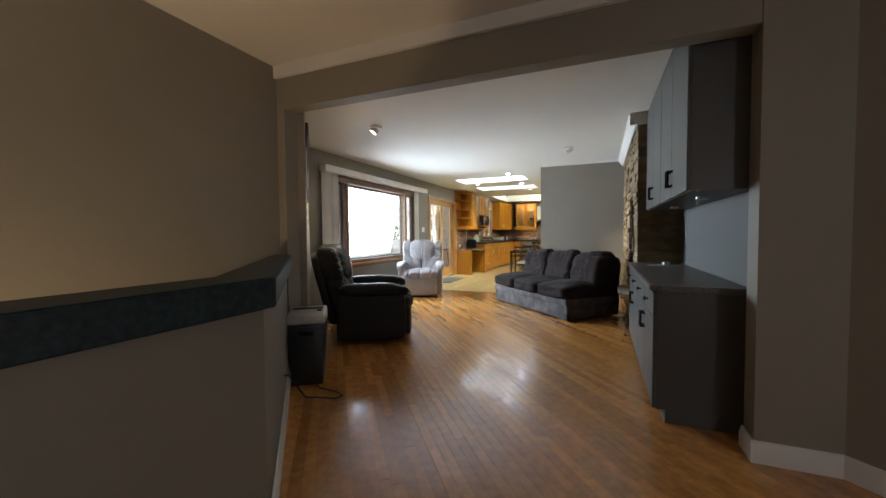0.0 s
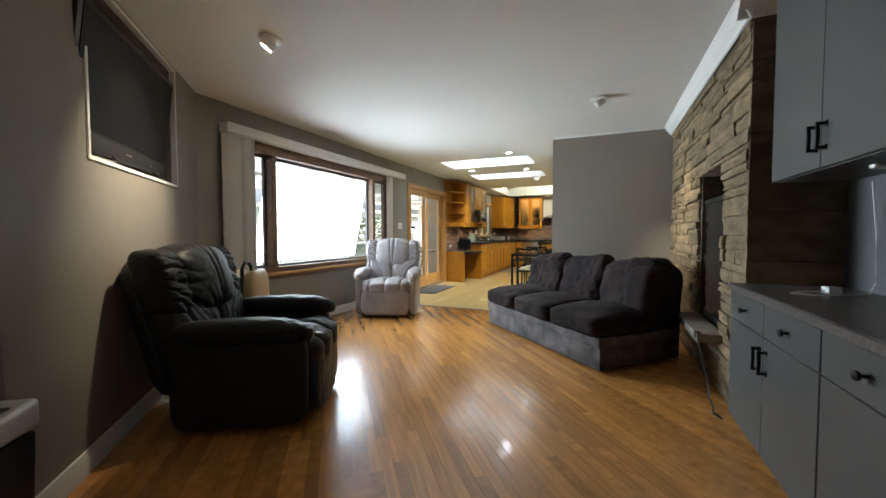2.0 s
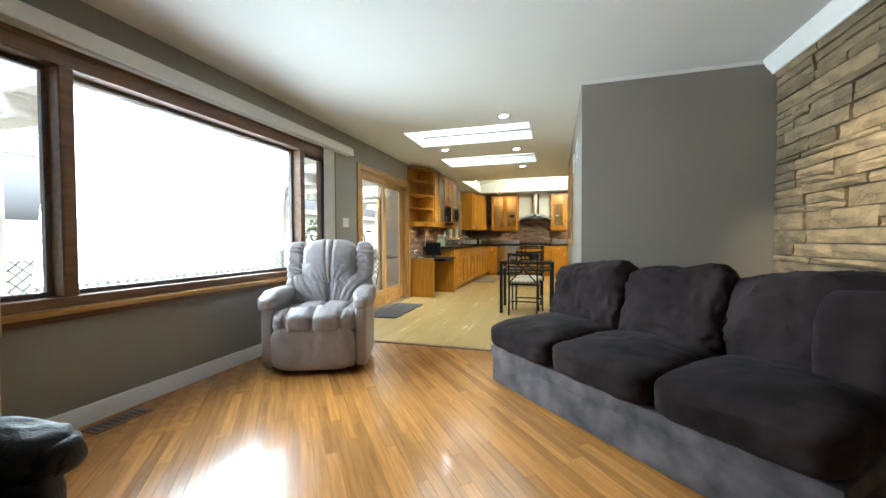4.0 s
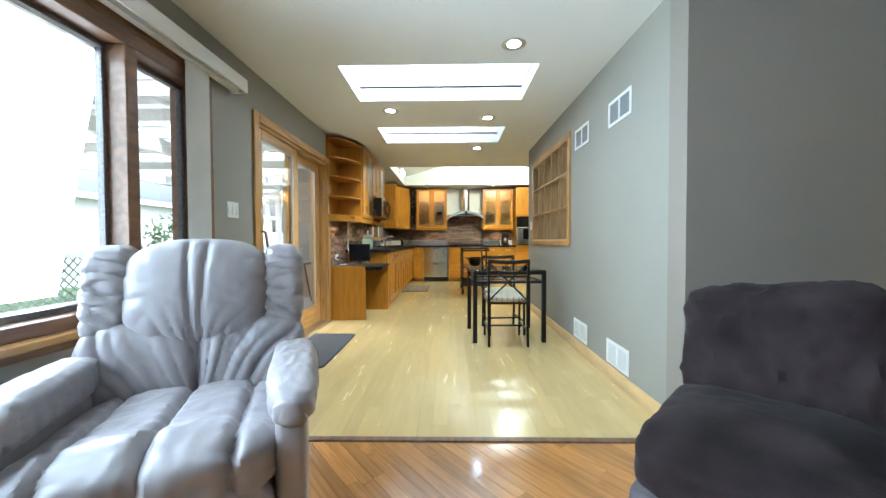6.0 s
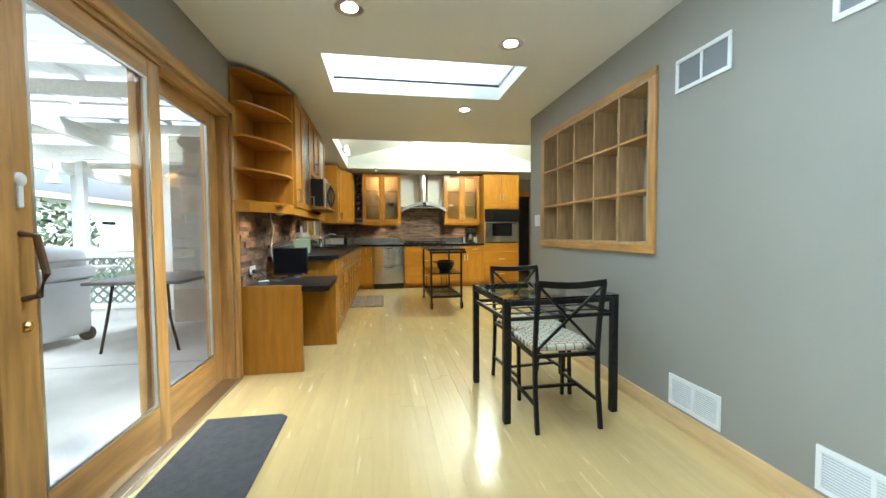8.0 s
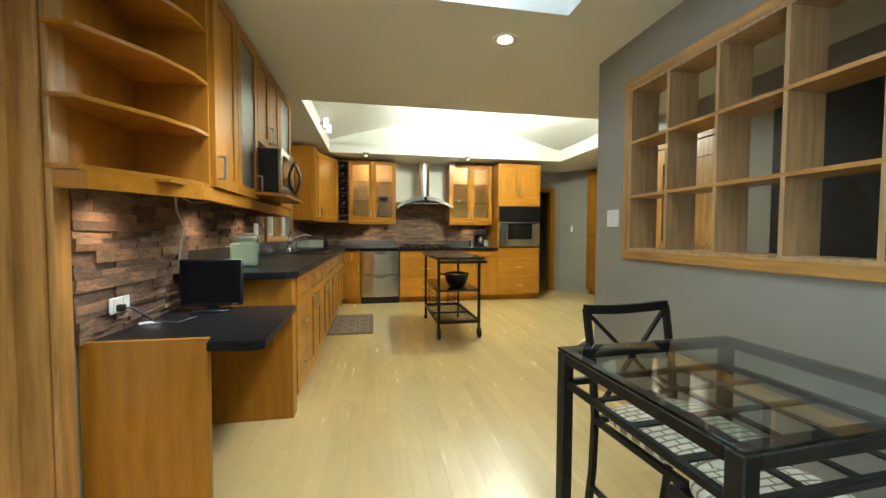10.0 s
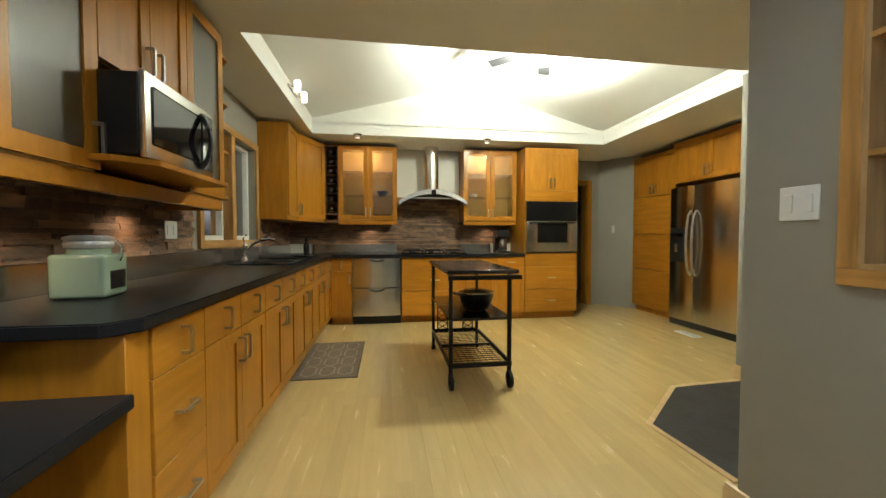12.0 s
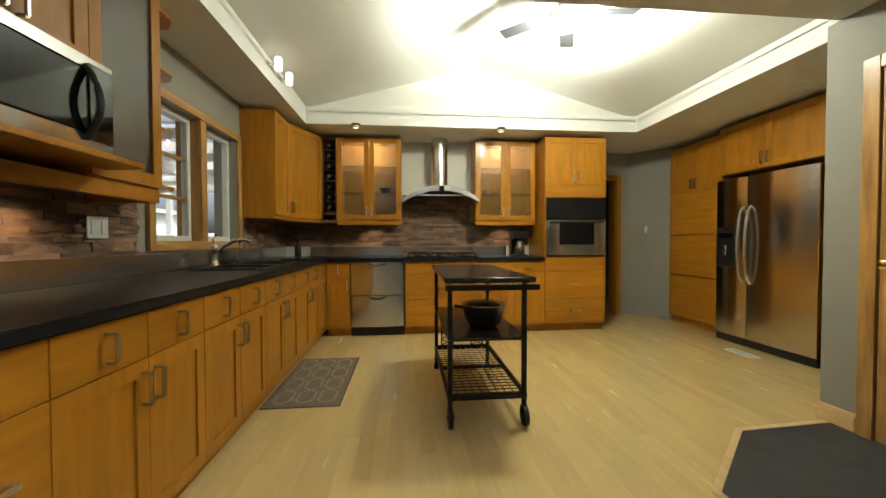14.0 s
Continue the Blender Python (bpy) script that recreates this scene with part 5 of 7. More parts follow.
# shredder by the half wall
sd = thing("paper_shredder", "black paper shredder with a silver top", "shredder", (-1.955, 2.735, 0), 36)
bm = bx(-0.132, 0.132, -0.13, 0.13, 0.0, 0.47, bevel=0.018, seg=2)
for v in bm.verts:
    if v.co.z < 0.2:
        v.co.x *= 0.90
        v.co.y *= 0.92
part("bin", bm, "black", sd)
part("bin_window", bx(-0.05, 0.05, -0.136, -0.129, 0.39, 0.42, bevel=0.002), "black_gloss", sd)
bm = bx(-0.142, 0.142, -0.145, 0.137, 0.475, 0.575, bevel=0.022, seg=3)
for v in bm.verts:
    if v.co.z > 0.52 and v.co.y < -0.05:
        v.co.z -= 0.022
tp_ = part("head", bm, "silver", sd)
part("paper_slot", bx(-0.115, 0.115, 0.01, 0.055, 0.570, 0.5765), "black", tp_)
part("switch", bx(0.075, 0.11, -0.045, -0.02, 0.562, 0.572, bevel=0.002), "black", tp_)
ol = thing("wall_outlet", "white wall outlet on the half wall", "outlet", (-1.645, 2.165, 0.30), -48)
part("plate", bx(-0.035, 0.035, -0.006, 0.001, -0.058, 0.058, bevel=0.002), "plastic_white", ol)
for z in (-0.02, 0.02):
    part("socket", bx(-0.012, 0.012, -0.0075, -0.005, z - 0.013, z + 0.013, bevel=0.002), "plastic_white", ol)
sc = thing("shredder_cord", "black power cord of the shredder on the floor", "cable")
bm = bmesh.new()
tube(bm, [(-1.635, 2.175, 0.28), (-1.62, 2.20, 0.27), (-1.66, 2.30, 0.16), (-1.70, 2.42, 0.03), (-1.62, 2.50, 0.008), (-1.53, 2.52, 0.008), (-1.51, 2.58, 0.008), (-1.60, 2.62, 0.008), (-1.74, 2.62, 0.01), (-1.85, 2.66, 0.03)], 0.005, 6)
part("cord", bm, "black", sc)
# tan case with a dark strap leaning by the window wall
bg = thing("carrying_case", "tan moulded case with black strap standing behind the recliner", "case", (-3.22, 4.78, 0), 30)
for s in (-1, 1):
    part("half_shell", sf((0.085 * s, 0.0, 0.40), (0.06, 0.21, 0.39), 5, 10, 0.003, 4, 60 + s), "tan", bg)
part("strap", bx(-0.03, 0.03, -0.20, 0.20, 0.02, 0.74, bevel=0.01), "black", bg)
bm = bmesh.new()
tube(bm, [(0, -0.11, 0.74), (0, -0.10, 0.81), (0, -0.04, 0.855), (0, 0.04, 0.855), (0, 0.10, 0.81), (0, 0.11, 0.74)], 0.016, 8)
part("handle", bm, "black", bg)
rg = thing("floor_register", "dark floor register by the window wall", "vent", (-3.50, 5.62, 0.0))
part("frame", bx(-0.06, 0.06, -0.15, 0.15, 0.0, 0.006), "brownwood", rg)
for i in range(8):
    part("slot", bx(-0.045, 0.045, -0.13 + 0.034 * i, -0.115 + 0.034 * i, 0.006, 0.0075), "black", rg)


# ---- dining end ----
# sliding patio door in golden oak
PD = tagged(new("door_patio"), "golden oak sliding patio door with two glass panels", "door", kind="structure")
for a in ((8.615, 8.695, 0.0, 2.095), (10.405, 10.485, 0.0, 2.095), (8.695, 10.405, 2.02, 2.095)):
    part("casing", bx(-3.629, -3.605, *a, bevel=0.004), "oakwood" if a[1] - a[0] < 0.2 else "oakwood_h", PD)
for a in ((8.69, 8.715, 0.02, 2.02), (10.385, 10.41, 0.02, 2.02), (8.715, 10.385, 1.995, 2.02)):
    part("jamb", bx(-3.825, -3.63, *a), "oakwood" if a[1] - a[0] < 0.2 else "oakwood_h", PD)
part("track", bx(-3.825, -3.60, 8.69, 10.41, 0.0, 0.03, bevel=0.003), "nickel", PD, "grey metal sill track")


def leaf(x, y0, y1, sw, label):
    th = part("door_leaf", bx(x - 0.02, x + 0.02, y0, y0 + sw, 0.03, 1.995, bevel=0.004), "oakwood", PD, label)
    part("stile", bx(x - 0.02, x + 0.02, y1 - sw, y1, 0.03, 1.995, bevel=0.004), "oakwood", th)
    part("rail", bx(x - 0.02, x + 0.02, y0 + sw, y1 - sw, 1.90, 1.995, bevel=0.003), "oakwood_h", th)
    part("rail", bx(x - 0.02, x + 0.02, y0 + sw, y1 - sw, 0.03, 0.25, bevel=0.003), "oakwood_h", th)
    p = part("pane", bx(x - 0.004, x + 0.004, y0 + sw, y1 - sw, 0.25, 1.90), "glass", th)
    p.visible_shadow = False
    bm = bmesh.new()
    for c in ((y0 + sw, y1 - sw, 0.25, 0.262), (y0 + sw, y1 - sw, 1.888, 1.90), (y0 + sw, y0 + sw + 0.012, 0.262, 1.888), (y1 - sw - 0.012, y1 - sw, 0.262, 1.888)):
        box(bm, x + 0.004, x + 0.018, *c)
    part("glazing_bead", bm, "nickel", th, "pale metal glazing bead")
    return th


lf = leaf(-3.665, 8.70, 9.55, 0.10, "sliding leaf")
leaf(-3.735, 9.47, 10.39, 0.14, "fixed leaf")
bm = bmesh.new()
tube(bm, [(-3.645, 8.75, 0.92), (-3.60, 8.75, 0.93), (-3.585, 8.76, 1.0), (-3.60, 8.75, 1.12), (-3.645, 8.75, 1.13)], 0.011, 8)
part("handle", bm, "brownwood", lf, "brown lever pull")
part("lock", lathe(bmesh.new(), [(0.018, 0.0), (0.018, 0.012), (0.01, 0.02)], 14, (-3.645, 8.75, 0.83), "x"), "brass", lf, "brass lock")
ch = thing("child_lock", "white plastic latch on the patio door stile", "latch", (-3.644, 8.745, 1.30))
part("disc", lathe(bmesh.new(), [(0.022, 0.0), (0.022, 0.012), (0.014, 0.018)], 16, axis="x"), "plastic_white", ch)
part("tongue", bx(0.0, 0.012, -0.012, 0.012, -0.09, 0.0, bevel=0.004), "plastic_white", ch)


def plate(name, label, x, y0, y1, z0, z1, face, gangs):
    """A wall plate with rocker or toggle switches; face is +1 or -1 along x."""
    th = thing(name, label, "switch", (x, (y0 + y1) / 2, (z0 + z1) / 2))
    w, h = (y1 - y0) / 2, (z1 - z0) / 2
    o = sorted((0, 0.007 * face))
    part("plate", bx(o[0], o[1], -w, w, -h, h, bevel=0.002), "plastic_white", th)
    for i in range(gangs):
        c = -w + (2 * i + 1) * w / gangs
        q = sorted((0.006 * face, 0.011 * face))
        part("rocker", bx(q[0], q[1], c - 0.014, c + 0.014, -0.032, 0.032, bevel=0.0015), "plastic_white", th)
    return th


plate("light_switch", "white three-gang switch plate beside the patio door", XW, 8.26, 8.40, 1.215, 1.33, 1, 3)
plate("light_switch", "white two-gang switch plate on the divider wall", XD, 11.18, 11.31, 1.195, 1.315, -1, 2)
plate("wall_outlet", "white double outlet on the slate backsplash", -3.60, 12.61, 12.74, 1.125, 1.235, 1, 2)
plate("wall_outlet", "white double outlet above the desk", -3.60, 10.66, 10.79, 0.79, 0.86, 1, 2)
plate("light_switch", "grey switch plates on the slanting wall", 1.40, 15.76, 15.83, 1.20, 1.32, -1, 1)

# cubby opening in the divider wall
cu = thing("cubby_shelf", "golden oak pigeonhole divider with fifteen openings", "shelf")
Y0, Y1, Z0, Z1 = 9.50, 11.065, 1.04, 2.08
for face, dx in ((XD, -0.022), (XD + 0.16, 0.0)):
    for a in ((Y0 - 0.055, Y1 + 0.055, Z0 - 0.055, Z0), (Y0 - 0.055, Y1 + 0.055, Z1, Z1 + 0.055), (Y0 - 0.055, Y0, Z0, Z1), (Y1, Y1 + 0.055, Z0, Z1)):
        part("casing", bx(face + dx, face + dx + 0.022, *a, bevel=0.003), "oakwood" if a[1] - a[0] < 0.2 else "oakwood_h", cu)
for a in ((Y0, Y1, Z0, Z0 + 0.016), (Y0, Y1, Z1 - 0.016, Z1), (Y0, Y0 + 0.016, Z0 + 0.016, Z1 - 0.016), (Y1 - 0.016, Y1, Z0 + 0.016, Z1 - 0.016)):
    part("liner", bx(XD - 0.018, XD + 0.178, *a), "pale_oak", cu)
for i in range(1, 5):
    y = Y0 + (Y1 - Y0) * i / 5
    part("upright", bx(XD - 0.016, XD + 0.176, y - 0.009, y + 0.009, Z0 + 0.016, Z1 - 0.016), "pale_oak", cu)
for i in range(1, 3):
    z = Z0 + (Z1 - Z0) * i / 3
    part("shelf", bx(XD - 0.020, XD + 0.176, Y0 + 0.016, Y1 - 0.016, z - 0.009, z + 0.009), "oakwood_h", cu)


def grille(y0, y1, z0, z1, label):
    th = thing("wall_vent", label, "vent", (XD, 0, 0), 0, "white wall vents")
    t = 0.022
    bm = bmesh.new()
    ym = (y0 + y1) / 2
    for a in ((y0, y1, z0, z0 + t), (y0, y1, z1 - t, z1), (y0, y0 + t, z0 + t, z1 - t), (y1 - t, y1, z0 + t, z1 - t), (ym - 0.008, ym + 0.008, z0 + t, z1 - t)):
        box(bm, -0.009, 0.0, *a, 0.002)
    part("frame", bm, "white", th)
    part("backing", bx(-0.001, 0.0, y0 + t, y1 - t, z0 + t, z1 - t), "vent_back" if z0 < 1 else "vent_grey", th)
    n = 12
    for i in range(n):
        z = z0 + t + (z1 - z0 - 2 * t) * (i + 0.5) / n
        bm = bmesh.new()
        box(bm, -0.004, -0.002, y0 + t, y1 - t, z - 0.0022, z + 0.0022)
        part("slat", bm, "white" if z0 < 1 else "vent_slat", th, flat=True)


grille(8.19, 8.545, 1.895, 2.08, "white two-part air grille high on the wall")
grille(8.955, 9.305, 1.905, 2.09, "white two-part air grille high on the wall")
grille(8.195, 8.55, 0.11, 0.29, "white two-part air grille above the baseboard")
grille(8.97, 9.315, 0.11, 0.29, "white two-part air grille above the baseboard")

# floor mat at the patio door
mt = thing("door_mat", "charcoal rubber mat at the patio door", "mat")
part("sheet", prism(bmesh.new(), [(-3.57, 8.66), (-3.14, 8.66), (-3.10, 8.70), (-3.10, 9.74), (-3.14, 9.78), (-3.57, 9.78)], 0.001, 0.012, 0.004), "mat_grey", mt)

# glass table
tb = thing("dining_table", "square black iron dining table with a glass top", "table", (-1.465, 9.775, 0), 2.5)
for x in (-0.352, 0.352):
    for y in (-0.312, 0.312):
        part("leg", bx(x - 0.021, x + 0.021, y - 0.021, y + 0.021, 0.0, 0.728, bevel=0.004), "black_iron", tb)
for s in (-1, 1):
    part("top_rail", bx(-0.331, 0.331, s * 0.312 - 0.02, s * 0.312 + 0.02, 0.695, 0.728, bevel=0.003), "black_iron", tb)
    part("top_rail", bx(s * 0.352 - 0.02, s * 0.352 + 0.02, -0.291, 0.291, 0.695, 0.728, bevel=0.003), "black_iron", tb)
    part("lower_rail", bx(-0.331, 0.331, s * 0.312 - 0.010, s * 0.312 + 0.010, 0.605, 0.628, bevel=0.003), "black_iron", tb)
    part("lower_rail", bx(s * 0.352 - 0.010, s * 0.352 + 0.010, -0.291, 0.291, 0.605, 0.628, bevel=0.003), "black_iron", tb)
for u in (-0.16, 0.0, 0.16):
    part("lattice_bar", bx(u - 0.012, u + 0.012, -0.302, 0.302, 0.607, 0.613), "black_iron", tb)
    part("lattice_bar", bx(-0.342, 0.342, u - 0.012, u + 0.012, 0.6135, 0.6195), "black_iron", tb)
gt = part("glass_top", bx(-0.374, 0.374, -0.334, 0.334, 0.729, 0.739, bevel=0.003), "table_glass", tb)
gt.visible_shadow = False


def chair(place, turn):
    """An iron chair; the front faces -y in its own space, the back is at +y."""
    th = thing("dining_chair", "black iron dining chair with crossed back and patterned cushion", "chair", place, turn, "chairs at the glass table")
    for x in (-0.19, 0.19):
        bm = bmesh.new()
        tube(bm, [(x, 0.265, 0.0), (x, 0.235, 0.22), (x, 0.225, 0.43), (x, 0.245, 0.62), (x * 1.02, 0.285, 0.845)], 0, flat=(0.011, 0.011))
        part("back_post", bm, "black_iron", th)
        bm = bmesh.new()
        tube(bm, [(x * 1.0, -0.205, 0.0), (x, -0.19, 0.43)], 0, flat=(0.010, 0.010))
        part("leg", bm, "black_iron", th)
        part("side_rail", bx(x - 0.010, x + 0.010, -0.19, 0.225, 0.415, 0.437), "black_iron", th)
        part("side_stretcher", bx(x - 0.008, x + 0.008, -0.20, 0.235, 0.145, 0.163), "black_iron", th)
    bm = bmesh.new()
    tube(bm, [(-0.20 + 0.04 * i, 0.285 + 0.018 * math.sin(math.pi * i / 10), 0.845 - 0.012 * math.sin(math.pi * i / 10)) for i in range(11)], 0, flat=(0.010, 0.018))
    part("top_rail", bm, "black_iron", th)
    for s in (-1, 1):
        bm = bmesh.new()
        tube(bm, [(s * 0.185, 0.228, 0.455), (0.0, 0.252, 0.64), (-s * 0.185, 0.283, 0.825)], 0, flat=(0.007, 0.007))
        part("cross_bar", bm, "black_iron", th)
    part("seat_rail", bx(-0.19, 0.19, -0.20, -0.18, 0.415, 0.437), "black_iron", th)
    part("seat_rail", bx(-0.19, 0.19, 0.215, 0.235, 0.415, 0.437), "black_iron", th)
    part("stretcher", bx(-0.19, 0.19, -0.01, 0.01, 0.146, 0.162), "black_iron", th)
    part("cushion", sf((0, 0.012, 0.462), (0.196, 0.205, 0.027), 4, 12, 0.002, 5, 3), "cushion", th, "cream cushion with a brown net pattern")
    return th


c1 = chair((-1.487, 9.56, 0), 180)
copy_thing(c1, pose(-1.45, 9.945, 0, 0, 0, 5))

# downlights in the ceiling
pl = None
for x, y in ((-1.61, 8.29), (-2.68, 9.61), (-1.63, 9.87), (-1.65, 11.25)):
    if pl:
        copy_thing(pl, pose(x, y, CEIL))
        continue
    pl = thing("downlight_fixture", "lit recessed downlight with a bright metal ring", "downlight", (x, y, CEIL), 0, "recessed downlights")
    part("ring", lathe(bmesh.new(), [(0.085, 0.0), (0.085, -0.004), (0.075, -0.008), (0.068, -0.006), (0.047, -0.001)], 28), "nickel", pl)
    part("lens", lathe(bmesh.new(), [(0.046, -0.0015), (0.02, -0.0035)], 24), "pot_lens", pl)

# ---- kitchen, loose things ----
cart = thing("kitchen_cart", "black iron kitchen cart on wheels with grid shelf", "cart", (-1.585, 13.36, 0))
for x in (-0.225, 0.225):
    for y in (-0.52, 0.52):
        part("post", bx(x - 0.014, x + 0.014, y - 0.014, y + 0.014, 0.10 if y < 0 else 0.06, 0.868, bevel=0.003), "black_iron", cart)
part("top", bx(-0.265, 0.265, -0.62, 0.56, 0.868, 0.900, bevel=0.005), "cart_top", cart, "dark glossy top")
bm = bmesh.new()
tube(bm, [(-0.225, -0.52, 0.845), (-0.225, -0.645, 0.845)], 0, flat=(0.008, 0.012))
tube(bm, [(0.225, -0.52, 0.845), (0.225, -0.645, 0.845)], 0, flat=(0.008, 0.012))
tube(bm, [(-0.265, -0.645, 0.848), (0.275, -0.645, 0.848)], 0, flat=(0.010, 0.016))
part("handle_bar", bm, "black_iron", cart)
part("middle_shelf", bx(-0.24, 0.24, -0.535, 0.535, 0.515, 0.535, bevel=0.003), "cart_top", cart)
for s in (-1, 1):
    part("shelf_rim", bx(-0.24, 0.24, s * 0.53 - 0.012, s * 0.53 + 0.012, 0.165, 0.200, bevel=0.003), "black_iron", cart)
    part("shelf_rim", bx(s * 0.232 - 0.010, s * 0.232 + 0.010, -0.518, 0.518, 0.165, 0.200, bevel=0.003), "black_iron", cart)
part("shelf_rim", bx(-0.222, 0.222, -0.010, 0.010, 0.17, 0.19), "black_iron", cart)
for i in range(1, 9):
    part("grid_bar", bx(-0.222 + 0.0493 * i - 0.0025, -0.222 + 0.0493 * i + 0.0025, -0.518, 0.518, 0.1795, 0.1845), "black_iron", cart)
for i in range(1, 20):
    part("grid_bar", bx(-0.222, 0.222, -0.518 + 0.0518 * i - 0.0025, -0.518 + 0.0518 * i + 0.0025, 0.1745, 0.1795), "black_iron", cart)
bm = bmesh.new()
for x in (-0.13, 0.13):
    for k in range(5):
        a = k / 5 * 0.28 + 0.20
        tube(bm, [(x - 0.05, 0.52, a), (x + 0.05, 0.52, a + 0.056)], 0.004, 6)
        tube(bm, [(x + 0.05, 0.52, a), (x - 0.05, 0.52, a + 0.056)], 0.004, 6)
    for dx in (-0.05, 0.05):
        tube(bm, [(x + dx, 0.52, 0.19), (x + dx, 0.52, 0.515)], 0.006, 6)
part("back_lattice", bm, "black_iron", cart)
for x in (-0.225, 0.225):
    wh = part("wheel", lathe(bmesh.new(), [(0.050, -0.013), (0.060, -0.013), (0.062, 0.0), (0.060, 0.013), (0.050, 0.013), (0.046, 0.0), (0.050, -0.013)], 28, (x, -0.535, 0.062), "x"), "black_iron", cart)
    for k in range(6):
        a = k * math.pi / 3
        bm = bmesh.new()
        tube(bm, [(x, -0.535, 0.062), (x, -0.535 + 0.048 * math.cos(a), 0.062 + 0.048 * math.sin(a))], 0.004, 6)
        part("spoke", bm, "black_iron", wh)
    part("hub", lathe(bmesh.new(), [(0.010, -0.02), (0.013, -0.012), (0.013, 0.012), (0.010, 0.02)], 14, (x, -0.535, 0.062), "x"), "black_iron", wh)
    bm = bmesh.new()
    tube(bm, [(x, -0.52, 0.17), (x, -0.545, 0.12), (x + 0.018, -0.54, 0.062)], 0, flat=(0.006, 0.010))
    part("fork", bm, "black_iron", cart)
    part("foot", lathe(bmesh.new(), [(0.020, 0.0), (0.022, 0.02), (0.014, 0.05), (0.014, 0.07)], 14, (x, 0.52, 0)), "black_iron", cart)
pot = thing("stock_pot", "black enamel pot with lid on the cart shelf", "pot", (-1.55, 13.12, 0.535))
part("vessel", lathe(bmesh.new(), [(0.07, 0.0), (0.10, 0.02), (0.13, 0.08), (0.145, 0.145), (0.150, 0.15), (0.140, 0.15), (0.12, 0.08), (0.06, 0.02)], 28), "black", pot)
part("lid", lathe(bmesh.new(), [(0.148, 0.151), (0.148, 0.158), (0.10, 0.172), (0.02, 0.178)], 28), "steel_h", pot)
bm = bmesh.new()
tube(bm, [(-0.12, -0.07, 0.14), (-0.17, -0.11, 0.155), (-0.21, -0.14, 0.165)], 0.012, 8)
part("handle", bm, "black", pot)
# rug with a trellis
rug = thing("kitchen_rug", "brown rug with a pale trellis pattern and dark border", "rug", (-2.775, 13.72, 0.0))
part("field", bx(-0.255, 0.255, -0.52, 0.52, 0.001, 0.008, bevel=0.003), "rug_brown", rug)
part("border", bx(-0.262, 0.262, -0.527, 0.527, 0.0008, 0.005), "rug_dark", rug)
for i in range(-1, 2):
    for s in (-1, 1):
        bm = bmesh.new()
        pts = []
        for k in range(49):
            y = -0.47 + 0.94 * k / 48
            ph = (y / 0.235) * math.pi
            pts.append((max(-0.225, min(0.225, i * 0.15 + s * 0.068 * math.sin(ph) + s * 0.014 * math.sin(3 * ph))), y, 0.0085))
        tube(bm, pts, 0, flat=(0.006, 0.0008))
        part("trellis_line", bm, "rug_pale", rug)
# slate inset at the foyer
sl = tagged(thing("floor_slate", "charcoal slate entry floor let into the maple boards", "floor"), kind="structure")
part("slab", prism(bmesh.new(), [(-0.68, 11.70), (-0.70, 12.14), (-0.13, 12.62), (0.495, 12.66), (0.495, 9.0), (-0.68, 9.0)], 0.0005, 0.007), "slate_floor", sl)
bm = bmesh.new()
tube(bm, [(-0.68, 11.60, 0.004), (-0.71, 12.15, 0.004), (-0.14, 12.635, 0.004), (0.48, 12.675, 0.004)], 0, flat=(0.018, 0.005))
part("edge_strip", bm, "maple_trim", sl)
fr_ = thing("floor_register", "white floor register before the refrigerator", "vent", (1.20, 14.0, 0.0))
part("frame", bx(-0.055, 0.055, -0.15, 0.15, 0.0008, 0.006), "plastic_white", fr_)
for i in range(9):
    part("slot", bx(-0.042, 0.042, -0.135 + 0.03 * i, -0.122 + 0.03 * i, 0.006, 0.0072), "vent_grey", fr_)
# foyer door and doorway casings
fd = tagged(thing("door_foyer", "honey oak panel door in its casing", "door", (0.50, 12.04, 0)), kind="structure")
part("slab", bx(-0.012, 0.0, -0.40, 0.40, 0.01, 2.03), "oakwood", fd)
for c, z0, z1 in ((-0.18, 0.2, 0.9), (0.18, 0.2, 0.9), (-0.18, 1.05, 1.9), (0.18, 1.05, 1.9)):
    bm = framed(c - 0.14, c + 0.14, z0, z1, 0.0, 0.03, 0.012)
    bm.transform(Matrix.Translation((-0.012, 0, 0)) @ Matrix.Rotation(math.radians(-90), 4, "Z"))
    part("door_panel", bm, "oakwood", fd)
for a in ((-0.49, -0.41, 0, 2.11), (0.41, 0.49, 0, 2.11), (-0.41, 0.41, 2.04, 2.11)):
    part("casing", bx(-0.022, 0.0, *a, bevel=0.003), "oakwood", fd)
part("knob", lathe(bmesh.new(), [(0.012, -0.012), (0.012, -0.05), (0.028, -0.06), (0.026, -0.08), (0.012, -0.088)], 16, (0, 0.34, 0.98), "x"), "brass", fd)
dc = tagged(thing("doorway_casing", "honey oak casing round the far doorway", "door casing", (0, 16.02, 0)), kind="structure")
for a in ((1.06, 1.14, 0, 2.08), (0.372, 1.06, 2.0, 2.08)):
    part("casing", bx(a[0], a[1], -0.02, 0.0, a[2], a[3], bevel=0.003), "cab", dc)
part("jamb", bx(1.04, 1.06, 0.0, 0.14, 0, 2.0), "cab", dc)
bk = thing("foyer_curtain", "tall black panel with a glass lantern in the foyer", "panel", (0.50, 10.95, 0))
part("panel", bx(-0.03, 0.0, -0.62, 0.28, 0.3, 2.15, bevel=0.004), "black", bk)
ln = thing("wall_lantern", "small clear glass wall lantern with a chrome top", "lantern", (0.40, 10.90, 1.30))
part("jar", lathe(bmesh.new(), [(0.04, 0.0), (0.045, 0.01), (0.045, 0.17), (0.035, 0.19)], 20), "frosted", ln)
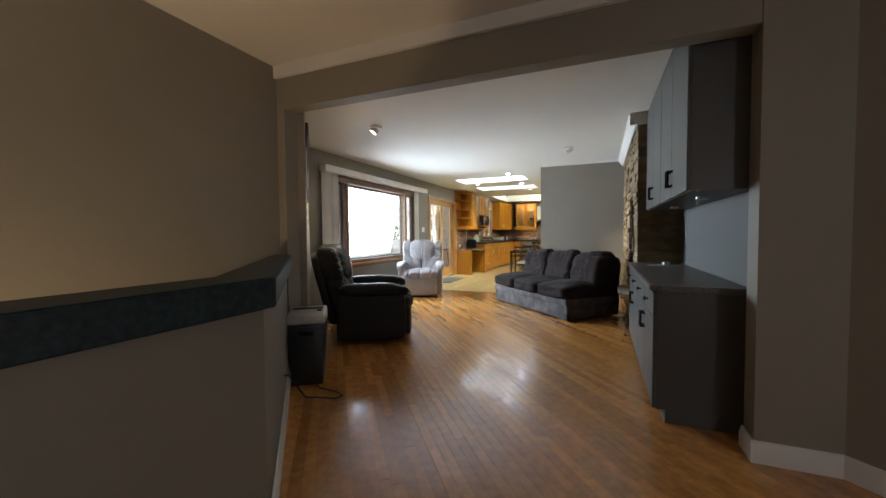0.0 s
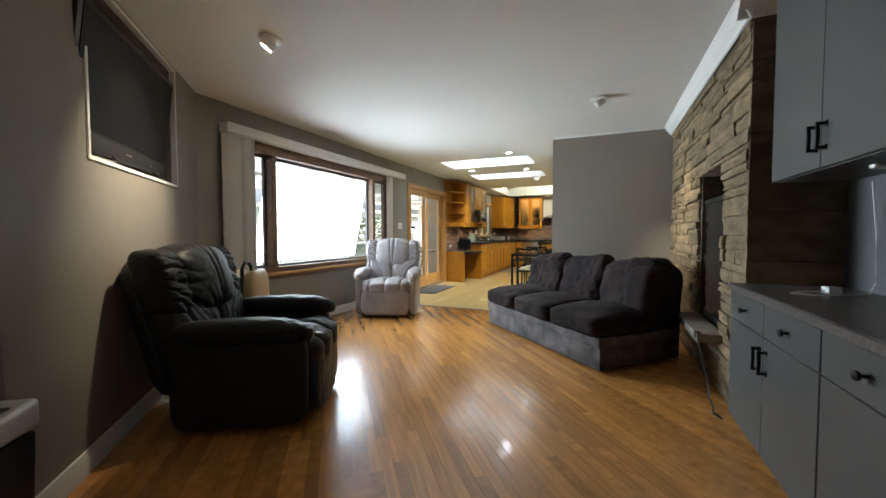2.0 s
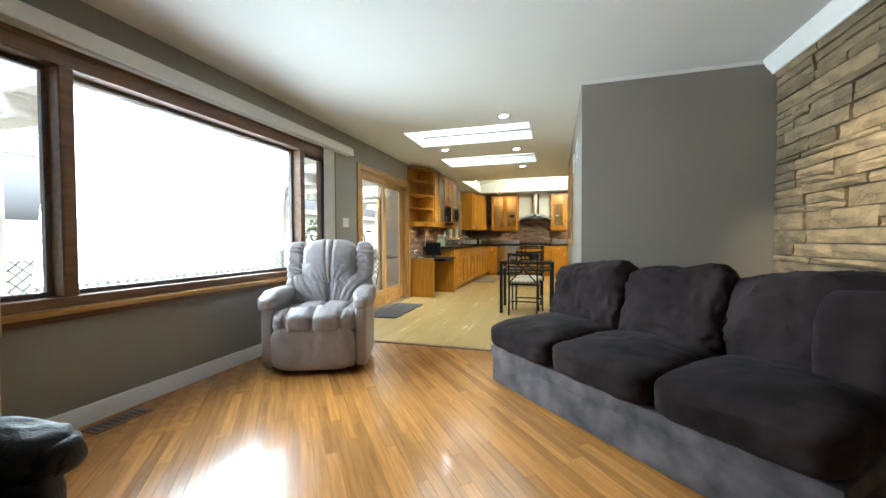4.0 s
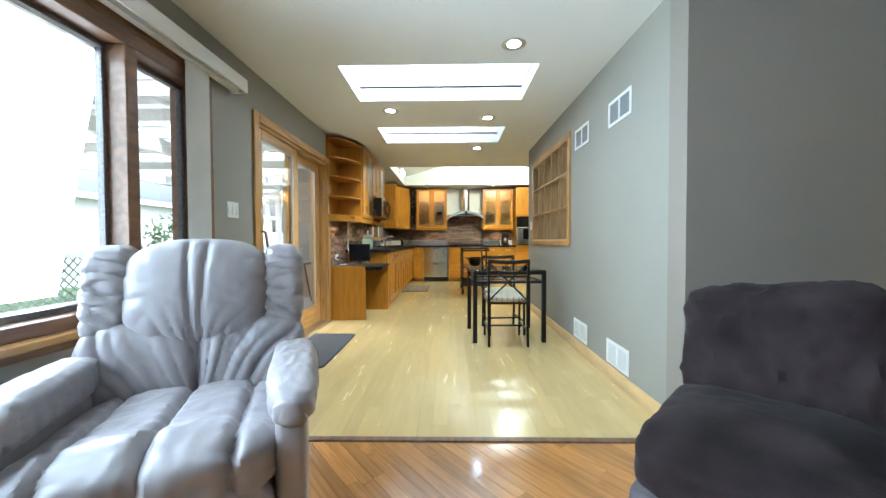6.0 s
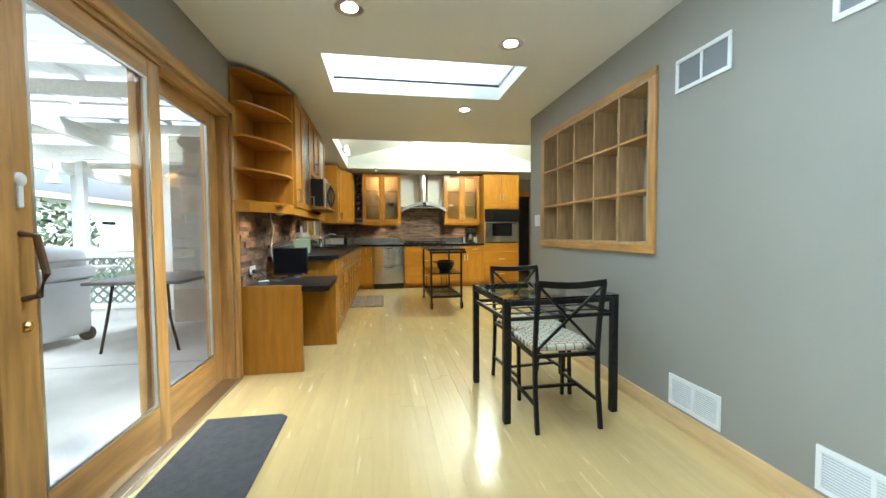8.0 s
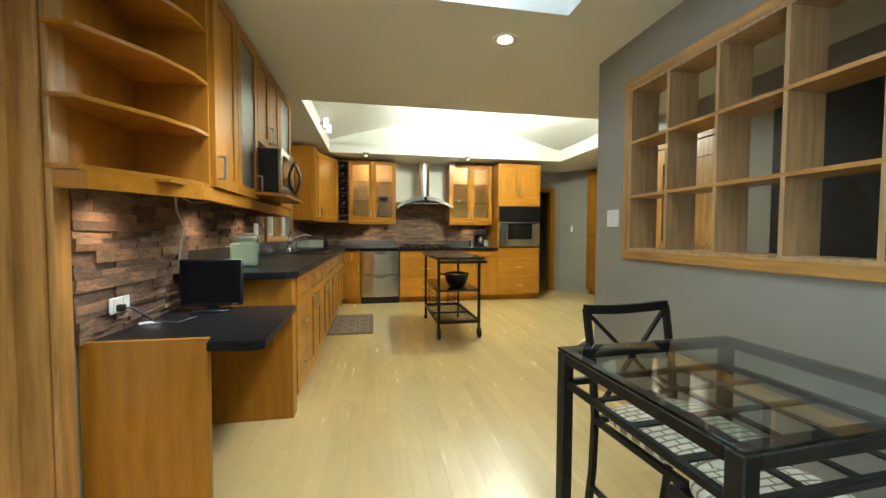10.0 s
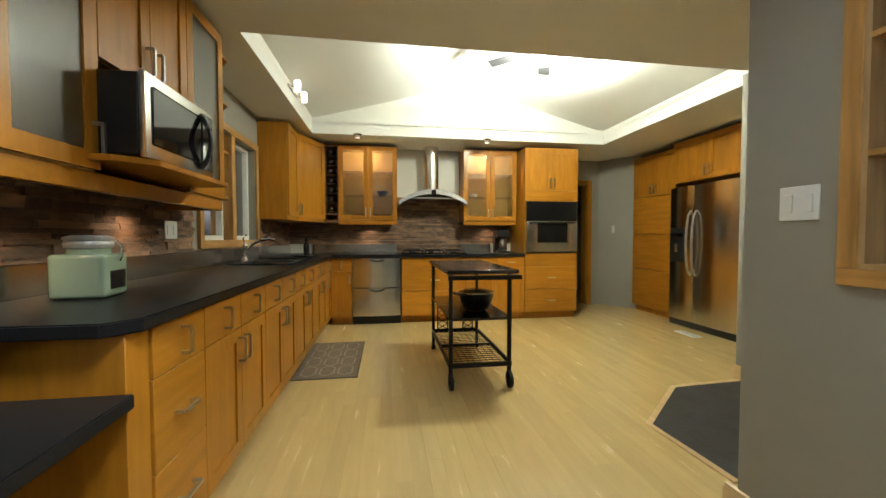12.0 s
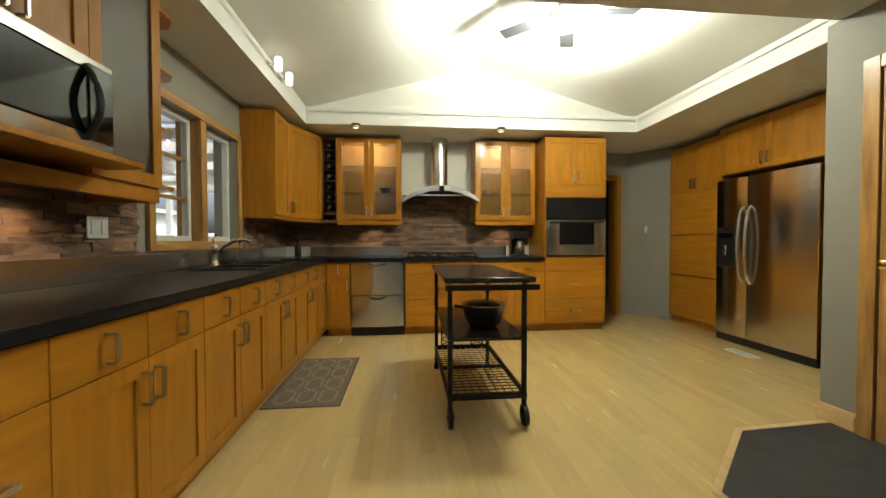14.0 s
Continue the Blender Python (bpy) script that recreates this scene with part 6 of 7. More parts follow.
part("cap", lathe(bmesh.new(), [(0.037, 0.19), (0.02, 0.205), (0.008, 0.26)], 16), "chrome", ln)
bm = bmesh.new()
tube(bm, [(0, 0, 0.255), (0.07, 0, 0.255)], 0.006, 6)
part("bracket", bm, "chrome", ln)
# kitchen window over the sink
KW = tagged(new("window_2"), "golden oak kitchen window with two panes", "window", kind="structure")
for a in ((13.07, 13.13, 1.05, 2.09), (14.29, 14.35, 1.05, 2.09), (13.13, 14.29, 1.05, 1.11), (13.13, 14.29, 2.03, 2.09)):
    part("casing", bx(-3.629, -3.603, *a, bevel=0.003), "oakwood" if a[1] - a[0] < 0.2 else "oakwood_h", KW)
part("mullion", bx(-3.80, -3.61, 13.67, 13.75, 1.11, 2.03, bevel=0.004), "oakwood", KW)
for a, b in ((13.13, 13.67), (13.75, 14.29)):
    sh_ = bmesh.new()
    for c in ((a, b, 1.11, 1.15), (a, b, 1.99, 2.03), (a, a + 0.04, 1.15, 1.99), (b - 0.04, b, 1.15, 1.99)):
        box(sh_, -3.74, -3.69, *c, 0.003)
    part("sash", sh_, "plastic_white", KW, "white sash")
    if a < 13.5:
        for zm in (1.42, 1.71):
            part("muntin", bx(-3.735, -3.695, a + 0.04, b - 0.04, zm - 0.012, zm + 0.012, bevel=0.003), "oakwood_h", KW)
    p = part("pane", bx(-3.72, -3.714, a + 0.04, b - 0.04, 1.15, 1.99), "glass", KW)
    p.visible_shadow = False
# jar, monitor, bottle, coffee maker
jr = thing("cookie_jar", "square mint green ceramic jar with clamp lid", "jar", (-3.395, 11.735, 0.910), 8)
part("body", bx(-0.085, 0.085, -0.085, 0.085, 0.0, 0.165, bevel=0.018, seg=3), "mint", jr)
part("label_patch", bx(0.0852, 0.0865, -0.045, 0.06, 0.03, 0.10), "black", jr)
part("neck", lathe(bmesh.new(), [(0.065, 0.163), (0.065, 0.185)], 24), "mint", jr)
part("lid", lathe(bmesh.new(), [(0.070, 0.186), (0.073, 0.195), (0.073, 0.205), (0.068, 0.212), (0.074, 0.218), (0.074, 0.226), (0.05, 0.234)], 28), "silver", jr)
bm = bmesh.new()
tube(bm, [(0.075, 0.02, 0.215), (0.095, 0.02, 0.19), (0.095, 0.02, 0.15), (0.088, 0.02, 0.135)], 0.004, 6)
part("clamp", bm, "chrome", jr)
mo = thing("monitor", "small black monitor standing on the desk ledge", "monitor", (-3.385, 11.14, 0.705), 5)
part("panel", bx(-0.155, 0.155, -0.012, 0.014, 0.03, 0.292, bevel=0.005), "black", mo)
part("screen", bx(-0.145, 0.145, -0.0145, -0.0115, 0.05, 0.280), "screen", mo)
part("logo", bx(0.10, 0.13, -0.0150, -0.0120, 0.036, 0.041), "nickel", mo)
part("stand", bx(-0.09, 0.09, -0.05, 0.05, 0.0, 0.012, bevel=0.004), "black", mo)
part("neck", bx(-0.03, 0.03, 0.0, 0.03, 0.010, 0.06, bevel=0.003), "black", mo)
wc = thing("white_cable", "white cable hanging from under the wall cabinet", "cable")
bm = bmesh.new()
tube(bm, [(-3.55, 11.12, 1.35), (-3.56, 11.15, 1.27), (-3.55, 11.20, 1.18), (-3.57, 11.20, 1.06), (-3.575, 11.19, 0.96), (-3.56, 11.20, 0.86), (-3.53, 11.23, 0.80), (-3.50, 11.26, 0.80)], 0.006, 8)
part("cord", bm, "plastic_white", wc)
bm = bmesh.new()
tube(bm, [(-3.54, 11.12, 1.35), (-3.50, 11.18, 1.31), (-3.46, 11.28, 1.32), (-3.48, 11.36, 1.352)], 0.004, 6)
part("cord", bm, "plastic_white", wc)
bc = thing("desk_cable", "black plug and cable on the desk ledge", "cable")
bm = bmesh.new()
tube(bm, [(-3.585, 10.70, 0.815), (-3.54, 10.72, 0.81), (-3.48, 10.76, 0.74), (-3.42, 10.84, 0.712), (-3.40, 10.98, 0.710), (-3.46, 11.06, 0.710)], 0.005, 6)
part("cord", bm, "black", bc)
part("plug", bx(-3.592, -3.565, 10.69, 10.72, 0.80, 0.83, bevel=0.004), "black", bc)
pn = thing("white_adapter", "slim white adapter lying on the desk ledge", "adapter", (-3.547, 10.855, 0.706), 20)
part("stick", bx(-0.045, 0.045, -0.008, 0.008, 0.0, 0.012, bevel=0.003), "plastic_white", pn)
bo = thing("oil_bottle", "dark glass bottle on a tray by the sink", "bottle", (-3.22, 14.78, 0.918))
part("body", lathe(bmesh.new(), [(0.03, 0.0), (0.034, 0.01), (0.034, 0.12), (0.014, 0.16), (0.012, 0.21), (0.015, 0.215), (0.013, 0.225)], 20), "black_gloss", bo)
ty = thing("tray", "oval metal tray beside the sink", "tray", (-3.24, 14.74, 0.910))
part("dish", lathe(bmesh.new(), [(0.10, 0.0), (0.15, 0.006), (0.155, 0.012), (0.145, 0.010), (0.09, 0.006)], 28), "steel_h", ty)
cfm = thing("coffee_maker", "black coffee maker with steel carafe on the counter", "coffee maker", (-0.62, 15.40, 0.910))
part("body", bx(-0.09, 0.09, 0.02, 0.13, 0.0, 0.32, bevel=0.01), "black", cfm)
part("head", bx(-0.09, 0.09, -0.12, 0.02, 0.22, 0.32, bevel=0.012), "black", cfm)
part("base", bx(-0.09, 0.09, -0.12, 0.02, 0.0, 0.025, bevel=0.004), "black", cfm)
part("carafe", lathe(bmesh.new(), [(0.05, 0.026), (0.065, 0.05), (0.06, 0.14), (0.045, 0.18), (0.048, 0.20)], 20, (0, -0.05, 0)), "steel", cfm)
# ceiling fan and track lights in the vault
fan = thing("ceiling_fan", "white ceiling fan with grey blades and lit globe", "ceiling fan", (-0.83, 13.48, 2.88))
part("rod", lathe(bmesh.new(), [(0.015, 0.05), (0.015, 0.20), (0.05, 0.21), (0.06, 0.30)], 16), "white", fan)
part("motor", lathe(bmesh.new(), [(0.04, -0.06), (0.11, -0.045), (0.125, 0.0), (0.11, 0.04), (0.03, 0.06)], 28), "white", fan)
for k in range(5):
    bm = bx(0.10, 0.55, -0.055, 0.055, -0.008, 0.0, bevel=0.003)
    bm.transform(Matrix.Rotation(math.radians(66 + 72 * k), 4, "Z") @ Matrix.Rotation(math.radians(10), 4, "X"))
    part("blade", bm, "fan_grey", fan)
gl = part("globe", lathe(bmesh.new(), [(0.06, -0.061), (0.085, -0.075), (0.09, -0.105), (0.07, -0.135), (0.02, -0.148)], 24), "bulb", fan)
gl.visible_shadow = False
tk = thing("track_light", "wall bar with two lit glass cylinder lamps", "spotlight", (-3.165, 13.95, 2.535))
part("bar", bx(0.0, 0.012, -0.18, 0.18, -0.015, 0.015, bevel=0.004), "chrome", tk)
for y in (-0.14, 0.14):
    bm = bmesh.new()
    tube(bm, [(0.01, y, 0.0), (0.07, y, 0.0)], 0.009, 8)
    arm = part("arm", bm, "chrome", tk)
    part("shade", lathe(bmesh.new(), [(0.028, -0.05), (0.030, 0.04), (0.024, 0.05)], 18, (0.08, y, 0)), "shade_lit", tk, "lit glass cylinder")
for x in (-2.62, -0.98):
    pk = thing("puck_light", "small chrome puck spotlight on the tray ledge", "spotlight", (x, 14.90, CEIL), 0, "tray puck lights")
    part("disc", lathe(bmesh.new(), [(0.05, 0.0), (0.052, -0.012), (0.04, -0.02)], 22), "chrome", pk)
    part("cup", lathe(bmesh.new(), [(0.03, -0.02), (0.034, -0.045), (0.028, -0.05)], 18), "chrome", pk)
    part("lens", lathe(bmesh.new(), [(0.027, -0.0505), (0.012, -0.0525)], 16), "shade_lit", pk)


# ---- outdoors: patio with a covered pergola ----
tagged(part("ground", bx(-400, 400, -400, 400, -0.35, -0.22), "grass", flat=True), "green lawn round the house", "ground", kind="structure")
tagged(part("patio", bx(-8.6, -3.83, 1.5, 23.0, -0.21, -0.07), "concrete", flat=True), "pale concrete patio slab", "pavement", kind="structure")
for y in (6.4, 11.2):
    tagged(part("patio_joint", bx(-8.6, -3.83, y, y + 0.012, -0.0699, -0.069), "bar_top", flat=True), "dark joint in the patio slab", "pavement", kind="structure")
pg = thing("pergola", "white timber patio roof with rafters and clear panels", "pergola")
for y in (4.4, 7.2, 10.0, 12.8, 15.6, 18.4, 21.2):
    part("post", bx(-8.35, -8.23, y - 0.06, y + 0.06, -0.07, 2.30), "white_wood", pg)
for x in (-8.29, -6.1):
    part("beam", bx(x - 0.05, x + 0.05, 4.0, 22.5, 2.28, 2.46), "white_wood", pg)
for i in range(25):
    y = 4.1 + 0.74 * i
    part("rafter", bx(-8.7, -3.85, y - 0.02, y + 0.02, 2.46, 2.60), "white_wood", pg)
for i in range(8):
    x = -8.4 + 0.62 * i
    part("purlin", bx(x - 0.02, x + 0.02, 4.0, 22.5, 2.60, 2.64), "white_wood", pg)
for i in range(12):
    y = 4.1 + 1.48 * i
    q = part("roof_panel", bx(-8.7, -3.85, y + 0.76, y + 1.46, 2.645, 2.66), "white_wood", pg)
fc = thing("lattice_fence", "pale lattice railing at the edge of the patio", "fence")
for z in (0.02, 0.82):
    part("rail", bx(-8.31, -8.25, 4.0, 22.0, z - 0.04, z + 0.04), "white_wood", fc)
bm = bmesh.new()
for i in range(115):
    y = 4.0 + 0.15 * i
    tube(bm, [(-8.285, y, 0.05), (-8.285, y + 0.74, 0.79)], 0, flat=(0.014, 0.006))
    tube(bm, [(-8.272, y + 0.74, 0.05), (-8.272, y, 0.79)], 0, flat=(0.014, 0.006))
for i in range(20):
    x = -8.29 + 0.15 * i
    tube(bm, [(x, 14.005, 0.05), (x + 0.74, 14.005, 0.79)], 0, flat=(0.006, 0.014))
    tube(bm, [(x + 0.74, 14.018, 0.05), (x, 14.018, 0.79)], 0, flat=(0.006, 0.014))
tagged(part("lattice", bm, "lattice_green", fc), kind="stuff")
for z in (0.02, 0.82):
    part("rail", bx(-8.25, -4.6, 13.98, 14.04, z - 0.04, z + 0.04), "white_wood", fc)
for x in (-7.1, -5.9, -4.7):
    part("post", bx(x - 0.05, x + 0.05, 13.96, 14.06, -0.07, 2.28), "white_wood", fc)
bb = thing("barbecue_grill", "pale steel gas barbecue grill on wheels", "grill", (-6.12, 11.92, -0.07), 82)
part("cabinet", bx(-0.35, 0.35, -0.25, 0.25, 0.10, 0.72, bevel=0.02), "silver", bb)
part("firebox", bx(-0.40, 0.40, -0.28, 0.28, 0.72, 0.86, bevel=0.02), "silver", bb)
part("hood", sf((0, 0.0, 0.92), (0.40, 0.27, 0.17), 3.5, 10), "silver", bb)
part("side_table", bx(0.40, 0.75, -0.25, 0.25, 0.80, 0.83, bevel=0.006), "silver", bb)
bm = bmesh.new()
tube(bm, [(-0.3, -0.26, 0.92), (-0.3, -0.31, 0.93), (0.3, -0.31, 0.93), (0.3, -0.26, 0.92)], 0.012, 8)
part("handle", bm, "nickel", bb)
for x in (-0.33, 0.33):
    part("wheel", lathe(bmesh.new(), [(0.06, -0.02), (0.085, -0.02), (0.085, 0.02), (0.06, 0.02)], 20, (x, -0.2, 0.085), "x"), "black", bb)
    part("caster", bx(x - 0.02, x + 0.02, 0.18, 0.22, 0.0, 0.10), "black", bb)
pt = thing("patio_table", "dark metal patio table", "table", (-4.98, 12.05, -0.07))
part("top", bx(-0.45, 0.45, -0.55, 0.55, 0.70, 0.735, bevel=0.01), "bar_top", pt)
for x in (-0.36, 0.36):
    for y in (-0.45, 0.45):
        bm = bmesh.new()
        tube(bm, [(x * 0.7, y * 0.9, 0.70), (x * 0.8, y, 0.35), (x, y, 0.0)], 0.014, 8)
        part("leg", bm, "black_iron", pt)
nb = thing("garden_shed", "pale grey neighbouring house with white windows", "house", (-17, 28, -0.22))
part("wall", bx(-3, 0, -9, 9, 0, 3.0), "white_wood", nb)
part("roof", prism(bmesh.new(), [(-3.4, -9.4), (0.4, -9.4), (0.4, 9.4), (-3.4, 9.4)], 3.0, 3.25), "concrete", nb)
for y in (-6, -2, 2, 6):
    w_ = part("window", bx(0.0, 0.05, y - 0.6, y + 0.6, 1.0, 2.2), "plastic_white", nb)
    part("pane", bx(0.05, 0.06, y - 0.5, y + 0.5, 1.1, 2.1), "black_gloss", w_)
bf = thing("board_fence", "tall pale board fence behind the lawn", "fence", (-12.5, 10, -0.22))
for i in range(160):
    part("board", bx(-0.02, 0.0, -9 + 0.2 * i, -8.81 + 0.2 * i, 0.0, 1.75), "white_wood", bf)

for x in (-7.95, -7.40):
    fl = thing("flood_lamp", "white cone lamp under the patio roof beam", "lamp", (x, 13.90, 2.28), 0, "patio cone lamps")
    part("stem", lathe(bmesh.new(), [(0.012, 0.0), (0.012, -0.16)], 10), "white_wood", fl)
    part("cone", lathe(bmesh.new(), [(0.03, -0.15), (0.05, -0.20), (0.11, -0.36), (0.10, -0.355)], 20), "white_wood", fl)
part_beam = part("beam", bx(-8.35, -4.6, 13.85, 13.95, 2.28, 2.46), "white_wood", pg)
wg = thing("siding_wing", "tan lap-sided wing wall of the house", "wall", (0, 13.0, 0))
tagged(wg, kind="structure")
for i in range(18):
    z = -0.07 + 0.145 * i
    bm = prism(bmesh.new(), [(0.0, 0.0), (0.018, 0.0), (0.006, 0.147), (0.0, 0.147)], -5.35, -3.835)
    bm.transform(Matrix(((0, 0, 1, 0), (-1, 0, 0, 0), (0, 1, 0, z), (0, 0, 0, 1))))
    part("siding_board", bm, "siding", wg)
part("sheathing", bx(-5.35, -3.84, 0.0, 0.08, -0.07, 2.6), "siding", wg)
# shrubs behind the fence: many small leaves on a few stems
rv = random.Random(8)
for cx, cy, r in ((-11.3, 18.6, 1.25),):
    sb = thing("shrub", "leafy green shrub beside the fence", "shrub", (cx, cy, -0.22), 0, "shrubs")
    bm = bmesh.new()
    for k in range(5):
        a = k * 1.3
        tube(bm, [(0, 0, 0), (0.2 * math.cos(a), 0.2 * math.sin(a), 0.6), (0.5 * r * math.cos(a), 0.5 * r * math.sin(a), 1.3)], 0.025, 6)
    part("stems", bm, "brownwood", sb)
    bm = bmesh.new()
    for k in range(900):
        d3 = Vector((rv.gauss(0, 1), rv.gauss(0, 1), rv.gauss(0, 1))).normalized() * r * rv.uniform(0.35, 1.0) ** 0.6
        p = Vector((d3.x, d3.y, 1.25 + d3.z * 0.85))
        u, w = Vector((rv.uniform(-1, 1), rv.uniform(-1, 1), rv.uniform(-1, 1))).normalized() * 0.09, Vector((rv.uniform(-1, 1), rv.uniform(-1, 1), rv.uniform(-1, 1))).normalized() * 0.06
        bm.faces.new([bm.verts.new(q) for q in (p - u, p + w, p + u, p - w)])
    tagged(part("leaves", bm, "leaf", sb, flat=True), kind="stuff")

# ---- stone facing of the chimney breast ----
rs = random.Random(11)
core = bpy.data.objects["wall_chimney"]
z = 0.0
stones = []
while z < 2.40:
    h = min(rs.choice((0.035, 0.045, 0.06, 0.075, 0.09, 0.12)), 2.40 - z)
    if 2.40 - z - h < 0.04:
        h = 2.40 - z
    y = 4.97
    while y < 7.595:
        w = min(rs.uniform(0.18, 0.70), 7.595 - y)
        if 7.595 - y - w < 0.10:
            w = 7.595 - y
        if h > 0.10 and rs.random() < 0.35 and w > 0.2:
            k = rs.uniform(0.4, 0.6) * h
            stones += [(y, y + w, z, z + k), (y, y + w, z + k, z + h)]
        else:
            stones.append((y, y + w, z, z + h))
        y += w
    z += h


def chunk(bm, x_face, x_back, y0, y1, z0, z1, g, rnd):
    """A rough block with its split face towards -x (rows of points across the face)."""
    y0, y1, z0, z1 = y0 + g, y1 - g, z0 + g, z1 - g
    n = 3
    face = [[bm.verts.new((x_face + rnd.uniform(-0.006, 0.007) + (0.008 if j in (0, 2) or i in (0, n) else 0), y0 + (y1 - y0) * i / n + (rnd.uniform(-0.006, 0.006) if 0 < i < n else 0), z0 + (z1 - z0) * j / 2 + rnd.uniform(-0.004, 0.004))) for i in range(n + 1)] for j in range(3)]
    back = {(i, j): bm.verts.new((x_back, v.co.y, v.co.z)) for j in (0, 2) for i, v in enumerate(face[j])}
    for i in (0, n):
        back[i, 1] = bm.verts.new((x_back, face[1][i].co.y, face[1][i].co.z))
    for j in range(2):
        for i in range(n):
            bm.faces.new((face[j][i], face[j][i + 1], face[j + 1][i + 1], face[j + 1][i]))
        for i in (0, n):
            bm.faces.new((face[j][i], face[j + 1][i], back[i, j + 1], back[i, j]))
    for j in (0, 2):
        for i in range(n):
            bm.faces.new((face[j][i], face[j][i + 1], back[i + 1, j], back[i, j]))
    return bm


HY0, HY1, HZ0, HZ1 = 5.48, 6.18, 0.40, 1.62
for a, b, c, d_ in stones:
    for p0, p1 in ((a, min(b, HY0)), (max(a, HY1), b)) if (c < HZ1 - 0.02 and d_ > HZ0 + 0.02) else ((a, b),):
        if p1 - p0 > 0.04:
            part("stone", chunk(bmesh.new(), 0.548 + rs.uniform(-0.012, 0.008), 0.585, p0, p1, c, d_, 0.004, rs), "stone", core, flat=True)
# end return of the breast towards the bar
z = 0.0
while z < 2.38:
    h = min(rs.choice((0.12, 0.2, 0.28)), 2.40 - z)
    bm = chunk(bmesh.new(), -0.012, 0.03, -0.98, -0.552, z, z + h, 0.004, rs)
    bm.transform(Matrix.Translation((0, 4.965, 0)) @ Matrix.Rotation(math.radians(90), 4, "Z"))
    part("stone", bm, "stone", core, flat=True)
    z += h

# ---- slate ledger backsplash ----
rb = random.Random(3)
bs = tagged(thing("backsplash_west", "rust and grey slate ledger stone backsplash", "backsplash"), kind="structure")
far = bmesh.new()


def strips(y0, y1, z0, z1, emit_piece):
    z = z0
    while z < z1 - 0.004:
        h = min(rb.choice((0.022, 0.03, 0.038, 0.05)), z1 - z)
        y = y0 - rb.uniform(0, 0.1)
        while y < y1:
            w = rb.uniform(0.10, 0.30)
            a, b = max(y, y0), min(y + w, y1)
            if b - a > 0.02:
                emit_piece(a, b, z, z + h)
            y += w
        z += h


def near_piece(a, b, c, d):
    part("slate_strip", _strip(a, b, c, d), "slate_strip", bs, flat=True)


def _strip(a, b, c, d):
    o = rb.uniform(0.010, 0.030)
    bm = bx(-3.629, -3.629 + o, a, b, c + 0.0005, d - 0.0005)
    for v in bm.verts:
        if v.co.x > -3.62:
            v.co.x += rb.uniform(-0.005, 0.005)
    return bm


strips(10.50, 11.38, 0.706, 1.36, near_piece)
strips(11.38, 12.98, 1.036, 1.36, near_piece)


def far_piece(a, b, c, d):
    o = rb.uniform(0.004, 0.014)
    box(far, a, b, YB - o, YB - 0.001, c + 0.0005, d - 0.0005)


strips(-3.62, -0.41, 1.036, 1.36, far_piece)
strips(-2.12, -1.21, 1.36, 1.72, far_piece)
strips(-2.12, -1.17, 0.91, 1.036, far_piece)
bn = tagged(thing("backsplash_north", "grey slate ledger stone backsplash behind the cooktop", "backsplash"), kind="structure")
tagged(part("slate_strips", far, "slate_strip", bn, flat=True), kind="stuff")
near2 = bmesh.new()


def corner_piece(a, b, c, d):
    o = rb.uniform(0.010, 0.022)
    box(near2, -3.629, -3.629 + o, a, b, c + 0.0005, d - 0.0005)


strips(14.36, 15.64, 1.036, 1.33, corner_piece)
strips(12.98, 14.36, 1.036, 1.048, corner_piece)
tagged(part("slate_strips", near2, "slate_strip", bs, flat=True), kind="stuff")

# ---- strip floors, board by board ----
def clip(poly, nx, ny, c):
    """The part of a polygon where nx*x + ny*y <= c."""
    out = []
    for (ax, ay), (bx_, by) in zip(poly, poly[1:] + poly[:1]):
        da, db = nx * ax + ny * ay - c, nx * bx_ + ny * by - c
        if da <= 0:
            out.append((ax, ay))
        if (da < 0 < db) or (db < 0 < da):
            t = da / (da - db)
            out.append((ax + (bx_ - ax) * t, ay + (by - ay) * t))
    return out


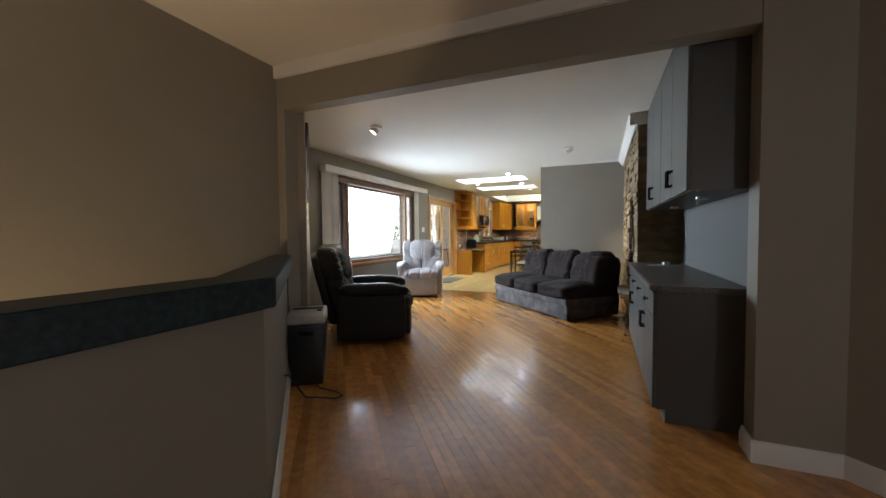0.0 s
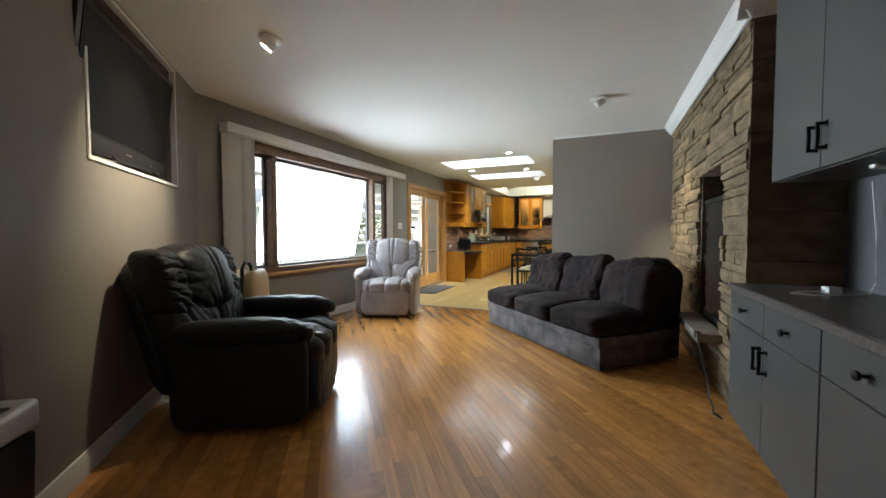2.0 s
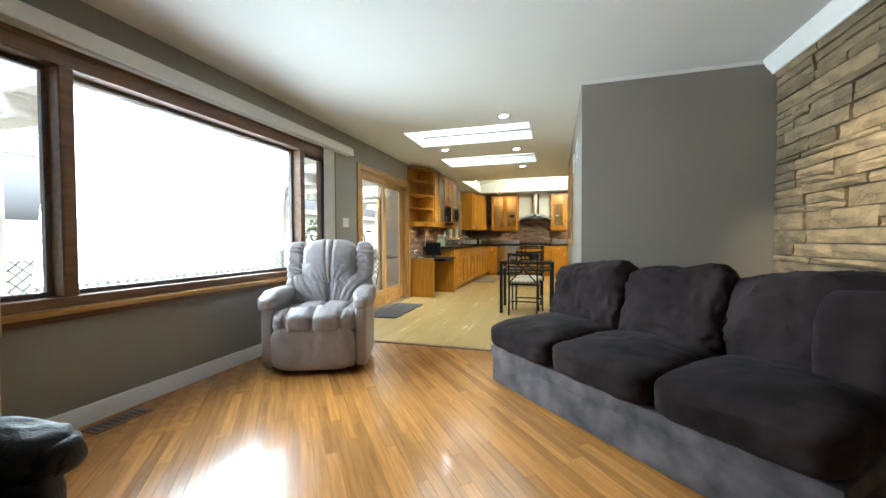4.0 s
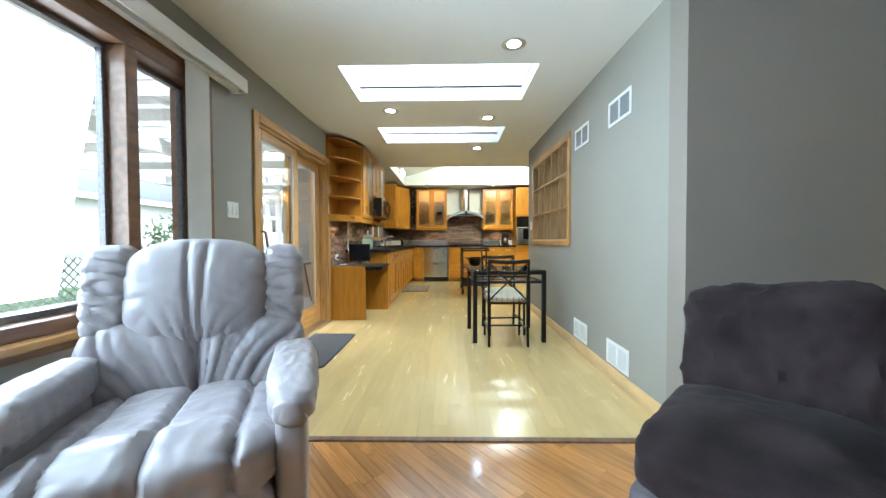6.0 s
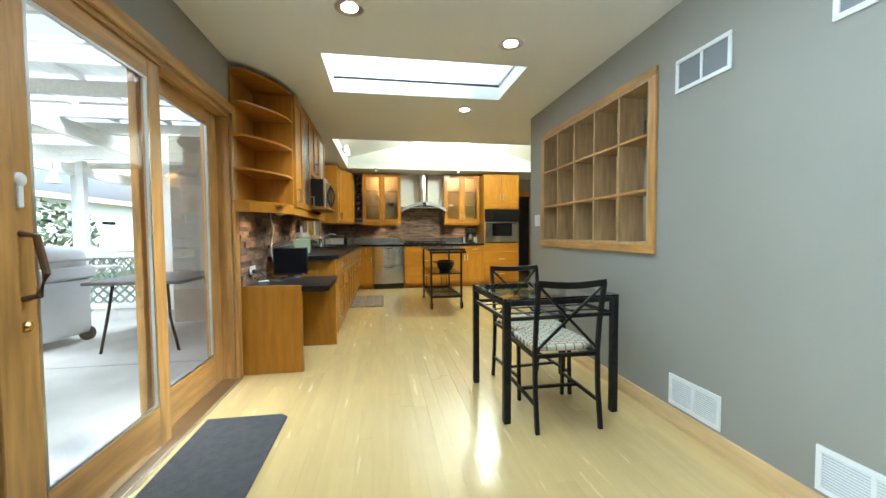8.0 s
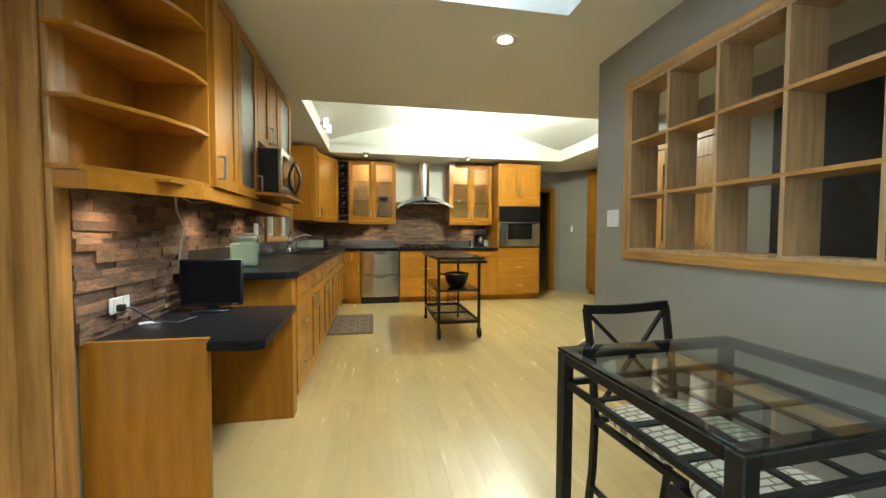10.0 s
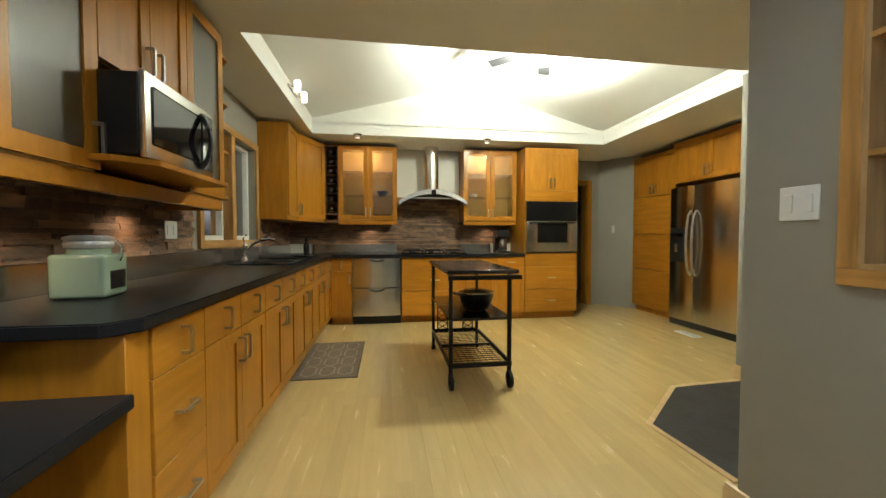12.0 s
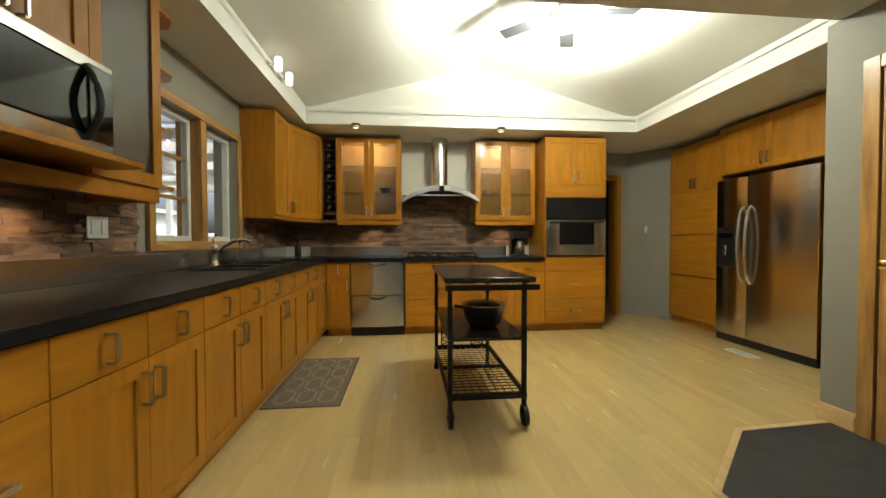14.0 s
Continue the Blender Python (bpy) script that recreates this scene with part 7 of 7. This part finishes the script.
def boards(owner, name, material, origin, ang, width, lens, us, vs, bounds, near, seed, gap=0.0006):
    """Boards laid along ang over the range us (along) and vs (across), cut by the bounds; near(x, y) picks those that are parts."""
    r = random.Random(seed)
    ca, sa = math.cos(ang), math.sin(ang)
    rest = bmesh.new()
    count = 0
    todo = []
    v = vs[0]
    while v < vs[1]:
        u = us[0] - r.uniform(0, lens[1])
        while u < us[1]:
            ln = r.uniform(*lens)
            g = gap
            poly = [(u + g, v + g), (u + ln - g, v + g), (u + ln - g, v + width - g), (u + g, v + width - g)]
            poly = [(origin[0] + a * ca - b * sa, origin[1] + a * sa + b * ca) for a, b in poly]
            for nx, ny, c in bounds:
                poly = clip(poly, nx, ny, c) if poly else poly
            u += ln
            if len(poly) >= 3:
                todo.append((poly, sum(p[0] for p in poly) / len(poly), sum(p[1] for p in poly) / len(poly)))
        v += width
    for poly, cx, cy in todo:
        if near(cx, cy) and count < 300:
            count += 1
            bm = bmesh.new()
            prism(bm, poly_local(poly, cx, cy, ang), -0.004, 0.0)
            ob = part(name, bm, material, owner, flat=True)
            ob.matrix_local = pose(cx, cy, r.uniform(-0.0003, 0.0003), 0, 0, math.degrees(ang))
        else:
            prism(rest, poly, -0.004, r.uniform(-0.0003, 0.0003))
    ob = tagged(part(name + "s_joined", rest, material + "_flat", owner, flat=True), kind="stuff")
    return count


def poly_local(poly, cx, cy, ang):
    ca, sa = math.cos(ang), math.sin(ang)
    return [((x - cx) * ca + (y - cy) * sa, -(x - cx) * sa + (y - cy) * ca) for x, y in poly]


oak, maple = bpy.data.objects["floor_living"], bpy.data.objects["floor_kitchen"]
OA = math.radians(129)
boards(oak, "oak_board", "oak_floor", (-1.0, 4.0), OA, 0.0572, (0.35, 1.25), (-7.0, 6.0), (-6.0, 6.0),
       [(0, 1, 7.58), (-1, 0, 3.66), (1, 0, 2.7), (0, -1, 2.2), (-1.64, -1.42, 3.66 * 1.64 - 1.42 * 4.45)], lambda x, y: -3.2 < x < -0.1 and 3.7 < y < 7.5, 21)
boards(maple, "maple_board", "maple_floor", (0.0, 7.59), math.pi / 2, 0.0826, (0.45, 1.5), (0.0, 8.6), (-2.3, 3.66),
       [(0, -1, -7.59), (-1, 0, 3.66), (1, 0, 2.2), (0, 1, 16.1)], lambda x, y: -3.6 < x < -0.8 and 8.0 < y < 14.0, 22, 0.0002)
